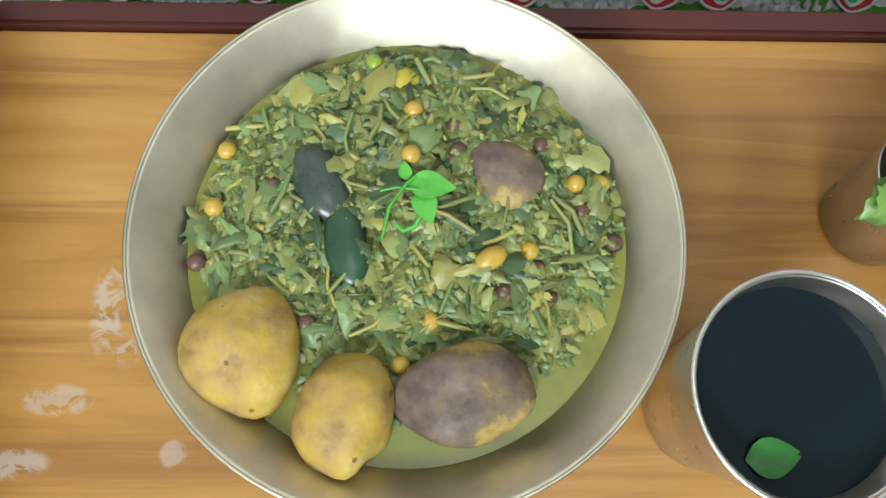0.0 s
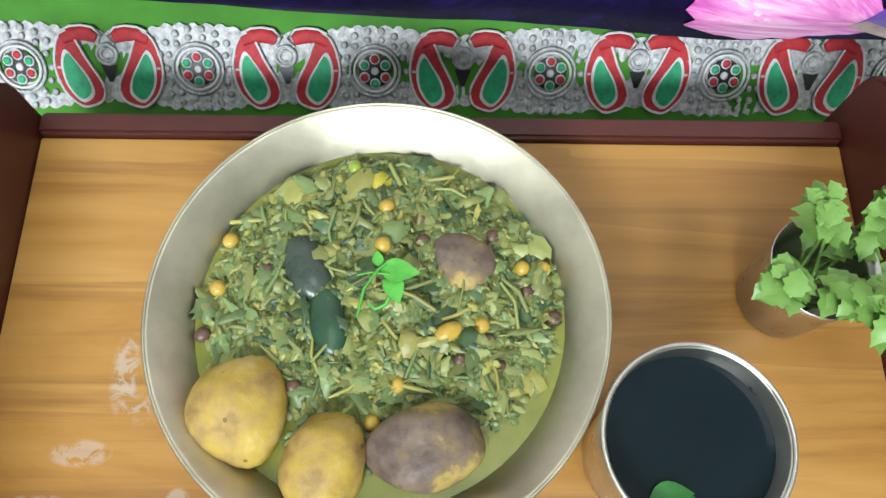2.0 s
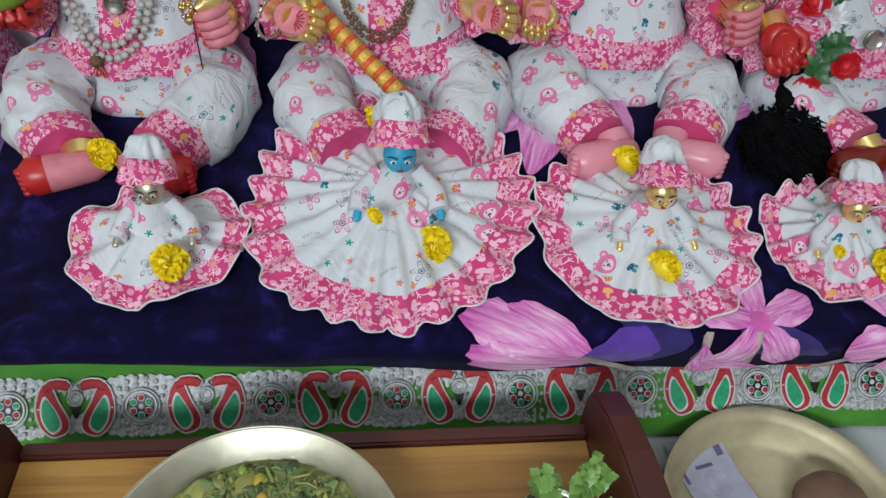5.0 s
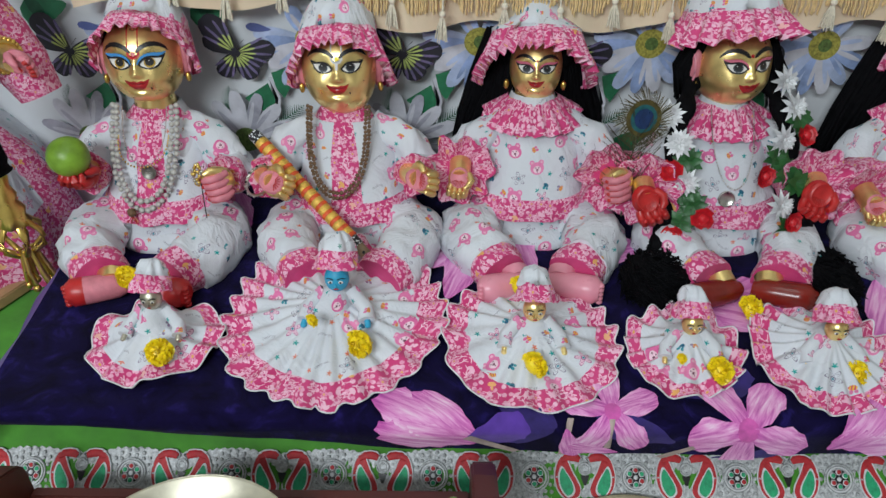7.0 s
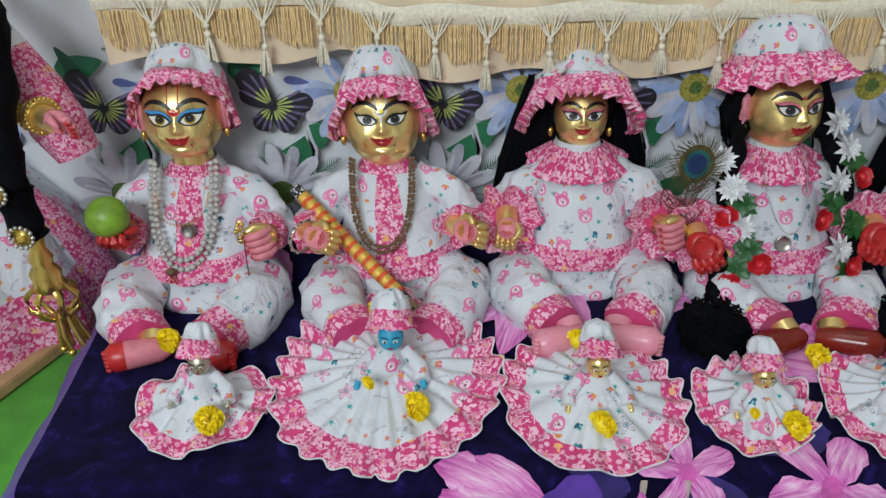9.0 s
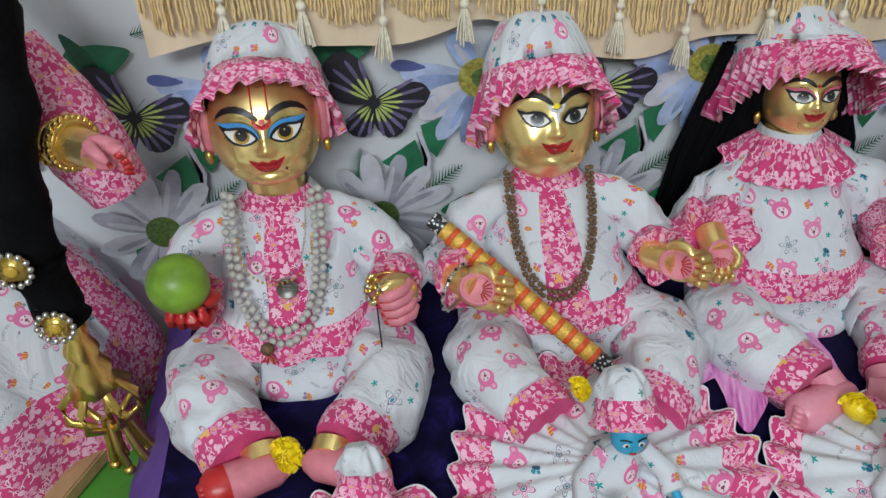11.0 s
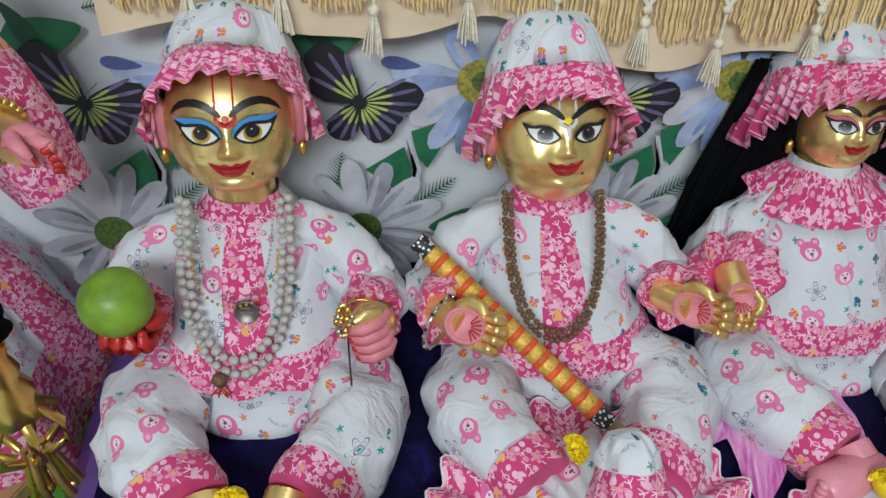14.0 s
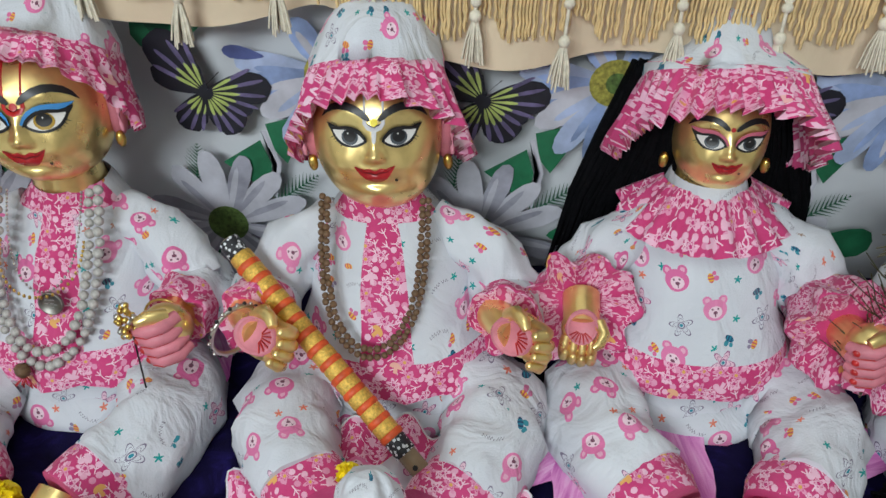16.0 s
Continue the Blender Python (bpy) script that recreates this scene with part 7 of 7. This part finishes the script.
# wand held by the first doll
wand = empty("jewelled_wand", "thin dark wand with a jewelled gold head in a doll's fist", "wand", at=(-0.0915, 0.572, 0.220))
g = Geo()
g.tube([(0, 0, 0), (0.002, -0.012, -0.10)], 0.0008, BLACK, 6)
g.build("shaft", wand)
g = Geo()
for k in range(34):
    a, h = k * 2.4, rnd(-0.004, 0.030)
    r = 0.0075 * (1 - abs(h - 0.012) / 0.03)
    g.blob((r * math.cos(a) - 0.002, r * math.sin(a), h), 0.0028, BRASS if k % 3 else CHAIN, None, 7, 5)
g.build("jewelled_head", wand)

# braid ornament of the standing doll
orn = empty("braid_tassel", "gold braid ornament with hoops and hanging bells", "ornament", at=(-0.364, 0.560, 0.240))
g = Geo()
g.lathe([(0.004, 0.0), (0.012, -0.006), (0.010, -0.02), (0.016, -0.034), (0.012, -0.044), (0.021, -0.056), (0.018, -0.068), (0.024, -0.078), (0.006, -0.086)], BRASS, 24, None, lambda q, t, i: q * 1.0 + Vector((0, 0, 0.002 * math.sin(6 * t))))
g.build("stacked_cap", orn)
for k in range(7):
    a = 2 * math.pi * k / 7
    g = Geo()
    g.tube([(0.012 * math.cos(a), 0.012 * math.sin(a), -0.070), (0.034 * math.cos(a), 0.030 * math.sin(a), -0.090), (0.034 * math.cos(a), 0.030 * math.sin(a), -0.112), (0.012 * math.cos(a), 0.012 * math.sin(a), -0.128)], 0.0042, BRASS, 8)
    g.build("hoop", orn)
for k in range(6):
    a = 2 * math.pi * k / 6 + 0.3
    g = Geo()
    x, y = 0.016 * math.cos(a) + 0.010, 0.014 * math.sin(a)
    g.tube([(x * 0.6, y * 0.6, -0.120), (x, y, -0.155), (x * 1.3, y, -0.176)], [0.003, 0.0042, 0.0048], BRASS, 8)
    g.blob((x * 1.35, y, -0.183), 0.0060, BRASS, None, 10, 7)
    g.build("bell_drop", orn)
for p in ((-0.392, 0.545, 0.405), (-0.382, 0.538, 0.312), (-0.368, 0.542, 0.248)):
    root = empty("jewelled_clip", "square gold clip set with clear stones on the braid", "clip", "braid clips", at=p)
    g = Geo()
    g.box((-0.012, -0.003, -0.012), (0.012, 0.004, 0.012), BRASS, 0.003)
    g.blob((0, -0.004, 0), (0.006, 0.003, 0.006), IRIS, None, 10, 6)
    base = g.build("plate", root)
    for k in range(14):
        a = 2 * math.pi * k / 14
        s = Geo()
        s.blob((0.015 * math.cos(a), -0.003, 0.015 * math.sin(a)), 0.0030, CHAIN, None, 8, 5)
        s.build("stone", base)

# peacock feather
fe = empty("peacock_feather", "peacock feather with a dark blue eye held by a doll", "feather", at=(0.503, 0.600, 0.175))
QUILL = plain("feather_barb", (0.075, 0.075, 0.035), 0.5, 0.2, 0.5, 90, 0.1)
EYEF = plain("peacock_blue", (0.010, 0.035, 0.12), 0.3, 0.3, 0.3, 120, 0.1)
BRONZE = plain("peacock_bronze", (0.11, 0.085, 0.02), 0.4, 0.3, 0.4, 120, 0.1)
TEAL = plain("peacock_teal", (0.015, 0.12, 0.13), 0.35, 0.3, 0.3, 120, 0.1)
g = Geo()
g.tube([(0, 0, -0.02), (0.002, 0.006, 0.06), (0.012, 0.012, 0.12)], 0.0012, QUILL, 6)
g.build("quill", fe)
g = Geo()
ec = Vector((0.014, 0.010, 0.128))
for k, (r, mt) in enumerate(((0.024, BRONZE), (0.018, TEAL), (0.013, EYEF))):
    g.patch([(ec.x + a, ec.z + b * 1.15) for a, b in ring2(20, r)], lambda x, z: Vector((x, ec.y - 0.001 * k, z)), mt, 2)
g.build("eye", fe)
g = Geo()
rs = random.Random(8)
for k in range(110):
    u = rs.random()
    p = Vector((0, 0, 0.0)).lerp(Vector((0.012, 0.012, 0.12)), u)
    s = rs.choice((-1, 1))
    L = rs.uniform(0.02, 0.06)
    a = rs.uniform(0.3, 1.1)
    e = p + Vector((s * L * math.sin(a), rs.uniform(-0.01, 0.01), L * math.cos(a)))
    g.tube([p, p.lerp(e, 0.5) + Vector((s * 0.004, 0, 0)), e], 0.00045, QUILL, 4)
for k in range(90):
    a = 2 * math.pi * k / 90
    p = ec + Vector((0.022 * math.cos(a), 0, 0.025 * math.sin(a)))
    e = ec + Vector((rs.uniform(0.032, 0.042) * math.cos(a + 0.2), rs.uniform(-0.003, 0.003), rs.uniform(0.034, 0.046) * math.sin(a + 0.2)))
    g.tube([p, e], 0.0005, BRONZE, 4)
tagged(g.build("barb", fe, "loose dark feather barb"), kind="stuff")

# ---- flower garland on the fourth doll ----
gar = empty("flower_garland", "garland of white daisies, red roses and dark leaves", "garland", at=(D4, 0.60, 0.2))
BLOOMS = {"daisy_flower": ((0.720, 0.338), (0.733, 0.306), (0.718, 0.268), (0.574, 0.263), (0.560, 0.296), (0.584, 0.216), (0.716, 0.190), (0.578, 0.132), (0.730, 0.143)),
          "rose_flower": ((0.746, 0.275), (0.562, 0.233), (0.690, 0.227), (0.606, 0.176), (0.564, 0.154), (0.728, 0.173)),
          "leaf_sprig": ((0.588, 0.240), (0.596, 0.187), (0.724, 0.227), (0.728, 0.160), (0.578, 0.166), (0.743, 0.291), (0.712, 0.245), (0.585, 0.205), (0.740, 0.215))}


rs = random.Random(21)


def daisy_bloom(r):
    g = Geo()
    for lay in range(3):
        for k in range(9):
            a = 2 * math.pi * k / 9 + lay * 0.3
            leaf_blade(g, (0, 0, 0.002 * lay), (math.cos(a), math.sin(a), 0.15 + 0.25 * lay), r * (1 - 0.16 * lay), r * 0.17, WHITEPETAL, 0.15, 0.3)
    g.blob((0, 0, 0.004), r * 0.16, WHITEPETAL, None, 8, 5)
    return g


def rose_bloom(r):
    g = Geo()
    rs2 = random.Random(5)
    g.blob((0, 0, 0.003), r * 0.55, ROSE, None, 12, 8)
    for k in range(16):
        a, h = k * 2.4, k / 16
        rr = r * (0.95 - 0.6 * h)
        c = Vector((rr * 0.6 * math.cos(a), rr * 0.6 * math.sin(a), r * 0.5 * h))
        t = Vector((-math.sin(a), math.cos(a), 0))
        o = Vector((math.cos(a), math.sin(a), 0.7))
        w = r * 0.5
        g.grid(lambda i, j: c + t * w * (j - 1) + o * rr * 0.35 * i - Vector((math.cos(a), math.sin(a), 0)) * 0.12 * w * (j - 1) ** 2, 3, 3, ROSE)
    return g


for kind, spots in BLOOMS.items():
    first = None
    for k, (x, z) in enumerate(spots):
        aim = Vector((0.35 if x > D4 else -0.35, -1, 0.45 + rs.uniform(-0.2, 0.2)))
        q = Vector((0, 0, 1)).rotation_difference(aim).to_matrix().to_4x4()
        if first is None:
            if kind == "daisy_flower":
                gg = daisy_bloom(0.024)
            elif kind == "rose_flower":
                gg = rose_bloom(0.0135)
            else:
                gg = Geo()
                for b in range(11):
                    a = b * 0.57
                    leaf_blade(gg, (0, 0, 0), (math.cos(a), math.sin(a), 0.25 + 0.3 * (b % 2)), 0.024, 0.0068, DARKLEAF, 0.3, 0.3, 0.06)
            ob = first = gg.build(kind, gar)
        else:
            ob = new(kind, first.data)
            ob.parent = gar
        y = 0.549 + (z - 0.152) * 0.62 + (-0.006 if kind == "rose_flower" else 0.006 if kind == "leaf_sprig" else 0.0)
        ob.matrix_local = Matrix.Translation(Vector((x, y, z)) - Vector((D4, 0.60, 0.2))) @ q @ Matrix.Rotation(rs.uniform(0, 6), 4, "Z")

# ---- wooden board at the altar's end ----
PALEWOOD = plain("pale_planed_wood", (0.46, 0.29, 0.14), 0.5, 0, 0.25, 30, 0.15, 120)
g = Geo()
g.box((-0.16, -0.11, -0.009), (0.0, 0.11, 0.009), PALEWOOD, 0.002)
ob = tagged(g.build("wooden_board", smooth=False), "plain pale wooden board lying on the green cloth", "board")
ob.matrix_world = pose(-0.432, 0.520, 0.0255, 0, 0, -22)
